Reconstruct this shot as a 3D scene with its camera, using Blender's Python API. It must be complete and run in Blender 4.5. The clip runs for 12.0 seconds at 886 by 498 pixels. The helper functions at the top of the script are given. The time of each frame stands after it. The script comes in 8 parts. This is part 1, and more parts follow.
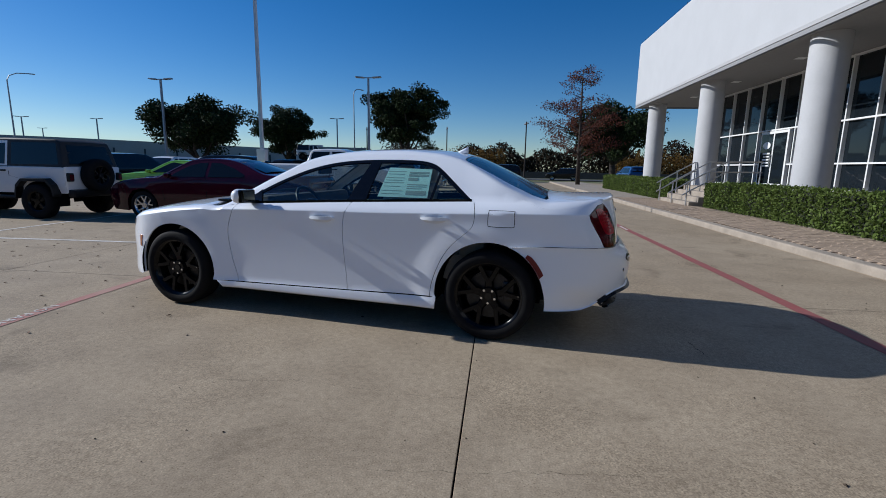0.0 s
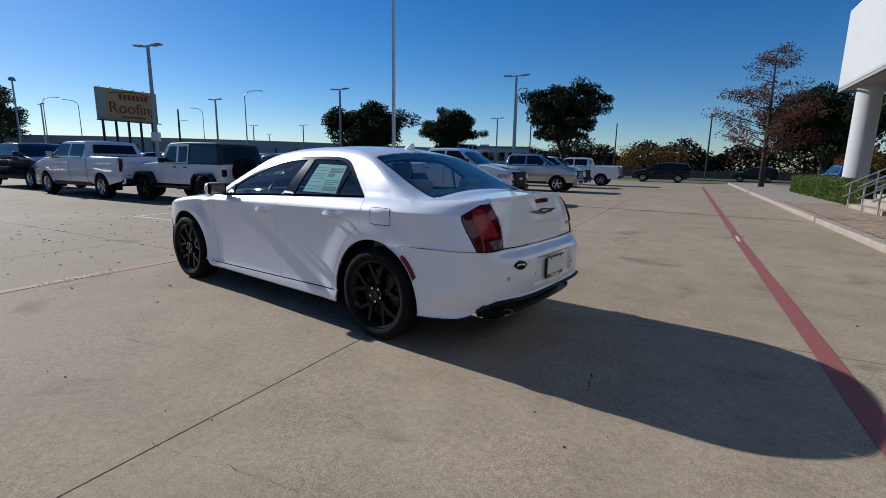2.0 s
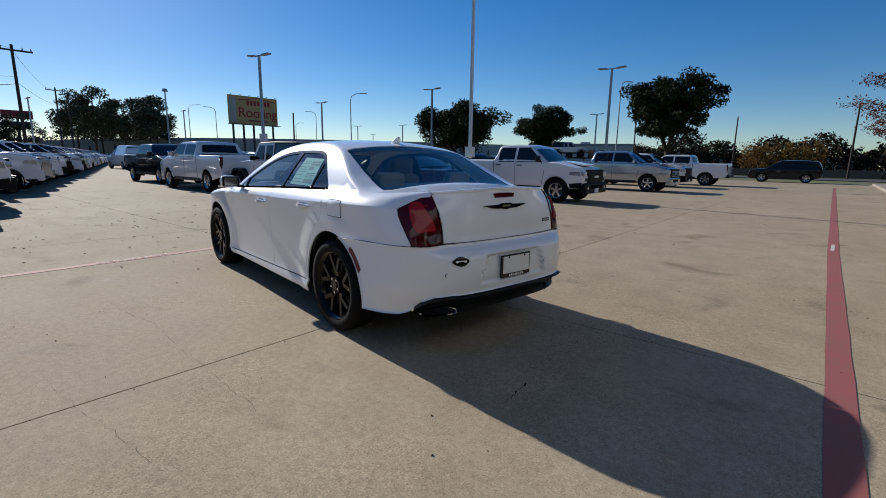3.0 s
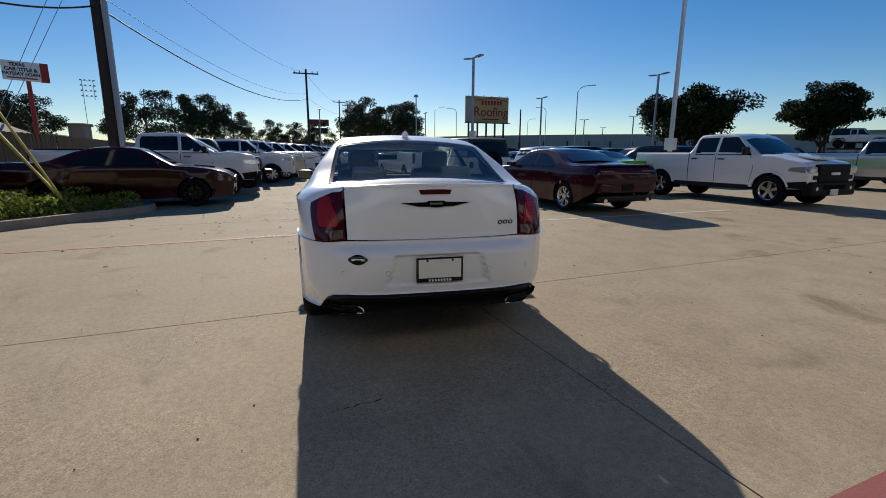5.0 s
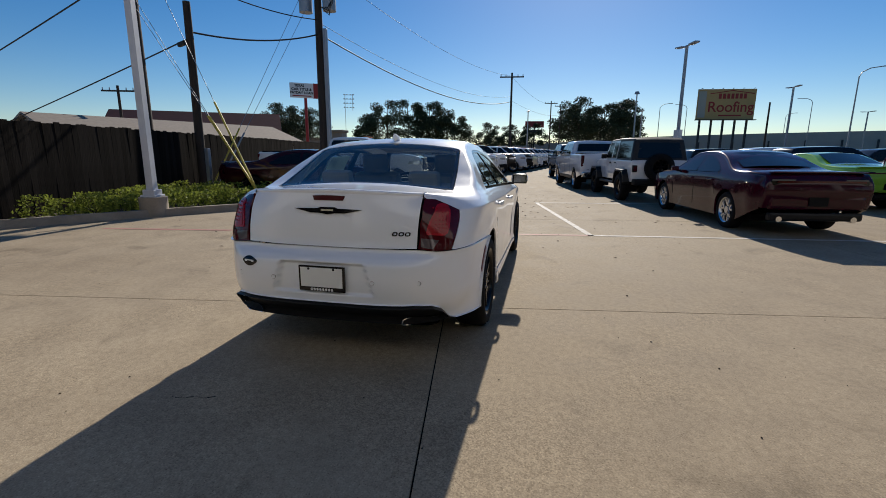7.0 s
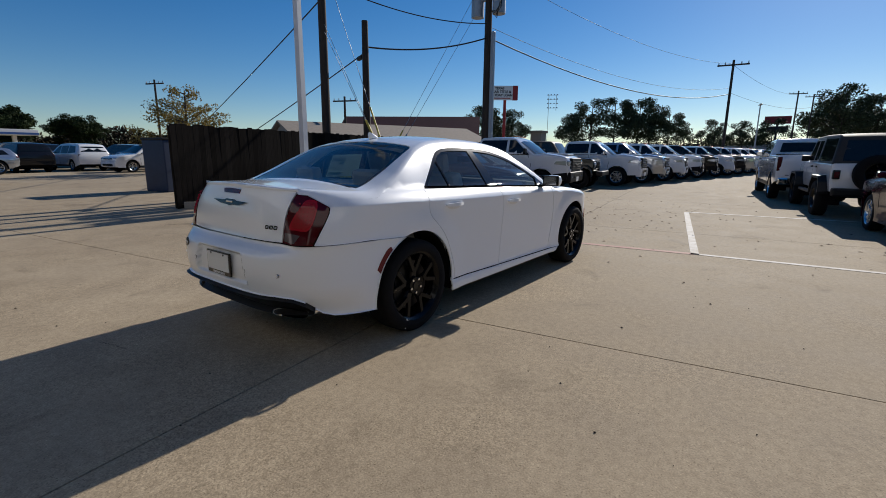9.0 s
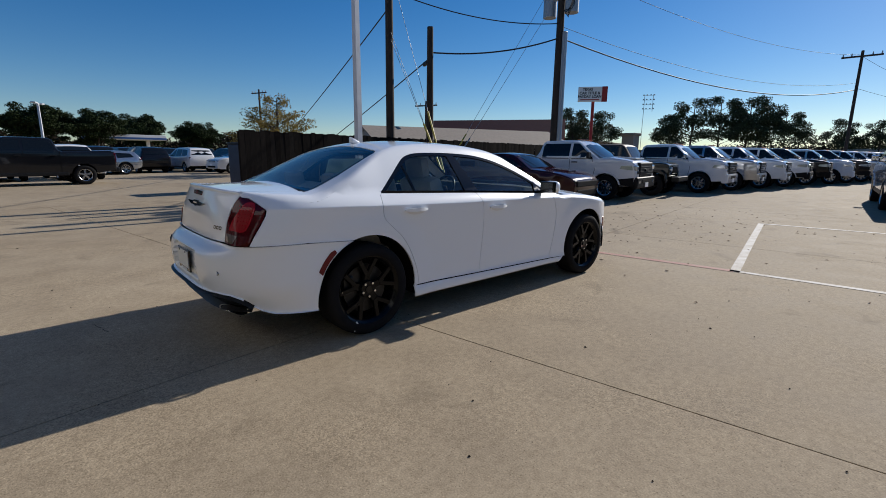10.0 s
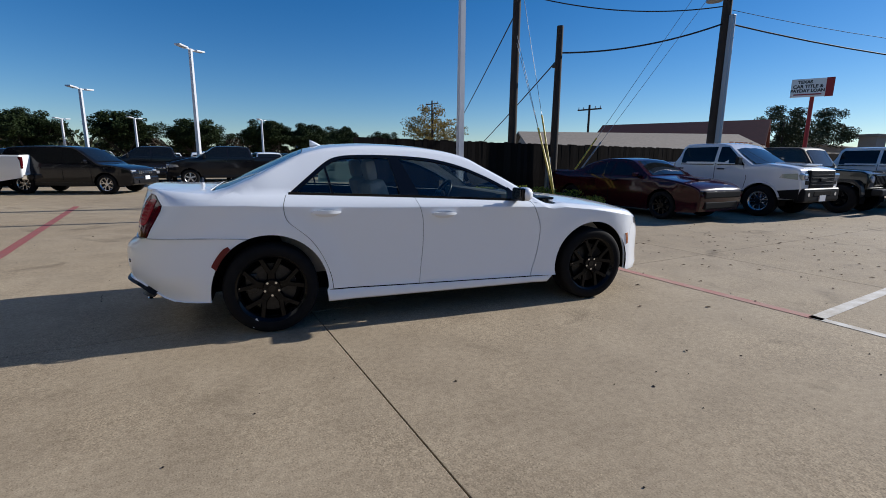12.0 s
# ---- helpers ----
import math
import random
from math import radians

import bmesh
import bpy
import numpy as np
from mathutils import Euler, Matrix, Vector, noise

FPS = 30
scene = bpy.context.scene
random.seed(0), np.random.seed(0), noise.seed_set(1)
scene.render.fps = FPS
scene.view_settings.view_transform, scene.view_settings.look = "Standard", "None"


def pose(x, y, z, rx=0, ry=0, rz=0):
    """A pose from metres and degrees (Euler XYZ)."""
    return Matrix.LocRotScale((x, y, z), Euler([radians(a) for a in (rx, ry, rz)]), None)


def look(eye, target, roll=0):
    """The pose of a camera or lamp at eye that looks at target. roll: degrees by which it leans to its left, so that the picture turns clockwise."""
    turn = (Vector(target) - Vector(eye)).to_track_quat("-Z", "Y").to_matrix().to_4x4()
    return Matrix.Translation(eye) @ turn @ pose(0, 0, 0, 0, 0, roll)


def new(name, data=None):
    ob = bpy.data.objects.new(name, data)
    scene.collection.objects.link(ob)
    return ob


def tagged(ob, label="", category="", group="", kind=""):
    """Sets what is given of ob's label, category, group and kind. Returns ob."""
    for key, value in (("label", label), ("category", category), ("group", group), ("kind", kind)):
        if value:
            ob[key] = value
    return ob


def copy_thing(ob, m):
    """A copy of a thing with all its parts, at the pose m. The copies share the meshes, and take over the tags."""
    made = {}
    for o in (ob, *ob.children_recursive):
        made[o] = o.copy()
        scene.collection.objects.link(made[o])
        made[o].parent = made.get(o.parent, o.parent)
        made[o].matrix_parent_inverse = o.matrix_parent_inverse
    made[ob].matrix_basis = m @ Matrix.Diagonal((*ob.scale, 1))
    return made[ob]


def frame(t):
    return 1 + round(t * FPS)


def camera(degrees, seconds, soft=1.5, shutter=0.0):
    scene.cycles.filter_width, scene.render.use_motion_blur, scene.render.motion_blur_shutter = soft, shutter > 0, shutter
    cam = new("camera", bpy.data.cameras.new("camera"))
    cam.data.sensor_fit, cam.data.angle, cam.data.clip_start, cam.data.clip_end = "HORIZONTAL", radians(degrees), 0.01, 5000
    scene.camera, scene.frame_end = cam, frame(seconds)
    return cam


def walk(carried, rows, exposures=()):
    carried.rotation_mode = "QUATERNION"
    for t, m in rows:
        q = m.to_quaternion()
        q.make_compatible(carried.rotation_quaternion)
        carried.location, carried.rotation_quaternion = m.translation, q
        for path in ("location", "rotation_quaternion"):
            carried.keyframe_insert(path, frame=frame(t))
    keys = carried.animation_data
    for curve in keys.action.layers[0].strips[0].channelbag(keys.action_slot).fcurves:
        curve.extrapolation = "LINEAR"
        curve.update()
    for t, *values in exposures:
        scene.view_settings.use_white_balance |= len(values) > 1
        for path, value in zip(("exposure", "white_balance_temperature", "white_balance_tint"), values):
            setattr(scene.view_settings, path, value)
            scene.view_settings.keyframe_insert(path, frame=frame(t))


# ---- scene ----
cam = camera(87.5, 12.0, 0.9)
PATH = [
    (0, (2.117, -4.456, 1.365), (1.591, -2.558, 1.017), 1.0),
    (0.5, (2.615, -4.279, 1.378), (1.931, -2.434, 1.022), 1.0),
    (1, (3.104, -4.04, 1.372), (2.262, -2.263, 1.008), 1.1),
    (1.5, (3.547, -3.728, 1.379), (2.545, -2.036, 1.013), 1.0),
    (2, (4.004, -3.442, 1.381), (2.839, -1.858, 1.016), 1.0),
    (2.5, (4.341, -3.029, 1.363), (3.02, -1.573, 0.993), 0.9),
    (2.7, (4.51, -2.881, 1.356), (3.128, -1.484, 0.983), 0.9),
    (4.5, (5.372, -1.223, 1.343), (3.536, -0.535, 0.947), 0.5),
    (5, (5.488, -0.712, 1.359), (3.584, -0.256, 0.953), 0.2),
    (5.5, (5.534, -0.202, 1.368), (3.591, 0.026, 0.952), -0.1),
    (6, (5.445, 0.309, 1.374), (3.489, 0.313, 0.956), -0.3),
    (6.5, (5.388, 0.841, 1.391), (3.443, 0.624, 0.98), -0.1),
    (7, (5.197, 1.324, 1.388), (3.285, 0.898, 0.983), 0.3),
    (7.5, (5.002, 1.82, 1.381), (3.15, 1.185, 0.975), 0.4),
    (7.7, (4.912, 2.002, 1.378), (3.09, 1.285, 0.97), 0.5),
    (9.5, (3.828, 3.541, 1.386), (2.391, 2.209, 0.984), 0.5),
    (10, (3.439, 3.857, 1.402), (2.128, 2.4, 1.004), 0.6),
    (10.5, (2.977, 4.08, 1.413), (1.802, 2.513, 1.009), 0.6),
    (11, (2.522, 4.367, 1.415), (1.494, 2.698, 1.019), 0.6),
    (11.5, (2.015, 4.516, 1.382), (1.15, 2.753, 0.999), 0.6),
    (12, (1.505, 4.687, 1.384), (0.818, 2.847, 1.006), 0.6),
]
walk(cam, [(t, look(eye, target, roll)) for t, eye, target, roll in PATH], ((0, -0.17, 5800, 10), (2.5, -0.03, 6080, 10), (4.5, 0.0, 6720, 10), (7.0, 0.0, 6780, 10), (8.5, -0.09, 6580, 10), (9.5, -0.10, 6480, 10), (10.5, 0.04, 6330, 10), (12, 0.08, 6150, 10)))

# ---- light ----
SUN_UP, SUN_TURN = radians(28), radians(272.5)
world = bpy.data.worlds.new("sky")
scene.world = world
world.use_nodes = True
_n = world.node_tree.nodes
_sky = _n.new("ShaderNodeTexSky")
_sky.sky_type, _sky.sun_disc = "NISHITA", False
_sky.sun_elevation, _sky.sun_rotation = SUN_UP, SUN_TURN
_sky.air_density, _sky.dust_density, _sky.ozone_density = 0.9, 0.12, 3.5
_n["Background"].inputs["Strength"].default_value = 0.089
_vivid = _n.new("ShaderNodeHueSaturation")
_vivid.inputs["Saturation"].default_value = 1.34
_vivid.inputs["Hue"].default_value = 0.505
world.node_tree.links.new(_sky.outputs["Color"], _vivid.inputs["Color"])
world.node_tree.links.new(_vivid.outputs["Color"], _n["Background"].inputs["Color"])

sun = new("sun", bpy.data.lights.new("sun", "SUN"))
sun.data.energy, sun.data.angle, sun.data.color = 5.3, radians(0.53), (1.0, 0.94, 0.85)
sun.matrix_world = look((0, 0, 60), (60 * math.cos(SUN_UP) / math.sin(SUN_UP), 3.9, 0))

# ---- materials ----
MATS = {}


def nodes_of(name):
    m = bpy.data.materials.new(name)
    m.use_nodes = True
    MATS[name] = m
    return m, m.node_tree.nodes, m.node_tree.links, m.node_tree.nodes["Principled BSDF"]


def mat(name, color, rough=0.5, metal=0.0, vary=0.0, scale=8.0, bump=0.0, bump_scale=60.0, coat=0.0, color2=None,
        emit=None, spec=0.5, island=0.0, objvar=0.0, stretch=(1, 1, 1), sheen=0.0):
    """A procedural surface: colour with large and fine variation, roughness, relief."""
    m, n, l, b = nodes_of(name)
    c = (*color, 1)
    b.inputs["Roughness"].default_value = rough
    b.inputs["Metallic"].default_value = metal
    b.inputs["Coat Weight"].default_value = coat
    b.inputs["Coat Roughness"].default_value = 0.03
    b.inputs["Specular IOR Level"].default_value = spec
    b.inputs["Base Color"].default_value = c
    tc = n.new("ShaderNodeTexCoord")
    mp = n.new("ShaderNodeMapping")
    mp.inputs["Scale"].default_value = stretch
    l.new(tc.outputs["Object"], mp.inputs["Vector"])
    out = None
    if vary or color2:
        a = n.new("ShaderNodeTexNoise")
        a.inputs["Scale"].default_value, a.inputs["Detail"].default_value = scale, 6
        l.new(mp.outputs["Vector"], a.inputs["Vector"])
        f = n.new("ShaderNodeTexNoise")
        f.inputs["Scale"].default_value, f.inputs["Detail"].default_value = scale * 9, 3
        l.new(mp.outputs["Vector"], f.inputs["Vector"])
        add = n.new("ShaderNodeMath")
        add.operation = "MULTIPLY_ADD"
        add.inputs[1].default_value = 0.35
        l.new(f.outputs["Fac"], add.inputs[0])
        l.new(a.outputs["Fac"], add.inputs[2])
        r = n.new("ShaderNodeValToRGB")
        r.color_ramp.elements[0].position, r.color_ramp.elements[1].position = 0.45, 0.9
        c2 = color2 or tuple(max(0, v * (1 - vary)) for v in color)
        r.color_ramp.elements[0].color, r.color_ramp.elements[1].color = (*c2, 1), c
        l.new(add.outputs[0], r.inputs["Fac"])
        out = r.outputs["Color"]
    if island or objvar:
        if island:
            g = n.new("ShaderNodeNewGeometry").outputs["Random Per Island"]
            amount = island
        else:
            g = n.new("ShaderNodeObjectInfo").outputs["Random"]
            amount = objvar
        mr = n.new("ShaderNodeMapRange")
        mr.inputs["To Min"].default_value, mr.inputs["To Max"].default_value = 1 - amount, 1 + amount
        l.new(g, mr.inputs["Value"])
        hs = n.new("ShaderNodeHueSaturation")
        l.new(mr.outputs["Result"], hs.inputs["Value"])
        if out:
            l.new(out, hs.inputs["Color"])
        else:
            hs.inputs["Color"].default_value = c
        out = hs.outputs["Color"]
    if out:
        l.new(out, b.inputs["Base Color"])
    if bump:
        t = n.new("ShaderNodeTexNoise")
        t.inputs["Scale"].default_value, t.inputs["Detail"].default_value = bump_scale, 4
        l.new(mp.outputs["Vector"], t.inputs["Vector"])
        bp = n.new("ShaderNodeBump")
        bp.inputs["Strength"].default_value, bp.inputs["Distance"].default_value = bump, 0.01
        l.new(t.outputs["Fac"], bp.inputs["Height"])
        l.new(bp.outputs["Normal"], b.inputs["Normal"])
    if emit:
        b.inputs["Emission Color"].default_value = (*emit[:3], 1)
        b.inputs["Emission Strength"].default_value = emit[3]
    return m


def glass(name, tint, gloss=0.08):
    """A thin tinted pane: lets light through, and mirrors more at grazing angles, the same from both sides."""
    m, n, l, b = nodes_of(name)
    n.remove(b)
    tr, gl = n.new("ShaderNodeBsdfTransparent"), n.new("ShaderNodeBsdfGlossy")
    tr.inputs["Color"].default_value = (*tint, 1)
    gl.inputs["Roughness"].default_value = 0.01
    lw, pw, ma = n.new("ShaderNodeLayerWeight"), n.new("ShaderNodeMath"), n.new("ShaderNodeMath")
    lw.inputs["Blend"].default_value = 0.5
    pw.operation, pw.inputs[1].default_value = "POWER", 5.0
    ma.operation, ma.inputs[1].default_value, ma.inputs[2].default_value = "MULTIPLY_ADD", 1 - gloss, gloss
    l.new(lw.outputs["Facing"], pw.inputs[0])
    l.new(pw.outputs[0], ma.inputs[0])
    mx = n.new("ShaderNodeMixShader")
    l.new(ma.outputs[0], mx.inputs["Fac"])
    l.new(tr.outputs["BSDF"], mx.inputs[1])
    l.new(gl.outputs["BSDF"], mx.inputs[2])
    l.new(mx.outputs["Shader"], n["Material Output"].inputs["Surface"])
    return m


def leafy(name, color, island=0.45, through_light=0.4):
    """Leaves that let some light through."""
    m = mat(name, color, 0.6, island=island, spec=0.1)
    n, l = m.node_tree.nodes, m.node_tree.links
    b = n["Principled BSDF"]
    tr, mx = n.new("ShaderNodeBsdfTranslucent"), n.new("ShaderNodeMixShader")
    l.new(b.inputs["Base Color"].links[0].from_socket, tr.inputs["Color"])
    mx.inputs["Fac"].default_value = through_light
    l.new(b.outputs["BSDF"], mx.inputs[1])
    l.new(tr.outputs["BSDF"], mx.inputs[2])
    l.new(mx.outputs["Shader"], n["Material Output"].inputs["Surface"])
    return m


def concrete(name, tone, worn, aggregate=True):
    """Poured concrete: broad stains, mottling, exposed grit and tyre dirt."""
    m, n, l, b = nodes_of(name)
    tc = n.new("ShaderNodeTexCoord")
    big, mid, fine = (n.new("ShaderNodeTexNoise") for _ in range(3))
    for t, s, d in ((big, 0.22, 5), (mid, 2.3, 8), (fine, 105, 3)):
        t.inputs["Scale"].default_value, t.inputs["Detail"].default_value = s, d
        l.new(tc.outputs["Object"], t.inputs["Vector"])
    r1 = n.new("ShaderNodeValToRGB")
    r1.color_ramp.elements[0].position, r1.color_ramp.elements[1].position = 0.35, 0.68
    r1.color_ramp.elements[0].color, r1.color_ramp.elements[1].color = (*worn, 1), (*tone, 1)
    l.new(big.outputs["Fac"], r1.inputs["Fac"])
    r2 = n.new("ShaderNodeValToRGB")
    r2.color_ramp.elements[0].position, r2.color_ramp.elements[1].position = 0.32, 0.62
    r2.color_ramp.elements[0].color, r2.color_ramp.elements[1].color = (0.84, 0.83, 0.82, 1), (1.0, 1.0, 1.0, 1)
    l.new(mid.outputs["Fac"], r2.inputs["Fac"])
    r3 = n.new("ShaderNodeValToRGB")
    r3.color_ramp.elements[0].position, r3.color_ramp.elements[1].position = 0.3, 0.7
    r3.color_ramp.elements[0].color, r3.color_ramp.elements[1].color = (0.80, 0.79, 0.77, 1), (1.18, 1.18, 1.18, 1)
    l.new(fine.outputs["Fac"], r3.inputs["Fac"])
    grain = n.new("ShaderNodeTexNoise")
    grain.inputs["Scale"].default_value, grain.inputs["Detail"].default_value = 22, 5
    l.new(tc.outputs["Object"], grain.inputs["Vector"])
    r4 = n.new("ShaderNodeValToRGB")
    r4.color_ramp.elements[0].position, r4.color_ramp.elements[1].position = 0.36, 0.6
    r4.color_ramp.elements[0].color, r4.color_ramp.elements[1].color = (0.88, 0.87, 0.86, 1), (1.03, 1.03, 1.03, 1)
    l.new(grain.outputs["Fac"], r4.inputs["Fac"])
    col = r1.outputs["Color"]
    for r in (r2, r3, r4):
        mx = n.new("ShaderNodeMix")
        mx.data_type, mx.blend_type = "RGBA", "MULTIPLY"
        mx.inputs["Factor"].default_value = 1.0
        l.new(col, mx.inputs["A"])
        l.new(r.outputs["Color"], mx.inputs["B"])
        col = mx.outputs["Result"]
    # exposed grit, in patches
    grit = n.new("ShaderNodeTexVoronoi")
    grit.inputs["Scale"].default_value = 110
    l.new(tc.outputs["Object"], grit.inputs["Vector"])
    bw = n.new("ShaderNodeRGBToBW")
    l.new(grit.outputs["Color"], bw.inputs["Color"])
    rg = n.new("ShaderNodeValToRGB")
    rg.color_ramp.elements[0].position, rg.color_ramp.elements[1].position = 0.22, 0.8
    rg.color_ramp.elements[0].color, rg.color_ramp.elements[1].color = (0.55, 0.53, 0.50, 1), (1.38, 1.36, 1.32, 1)
    l.new(bw.outputs["Val"], rg.inputs["Fac"])
    patch = n.new("ShaderNodeTexNoise")
    patch.inputs["Scale"].default_value, patch.inputs["Detail"].default_value = 0.75, 4
    l.new(tc.outputs["Object"], patch.inputs["Vector"])
    pm = n.new("ShaderNodeMapRange")
    pm.inputs["From Min"].default_value, pm.inputs["From Max"].default_value = 0.42, 0.62
    pm.inputs["To Min"].default_value, pm.inputs["To Max"].default_value = 0.08, 0.5
    l.new(patch.outputs["Fac"], pm.inputs["Value"])
    mg = n.new("ShaderNodeMix")
    mg.data_type, mg.blend_type = "RGBA", "MULTIPLY"
    l.new(pm.outputs["Result"], mg.inputs["Factor"])
    l.new(col, mg.inputs["A"])
    l.new(rg.outputs["Color"], mg.inputs["B"])
    col = mg.outputs["Result"]
    # scattered single flecks, pale and dark
    fl = n.new("ShaderNodeTexVoronoi")
    fl.inputs["Scale"].default_value = 78
    l.new(tc.outputs["Object"], fl.inputs["Vector"])
    fb = n.new("ShaderNodeRGBToBW")
    l.new(fl.outputs["Color"], fb.inputs["Color"])
    rf = n.new("ShaderNodeValToRGB")
    rf.color_ramp.interpolation = "CONSTANT"
    rf.color_ramp.elements[0].position, rf.color_ramp.elements[0].color = 0.0, (0.42, 0.38, 0.34, 1)
    rf.color_ramp.elements[1].position, rf.color_ramp.elements[1].color = 0.27, (1, 1, 1, 1)
    e = rf.color_ramp.elements.new(0.76)
    e.color = (1.55, 1.55, 1.52, 1)
    l.new(fb.outputs["Val"], rf.inputs["Fac"])
    fd = n.new("ShaderNodeMapRange")
    fd.inputs["From Min"].default_value, fd.inputs["From Max"].default_value = 0.16, 0.34
    fd.inputs["To Min"].default_value, fd.inputs["To Max"].default_value = 0.62, 0.0
    l.new(fl.outputs["Distance"], fd.inputs["Value"])
    mf = n.new("ShaderNodeMix")
    mf.data_type, mf.blend_type = "RGBA", "MULTIPLY"
    l.new(fd.outputs["Result"], mf.inputs["Factor"])
    l.new(col, mf.inputs["A"])
    l.new(rf.outputs["Color"], mf.inputs["B"])
    col = mf.outputs["Result"]
    # smeared dark stains
    st = n.new("ShaderNodeTexNoise")
    st.inputs["Scale"].default_value, st.inputs["Detail"].default_value, st.inputs["Distortion"].default_value = 1.3, 7, 0.6
    l.new(tc.outputs["Object"], st.inputs["Vector"])
    rt = n.new("ShaderNodeValToRGB")
    rt.color_ramp.elements[0].position, rt.color_ramp.elements[1].position = 0.28, 0.40
    rt.color_ramp.elements[0].color, rt.color_ramp.elements[1].color = (0.66, 0.65, 0.64, 1), (1, 1, 1, 1)
    l.new(st.outputs["Fac"], rt.inputs["Fac"])
    ms = n.new("ShaderNodeMix")
    ms.data_type, ms.blend_type = "RGBA", "MULTIPLY"
    ms.inputs["Factor"].default_value = 1.0
    l.new(col, ms.inputs["A"])
    l.new(rt.outputs["Color"], ms.inputs["B"])
    col = ms.outputs["Result"]
    spots = n.new("ShaderNodeTexVoronoi")
    spots.inputs["Scale"].default_value = 1.15
    l.new(tc.outputs["Object"], spots.inputs["Vector"])
    rs = n.new("ShaderNodeValToRGB")
    rs.color_ramp.elements[0].position, rs.color_ramp.elements[1].position = 0.010, 0.022
    rs.color_ramp.elements[0].color, rs.color_ramp.elements[1].color = (0.35, 0.34, 0.33, 1), (1, 1, 1, 1)
    l.new(spots.outputs["Distance"], rs.inputs["Fac"])
    mx = n.new("ShaderNodeMix")
    mx.data_type, mx.blend_type = "RGBA", "MULTIPLY"
    mx.inputs["Factor"].default_value = 1.0
    l.new(col, mx.inputs["A"])
    l.new(rs.outputs["Color"], mx.inputs["B"])
    l.new(mx.outputs["Result"], b.inputs["Base Color"])
    b.inputs["Roughness"].default_value = 0.62
    b.inputs["Specular IOR Level"].default_value = 0.25
    rr = n.new("ShaderNodeMapRange")
    rr.inputs["To Min"].default_value, rr.inputs["To Max"].default_value = 0.75, 1.0
    l.new(mid.outputs["Fac"], rr.inputs["Value"])
    l.new(rr.outputs["Result"], b.inputs["Roughness"])
    bp = n.new("ShaderNodeBump")
    bp.inputs["Strength"].default_value, bp.inputs["Distance"].default_value = 0.35, 0.004
    l.new(fine.outputs["Fac"], bp.inputs["Height"])
    l.new(bp.outputs["Normal"], b.inputs["Normal"])
    return m


CONCRETE = concrete("lot_concrete", (0.40, 0.331, 0.238), (0.335, 0.271, 0.19))
KERB = mat("kerb_concrete", (0.37, 0.315, 0.25), 0.9, vary=0.3, scale=3, bump=0.3)
ASPHALT = mat("asphalt", (0.07, 0.07, 0.072), 0.9, vary=0.4, scale=1.5, bump=0.4)
GRASS_GROUND = mat("dry_grass", (0.16, 0.15, 0.06), 0.95, color2=(0.07, 0.09, 0.03), scale=0.4, bump=0.5)
WHITE_PAINT = mat("white_car_paint", (0.865, 0.895, 0.94), 0.35, coat=1.0, spec=0.5)
BLACK_TRIM = mat("black_trim", (0.010, 0.010, 0.011), 0.4, spec=0.25)
GLOSS_BLACK = mat("gloss_black", (0.005, 0.005, 0.006), 0.12, coat=0.2, spec=0.3)
RUBBER = mat("tyre_rubber", (0.008, 0.008, 0.009), 0.85, spec=0.2, vary=0.3, scale=20, bump=0.2, bump_scale=200)
DARK_INNER = mat("dark_lining", (0.006, 0.006, 0.007), 0.9, spec=0.1)
CHROME = mat("chrome", (0.75, 0.76, 0.78), 0.08, metal=1.0)
DARK_CHROME = mat("dark_chrome", (0.30, 0.30, 0.31), 0.15, metal=1.0)
ALLOY = mat("alloy_rim", (0.55, 0.56, 0.58), 0.25, metal=1.0)
STEEL = mat("brake_steel", (0.05, 0.05, 0.052), 0.4, metal=1.0, vary=0.3, scale=30)
RED_LENS = mat("red_lens", (0.065, 0.002, 0.005), 0.12, coat=0.45, spec=0.2)
RED_INNER = mat("red_lamp_inner", (0.30, 0.014, 0.018), 0.2, coat=0.4, spec=0.2)
RED_CORE = mat("red_lamp_core", (0.38, 0.008, 0.018), 0.25, coat=0.4, spec=0.2)
CLEAR_LENS = mat("clear_lens", (0.55, 0.56, 0.58), 0.1, metal=0.7, coat=1.0)
AMBER = mat("amber_lens", (0.45, 0.12, 0.02), 0.2, coat=1.0)
CAR_GLASS = glass("car_window_glass", (0.80, 0.87, 0.84))
LEATHER = mat("grey_leather", (0.42, 0.40, 0.37), 0.55, vary=0.12, scale=12, bump=0.15)
PAPER, _pn, _pl, _pb = nodes_of("printed_paper")
_pb.inputs["Base Color"].default_value, _pb.inputs["Roughness"].default_value = (0.55, 0.90, 0.86, 1), 0.8
_pt, _px = _pn.new("ShaderNodeBsdfTranslucent"), _pn.new("ShaderNodeMixShader")
_pt.inputs["Color"].default_value = (0.72, 0.86, 0.78, 1)
_px.inputs["Fac"].default_value = 0.12
_pl.new(_pb.outputs["BSDF"], _px.inputs[1])
_pl.new(_pt.outputs["BSDF"], _px.inputs[2])
_pl.new(_px.outputs["Shader"], _pn["Material Output"].inputs["Surface"])
PAPER_INK = mat("paper_ink", (0.25, 0.36, 0.36), 0.8)
RED_LINE = mat("red_line_paint", (0.30, 0.075, 0.07), 0.75, color2=(0.24, 0.09, 0.08), scale=3, bump=0.2)
WORN_RED = mat("worn_red_paint", (0.36, 0.13, 0.11), 0.8, color2=(0.36, 0.22, 0.17), scale=4, bump=0.2)
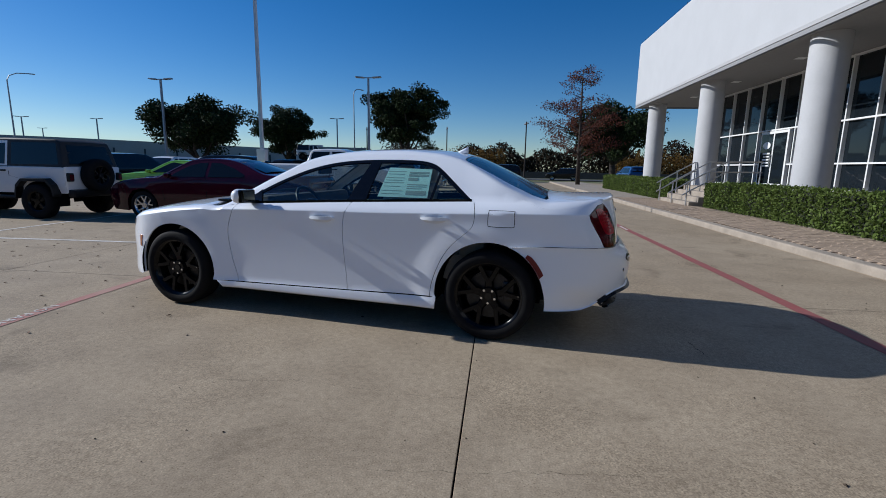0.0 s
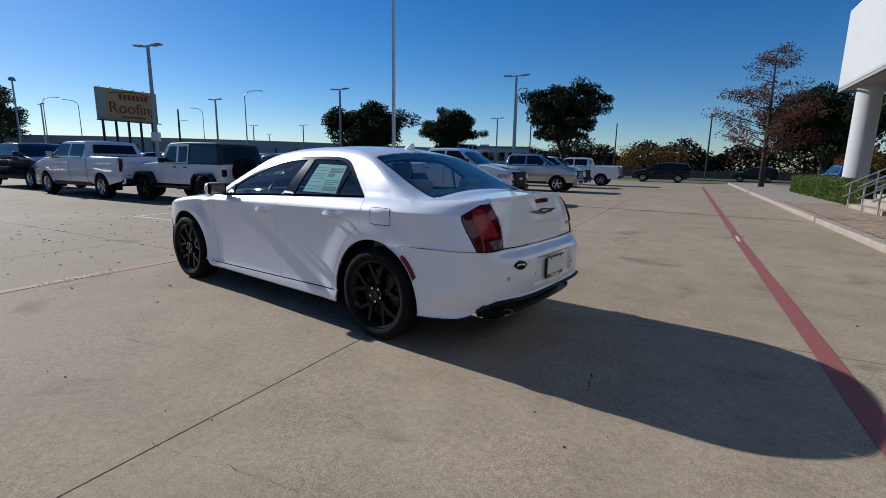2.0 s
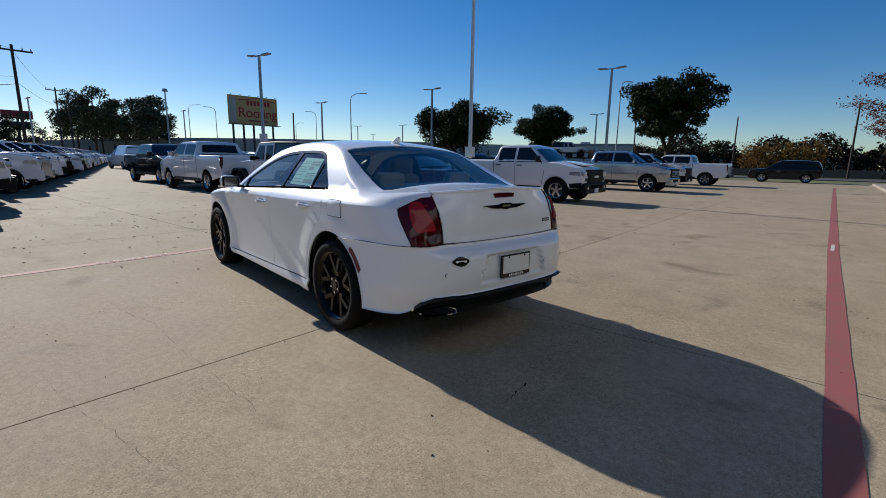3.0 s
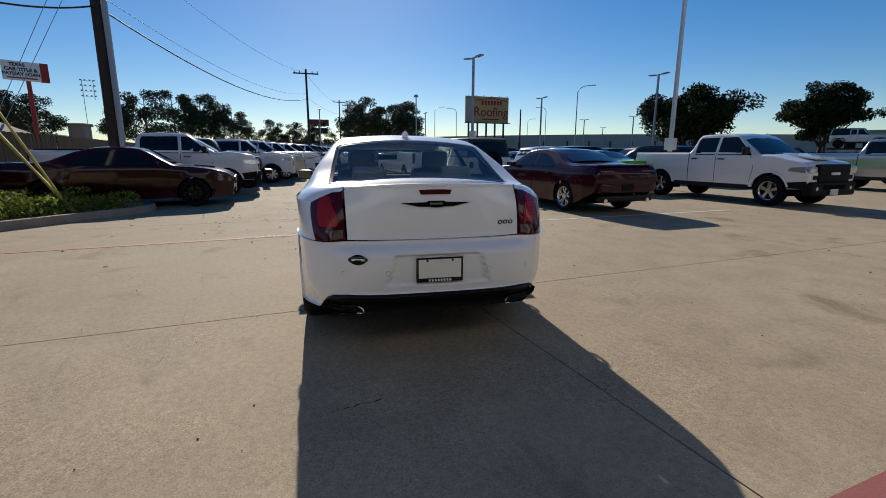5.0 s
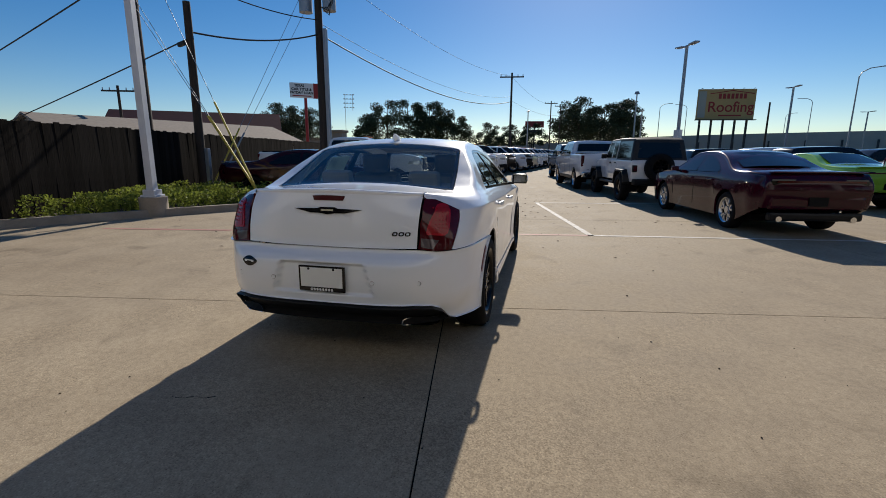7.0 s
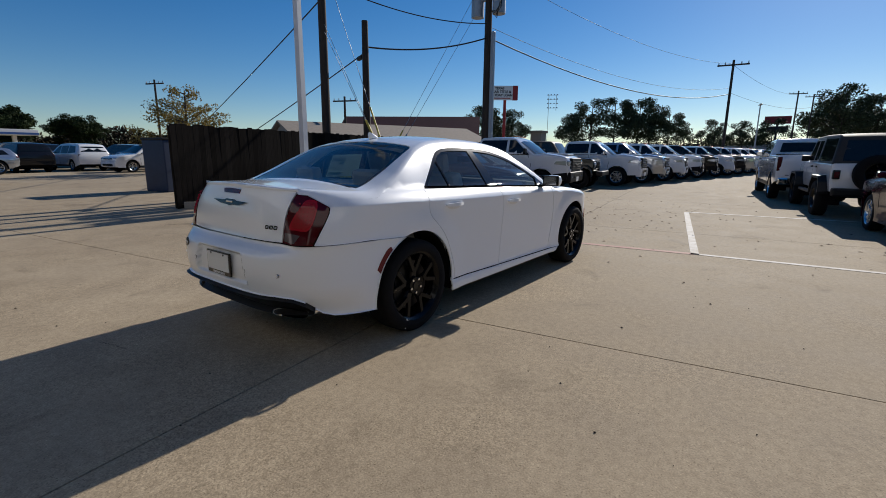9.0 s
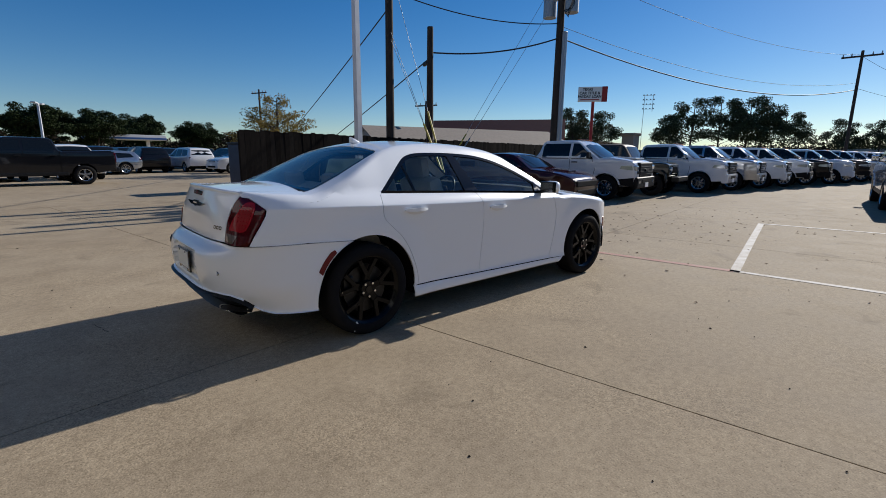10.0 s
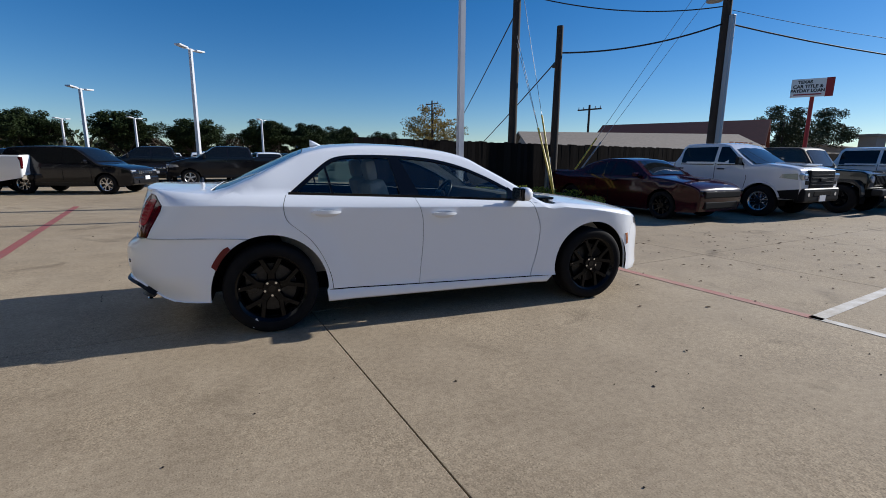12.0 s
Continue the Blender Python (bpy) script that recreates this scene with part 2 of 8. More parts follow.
WHITE_LINE = mat("white_line_paint", (0.66, 0.64, 0.60), 0.8, color2=(0.42, 0.37, 0.30), scale=6, bump=0.2)
JOINT = mat("joint_filler", (0.012, 0.011, 0.010), 0.95, spec=0.05)

# ---- mesh tools ----
from mathutils.geometry import delaunay_2d_cdt


def thing(name, label, category, m=None, group="", kind=""):
    ob = tagged(new(name), label, category, group, kind)
    if m is not None:
        ob.matrix_world = m
    return ob


def link(name, me, material, parent=None, label=""):
    if material is not None and not me.materials:
        me.materials.append(material)
    ob = new(name, me)
    if parent is not None:
        ob.parent = parent
    return tagged(ob, label)


def part(name, bm, material, parent=None, label="", smooth=False):
    """Link a bmesh as one mesh object under a thing or a part."""
    me = bpy.data.meshes.new(name)
    bm.to_mesh(me)
    bm.free()
    if smooth:
        me.shade_smooth()
    return link(name, me, material, parent, label)


def raw(name, verts, faces, material, parent=None, label="", smooth=False, normals=None):
    me = bpy.data.meshes.new(name)
    me.from_pydata(verts, [], faces)
    me.validate()
    if smooth or normals:
        me.shade_smooth()
    if normals:
        me.normals_split_custom_set_from_vertices(normals)
    return link(name, me, material, parent, label)


def box_into(bm, size, m=None, bevel=0.0, seg=2):
    made = bmesh.ops.create_cube(bm, size=1.0, matrix=(m or Matrix()) @ Matrix.Diagonal((*size, 1)))
    if bevel:
        edges = {e for v in made["verts"] for e in v.link_edges}
        bmesh.ops.bevel(bm, geom=list(edges), offset=bevel, segments=seg, affect="EDGES", profile=0.6)


def box(name, size, at, material, parent=None, label="", bevel=0.0, rot=(0, 0, 0), seg=2):
    """A bevelled block whose middle is at the place given."""
    bm = bmesh.new()
    box_into(bm, size, None, bevel, seg)
    bmesh.ops.transform(bm, matrix=pose(*at, *rot), verts=bm.verts)
    return part(name, bm, material, parent, label)


def tube_into(bm, a, b, r1, r2=None, seg=12, caps=True):
    a, b = Vector(a), Vector(b)
    q = (b - a).to_track_quat("Z", "Y").to_matrix().to_4x4()
    bmesh.ops.create_cone(bm, cap_ends=caps, segments=seg, radius1=r1, radius2=r1 if r2 is None else r2,
                          depth=(b - a).length, matrix=Matrix.Translation((a + b) / 2) @ q)


def tube(name, a, b, r1, material, parent=None, r2=None, seg=12, label=""):
    bm = bmesh.new()
    tube_into(bm, a, b, r1, r2, seg)
    ob = part(name, bm, material, parent, label, True)
    ob.data.set_sharp_from_angle(angle=0.8)
    return ob


def path_tube(name, pts, r, material, parent=None, seg=6, label=""):
    """A bent round bar or cable through the points."""
    cu = bpy.data.curves.new(name, "CURVE")
    cu.dimensions, cu.bevel_depth, cu.bevel_resolution = "3D", r, max(0, seg // 2 - 1)
    sp = cu.splines.new("POLY")
    sp.points.add(len(pts) - 1)
    for q, p in zip(sp.points, pts):
        q.co = (*p, 1)
    cu.use_fill_caps = True
    tmp = bpy.data.objects.new(name, cu)
    me = bpy.data.meshes.new_from_object(tmp)
    bpy.data.objects.remove(tmp)
    me.shade_smooth()
    me.materials.clear()
    return link(name, me, material, parent, label)


def rings(name, loops, material, parent=None, label="", close=True, cap=True, smooth=True, sharp=0.7):
    """A skin over loops of equally many points."""
    n = len(loops[0])
    verts = [v for lp in loops for v in lp]
    faces = []
    for i in range(len(loops) - 1):
        for j in range(n if close else n - 1):
            k = (j + 1) % n
            faces.append((i * n + j, i * n + k, (i + 1) * n + k, (i + 1) * n + j))
    if cap:
        faces.append(tuple(range(n))[::-1])
        faces.append(tuple(range((len(loops) - 1) * n, len(loops) * n)))
    ob = raw(name, verts, faces, material, parent, label, smooth)
    if smooth:
        ob.data.set_sharp_from_angle(angle=sharp)
    return ob


def curve_at(x, pts):
    """A smooth curve through (x, value) knots."""
    if x <= pts[0][0]:
        return pts[0][1]
    if x >= pts[-1][0]:
        return pts[-1][1]
    for i in range(len(pts) - 1):
        if pts[i][0] <= x <= pts[i + 1][0]:
            break
    (x0, a), (x1, b) = pts[i], pts[i + 1]
    h = x1 - x0
    s = (b - a) / h

    def slope(k):
        if k == 0 or k == len(pts) - 1:
            j = min(k, len(pts) - 2)
            return (pts[j + 1][1] - pts[j][1]) / (pts[j + 1][0] - pts[j][0])
        l = (pts[k][1] - pts[k - 1][1]) / (pts[k][0] - pts[k - 1][0])
        r = (pts[k + 1][1] - pts[k][1]) / (pts[k + 1][0] - pts[k][0])
        return 0 if l * r <= 0 else 2 * l * r / (l + r)

    m0, m1, t = slope(i), slope(i + 1), (x - x0) / h
    return (a * (2 * t**3 - 3 * t**2 + 1) + m0 * h * (t**3 - 2 * t**2 + t) + b * (3 * t**2 - 2 * t**3) + m1 * h * (t**3 - t**2))


def step(a, b, x):
    t = min(1, max(0, (x - a) / (b - a)))
    return t * t * (3 - 2 * t)


def spline(pts, per=6, closed=False):
    """Points of a smooth line through the corners given."""
    out, n = [], len(pts)
    for i in range(n if closed else n - 1):
        g = [pts[(i + k) % n] if closed else pts[min(n - 1, max(0, i + k))] for k in (-1, 0, 1, 2)]
        for k in range(per):
            t = k / per
            out.append(tuple(0.5 * (2 * g[1][c] + (g[2][c] - g[0][c]) * t + (2 * g[0][c] - 5 * g[1][c] + 4 * g[2][c] - g[3][c]) * t * t
                                    + (3 * g[1][c] - g[0][c] - 3 * g[2][c] + g[3][c]) * t**3) for c in range(len(pts[0]))))
    if not closed:
        out.append(tuple(pts[-1]))
    return out


def dense(poly, gap=0.05):
    out = []
    for i, a in enumerate(poly):
        b = poly[(i + 1) % len(poly)]
        k = max(1, int(math.dist(a, b) / gap))
        out += [(a[0] + (b[0] - a[0]) * j / k, a[1] + (b[1] - a[1]) * j / k) for j in range(k)]
    return out


def inside(p, poly):
    hit, j = False, len(poly) - 1
    for i in range(len(poly)):
        a, b = poly[i], poly[j]
        if (a[1] > p[1]) != (b[1] > p[1]) and p[0] < (b[0] - a[0]) * (p[1] - a[1]) / (b[1] - a[1]) + a[0]:
            hit = not hit
        j = i
    return hit


def near(p, poly):
    best = 9.0
    for i in range(len(poly)):
        a, b = poly[i - 1], poly[i]
        dx, dy = b[0] - a[0], b[1] - a[1]
        q = dx * dx + dy * dy
        t = 0 if q == 0 else min(1, max(0, ((p[0] - a[0]) * dx + (p[1] - a[1]) * dy) / q))
        best = min(best, math.hypot(p[0] - a[0] - t * dx, p[1] - a[1] - t * dy))
    return best


def skin(name, f, poly, material, parent, label="", cell=0.06, lip=0.012, flip=False, lines=(), gap=0.05, lift=0.0):
    """A panel: the outline poly in (u, v), laid on the surface f(u, v), with its edges turned in by lip."""
    poly = dense(poly, gap)
    e = 0.003
    us, vs = [p[0] for p in poly], [p[1] for p in poly]
    inner = []
    nu, nv = int((max(us) - min(us)) / cell) + 2, int((max(vs) - min(vs)) / cell) + 2
    for i in range(nu):
        for j in range(nv):
            p = (min(us) + (i + 0.5 * (j % 2)) * cell, min(vs) + j * cell)
            if inside(p, poly) and near(p, poly) > cell * 0.35 and all(abs(p[1] - g(p[0])) > 0.02 for g in lines):
                inner.append(p)
    for g in lines:
        u = min(us)
        while u < max(us):
            for d in (-0.006, 0.006):
                p = (u, g(u) + d)
                if inside(p, poly) and near(p, poly) > 0.006:
                    inner.append(p)
            u += 0.04
    n = len(poly)
    vv = [Vector(p) for p in poly + inner]
    res = delaunay_2d_cdt(vv, [(i, (i + 1) % n) for i in range(n)], [], 1, 1e-5)
    verts, nors = [], []
    for p in res[0]:
        a = Vector(f(p[0], p[1]))
        du = Vector(f(p[0] + e, p[1])) - Vector(f(p[0] - e, p[1]))
        dv = Vector(f(p[0], p[1] + e)) - Vector(f(p[0], p[1] - e))
        q = du.cross(dv)
        q = q.normalized() if q.length > 1e-12 else Vector((0, 0, 1))
        if flip:
            q = -q
        verts.append(a + q * lift)
        nors.append(q)
    faces = []
    for t in res[2]:
        a, b, c = (verts[i] for i in t)
        d = (b - a).cross(c - a).dot(nors[t[0]] + nors[t[1]] + nors[t[2]])
        faces.append(tuple(t) if d > 0 else tuple(reversed(t)))
    if lip:
        count = {}
        for t in faces:
            for i in range(3):
                k = (t[i], t[(i + 1) % 3])
                count[tuple(sorted(k))] = None if tuple(sorted(k)) in count else k
        for k in [k for k in count.values() if k]:
            i = len(verts)
            a, b = k
            side = (verts[b] - verts[a]).cross(nors[a])
            side = side.normalized() if side.length > 1e-12 else nors[a]
            verts += [verts[a].copy(), verts[b].copy(), verts[b] - nors[b] * lip, verts[a] - nors[a] * lip]
            nors += [side] * 4
            faces.append((i + 1, i, i + 3, i + 2))
    return raw(name, verts, faces, material, parent, label, normals=nors)


def sheet(name, f, us, vs, material, parent, label="", flip=False):
    """A grid laid on the surface f(u, v), shaded smooth by the surface itself."""
    e = 0.002
    verts, nors, faces = [], [], []
    for u in us:
        for v in vs:
            du = Vector(f(u + e, v)) - Vector(f(u - e, v))
            dv = Vector(f(u, v + e)) - Vector(f(u, v - e))
            q = du.cross(dv)
            q = q.normalized() if q.length > 1e-12 else Vector((0, 0, 1))
            verts.append(f(u, v))
            nors.append(-q if flip else q)
    m = len(vs)
    for i in range(len(us) - 1):
        for j in range(m - 1):
            q = (i * m + j, (i + 1) * m + j, (i + 1) * m + j + 1, i * m + j + 1)
            faces.append(q[::-1] if flip else q)
    return raw(name, verts, faces, material, parent, label, normals=nors)


def span(a, b, k):
    return [a + (b - a) * i / k for i in range(k + 1)]


def lettering(name, text, size, m, material, parent=None, label="", depth=0.004, bold=0.0):
    """Words in the built-in font, as a thin mesh, centred, reading along x with z up before m."""
    cu = bpy.data.curves.new(name, "FONT")
    cu.body, cu.size, cu.align_x, cu.align_y, cu.extrude, cu.offset = text, size, "CENTER", "CENTER", depth, bold
    tmp = bpy.data.objects.new(name, cu)
    me = bpy.data.meshes.new_from_object(tmp)
    bpy.data.objects.remove(tmp)
    me.materials.clear()
    me.transform(m)
    return link(name, me, material, parent, label)

# ---- ground ----
LOT = 8.8  # turn of the lot's grid, degrees


def lot(u, v):
    """From the lot's own axes (u across, v along the kerb) to the world."""
    c, s = math.cos(radians(LOT)), math.sin(radians(LOT))
    return (1.1 + u * c - v * s, 0.75 + u * s + v * c)


def lot_pose(u, v, z=0, turn=0):
    x, y = lot(u, v)
    return pose(x, y, z, 0, 0, LOT + turn)


def plate_into(bm, u0, u1, v0, v1, z0, z1, bevel=0.0):
    box_into(bm, (u1 - u0, v1 - v0, z1 - z0), pose((u0 + u1) / 2, (v0 + v1) / 2, (z0 + z1) / 2), bevel)


def in_lot(ob):
    ob.matrix_world = lot_pose(0, 0)
    return ob


def build_ground():
    bm = bmesh.new()
    bmesh.ops.create_grid(bm, x_segments=8, y_segments=8, size=2500)
    g = part("ground", bm, GRASS_GROUND)
    g.location.z = -0.30
    tagged(g, "dry grass verge reaching the horizon", "ground", kind="structure")
    # the joints are the sunk dark base that shows between the slabs
    bm = bmesh.new()
    plate_into(bm, -120, 40, -75, 44, -0.28, -0.012)
    f = tagged(in_lot(part("lot_floor", bm, JOINT)), "tan concrete car park cast in slabs with stains", "car park floor", kind="structure")
    us, vs = [-18.0, -11.95, -5.9, 0.06, 5.3], [-12.4, -6.35, -0.3, 5.5, 11.6, 17.7]
    for i in range(len(us) - 1):
        for j in range(len(vs) - 1):
            bm = bmesh.new()
            plate_into(bm, us[i] + 0.0045, us[i + 1] - 0.0045, vs[j] + 0.0045, vs[j + 1] - 0.0045, -0.2, 0.0, 0.003)
            part("slab", bm, CONCRETE, f)
    for u0, u1, v0, v1 in ((-120, -18, -75, 44), (-18, 5.3, -75, -12.4), (-18, 5.3, 17.7, 44), (5.3, 40, -75, 44)):
        bm = bmesh.new()
        plate_into(bm, u0 + 0.006, u1 - 0.006, v0 + 0.006, v1 - 0.006, -0.2, 0.0)
        part("slab", bm, CONCRETE, f)
    # cracks
    rnd = random.Random(4)
    back = lot_pose(0, 0).inverted()
    for run, wide in (([(-0.09, -2.19), (0.54, -2.02), (1.16, -1.99), (1.59, -1.94), (2.03, -1.91), (2.41, -1.85)], 0.0006),
                      ([(1.36, -2.7), (1.69, -2.61), (2.15, -2.47), (2.54, -2.38)], 0.0005), ([(3.16, -0.76), (3.12, -0.61), (3.09, -0.46)], 0.004)):
        pts = []
        for a, b in zip(run, run[1:]):
            for k in range(8):
                p = back @ Vector((a[0] + (b[0] - a[0]) * k / 8 + rnd.gauss(0, 0.006), a[1] + (b[1] - a[1]) * k / 8 + rnd.gauss(0, 0.008), 0))
                pts.append((p.x, p.y))
        w = [wide * rnd.uniform(0.2, 1.6) for _ in pts]
        verts = [(x, y - k, 0.002) for (x, y), k in zip(pts, w)] + [(x + k, y + k, 0.002) for (x, y), k in zip(pts, w)]
        m = len(pts)
        raw("crack", verts, [(i, i + 1, m + i + 1, m + i) for i in range(m - 1)], JOINT, f)
    # pebbles and dead leaves lying about
    bits = tagged(in_lot(new("litter")), "small pebbles and dry leaves lying on the concrete", "litter", kind="stuff")
    verts, faces = [], []
    for _ in range(420):
        u, v = rnd.uniform(-9, 5.2), rnd.uniform(-8, 10)
        r, t = rnd.uniform(0.003, 0.009) if rnd.random() < 0.9 else rnd.uniform(0.010, 0.018), rnd.uniform(0, 6.28)
        i = len(verts)
        for k in range(5):
            rr = r * rnd.uniform(0.6, 1.3)
            verts.append((u + rr * math.cos(t + k * 1.257), v + rr * math.sin(t + k * 1.257), 0.003))
        verts.append((u, v, 0.004 + r * 0.6))
        faces += [(i + k, i + (k + 1) % 5, i + 5) for k in range(5)]
    raw("litter_pieces", verts, faces, mat("litter_brown", (0.05, 0.035, 0.022), 0.9, island=0.5), bits)
    verts, faces = [], []
    for _ in range(330):
        u, v = rnd.gauss(-8.0, 2.6), rnd.gauss(-0.2, 2.4)
        r, t = rnd.uniform(0.012, 0.036), rnd.uniform(0, 6.28)
        i = len(verts)
        c, s = math.cos(t) * r, math.sin(t) * r
        verts += [(u - c, v - s, 0.004), (u + s * 0.4, v - c * 0.4, 0.012), (u + c, v + s, 0.006), (u - s * 0.4, v + c * 0.4, 0.014)]
        faces.append((i, i + 1, i + 2, i + 3))
    raw("dry_leaves", verts, faces, mat("dry_leaf", (0.10, 0.055, 0.028), 0.9, island=0.4), bits)


def line_on_ground(name, a, b, w, material, label, ends=0):
    d = Vector((b[0] - a[0], b[1] - a[1], 0))
    n = Vector((-d.y, d.x, 0)).normalized() * (w / 2)
    k = max(2, int(d.length / 0.5))
    rnd = random.Random(int(abs(a[0] * 37 + b[1] * 11)))
    verts = []
    for i in range(k + 1):
        p = Vector((*a, 0.004)) + d * (i / k)
        verts += [p - n * rnd.uniform(0.94, 1.03), p + n * rnd.uniform(0.94, 1.03)]
    return tagged(raw(name, verts, [(2 * i, 2 * i + 2, 2 * i + 3, 2 * i + 1) for i in range(k)], material), label, "road marking", kind="structure")


build_ground()
line_on_ground("line_red_kerbside", (6.6, -11.0), (5.1, -3.4), 0.15, RED_LINE, "faded red no-parking line painted on concrete")
line_on_ground("line_red_main", (5.1, -3.4), (3.44, 6.69), 0.15, RED_LINE, "red no-parking line painted on concrete")
line_on_ground("line_red_far", (3.44, 6.69), (-1.0, 35.0), 0.15, RED_LINE, "red no-parking line painted on concrete")
line_on_ground("line_worn_red", (-1.66, -6.6), (-3.10, 2.09), 0.12, WORN_RED, "worn pink and white line painted on concrete")
line_on_ground("line_white_bay", (-3.10, 2.09), (-3.98, 8.9), 0.10, WHITE_LINE, "faded white line painted on concrete")
line_on_ground("line_white_stall", (-3.06, 2.11), (-8.45, 1.04), 0.11, WHITE_LINE, "white bay line painted on concrete")
line_on_ground("line_white_back", (-8.45, 1.04), (-9.6, 7.4), 0.11, WHITE_LINE, "white bay line painted on concrete")
words = lettering("fire_lane_lettering", "NO PARKING", 0.135, pose(-2.50, -1.75, 0.0065, 0, 0, -80), WHITE_LINE, None, depth=0.0006)
tagged(words, "white words stencilled on the red line", "road marking", kind="structure")
bm = bmesh.new()
for i in range(9):
    box_into(bm, (0.075, 0.05, 0.003), pose(3.38 - 0.012 * i + 0.0, 7.0 + 0.085 * i, 0.0065, 0, 0, 98.8))
tagged(part("stencil_mark", bm, WHITE_LINE), "worn white stencil bars on the red line", "road marking", kind="structure")

# ---- the white sedan ----
HUBS, HUB_Z, ARCH_R = (-1.526, 1.526), 0.36, 0.435


def belt(x):
    return curve_at(x, [(-2.4, 0.74), (-2.15, 0.86), (-1.85, 0.935), (-1.3, 0.995), (-0.8, 1.01), (0.3, 1.062), (1.4, 1.105), (1.9, 1.125), (2.5, 1.12)])


def crease(x):
    return belt(x) - curve_at(x, [(-2.4, 0.05), (-0.8, 0.05), (0.7, 0.085), (2.4, 0.095)])


def side_w(x, z):
    """Half width of the body at length x and height z, leaving out the corners."""
    base = curve_at(x, [(-2.45, 0.85), (-1.9, 0.915), (-1.3, 0.93), (-0.5, 0.94), (0.6, 0.95), (1.5, 0.95), (2.0, 0.935), (2.6, 0.90)])
    zc, zb = crease(x), belt(x)
    if z <= zc:
        t = (zc - z) / (zc - 0.22)
        y = base - 0.028 * t - 0.014 * math.sin(math.pi * min(1, t * 1.0))
        y += 0.012 * step(0.33, 0.27, z) * step(1.35, 1.1, abs(x))
        y -= 0.06 * step(0.52, 0.28, z) * step(1.9, 2.25, x)
    else:
        drop = curve_at(x, [(-1.0, 0.05), (0.3, 0.062), (1.0, 0.075), (1.6, 0.088), (2.0, 0.098), (2.25, 0.10), (2.5, 0.10)])
        e = min(1, (z - zc) / (zb - zc))
        y = base - drop * (0.55 * e + 0.45 * e * e)
        if z > zb:
            ledge = 0.014 * (1 - step(1.25, 1.6, x))
            d = z - zb
            y = base - drop - ledge * step(0, 0.012, d) - (0.56 - (drop - 0.055) * 3) * d - 0.35 * d * d
    for h in HUBS:
        r = math.hypot(x - h, z - HUB_Z)
        y += 0.015 * step(0.68, 0.48, r) * step(1.02, 0.85, z)
    return y


def sedan_w(x, z):
    """Half width of the body, with the rounded corners at both ends."""
    y = side_w(x, z)
    if x > RX0:
        y *= max(0.0, 1 - min(1, (x - RX0) / (curve_at(z, REAR_X) - RX0)) ** corner(z)) ** (1 / corner(z))
    elif x < FX0:
        y *= max(0.0, 1 - min(1, (FX0 - x) / (FX0 - curve_at(z, FRONT_X))) ** CORNER) ** (1 / CORNER)
    return y


TL_FRONT = [(2.255, 1.03), (2.266, 0.99), (2.292, 0.93), (2.32, 0.86), (2.345, 0.793)]
REAR_X = [(0.2, 2.42), (0.3, 2.47), (0.4, 2.555), (0.46, 2.59), (0.6, 2.61), (0.70, 2.60), (0.74, 2.57), (0.775, 2.515), (0.805, 2.50),
          (0.95, 2.49), (1.05, 2.47), (1.14, 2.445), (1.2, 2.43)]
REAR_SOFT = [(0.2, 2.42), (0.3, 2.47), (0.45, 2.555), (0.6, 2.57), (0.8, 2.54), (1.0, 2.48), (1.14, 2.445), (1.2, 2.43)]
FRONT_X = [(0.2, -2.40), (0.28, -2.475), (0.4, -2.455), (0.6, -2.44), (0.72, -2.40), (0.82, -2.34), (0.95, -2.24)]
RX0, FX0, CORNER = 1.72, -1.62, 3.1


def corner(z):
    """How square the rear corners are: less so towards the boot's upper edge."""
    return 4.1 - 1.0 * step(0.80, 1.10, z)


def sedan_wrap(u, z):
    """The body's skin at height z, round the corners: u is x along the side, and runs on by quarter turns at both ends."""
    if FX0 <= u <= RX0:
        return (u, side_w(u, z), z)
    if u > RX0:
        w = step(0.42, 0.80, u - RX0)
        a, x0, x1, k = min(1.0, u - RX0) * math.pi / 2, RX0, curve_at(z, REAR_X) * w + curve_at(z, REAR_SOFT) * (1 - w), corner(z)
    else:
        a, x0, x1, k = min(1.0, FX0 - u) * math.pi / 2, FX0, curve_at(z, FRONT_X), CORNER
    s = max(0.0, math.sin(a)) ** (2 / k)
    c = max(0.0, math.cos(a)) ** (2 / k)
    x = x0 + (x1 - x0) * s
    extra = u - RX0 - 1 if u > RX0 + 1 else (FX0 - 1 - u if u < FX0 - 1 else 0)
    return (x, side_w(x, z) * c - extra, z)


def ux(x, z):
    if x <= RX0 and x >= FX0:
        return x
    if x > RX0:
        t = min(1, (x - RX0) / (curve_at(z, REAR_X) - RX0))
        return RX0 + math.asin(t ** (corner(z) / 2)) * 2 / math.pi
    t = min(1, (FX0 - x) / (FX0 - curve_at(z, FRONT_X)))
    return FX0 - math.asin(t ** (CORNER / 2)) * 2 / math.pi


def uy(y, z):
    w = side_w(2.5, z)
    return RX0 + math.acos(min(1, max(0, y / w)) ** (corner(z) / 2)) * 2 / math.pi


def top_mid(x):
    return curve_at(x, [(-2.45, 0.72), (-2.33, 0.825), (-2.1, 0.925), (-1.6, 1.005), (-1.08, 1.055), (-1.0, 1.08), (-0.7, 1.235), (-0.4, 1.375),
                        (-0.25, 1.445), (-0.05, 1.492), (0.3, 1.526), (0.65, 1.534), (1.0, 1.514), (1.22, 1.470), (1.45, 1.374), (1.7, 1.255),
                        (1.88, 1.175), (1.96, 1.158), (2.2, 1.156), (2.36, 1.158), (2.44, 1.162)])


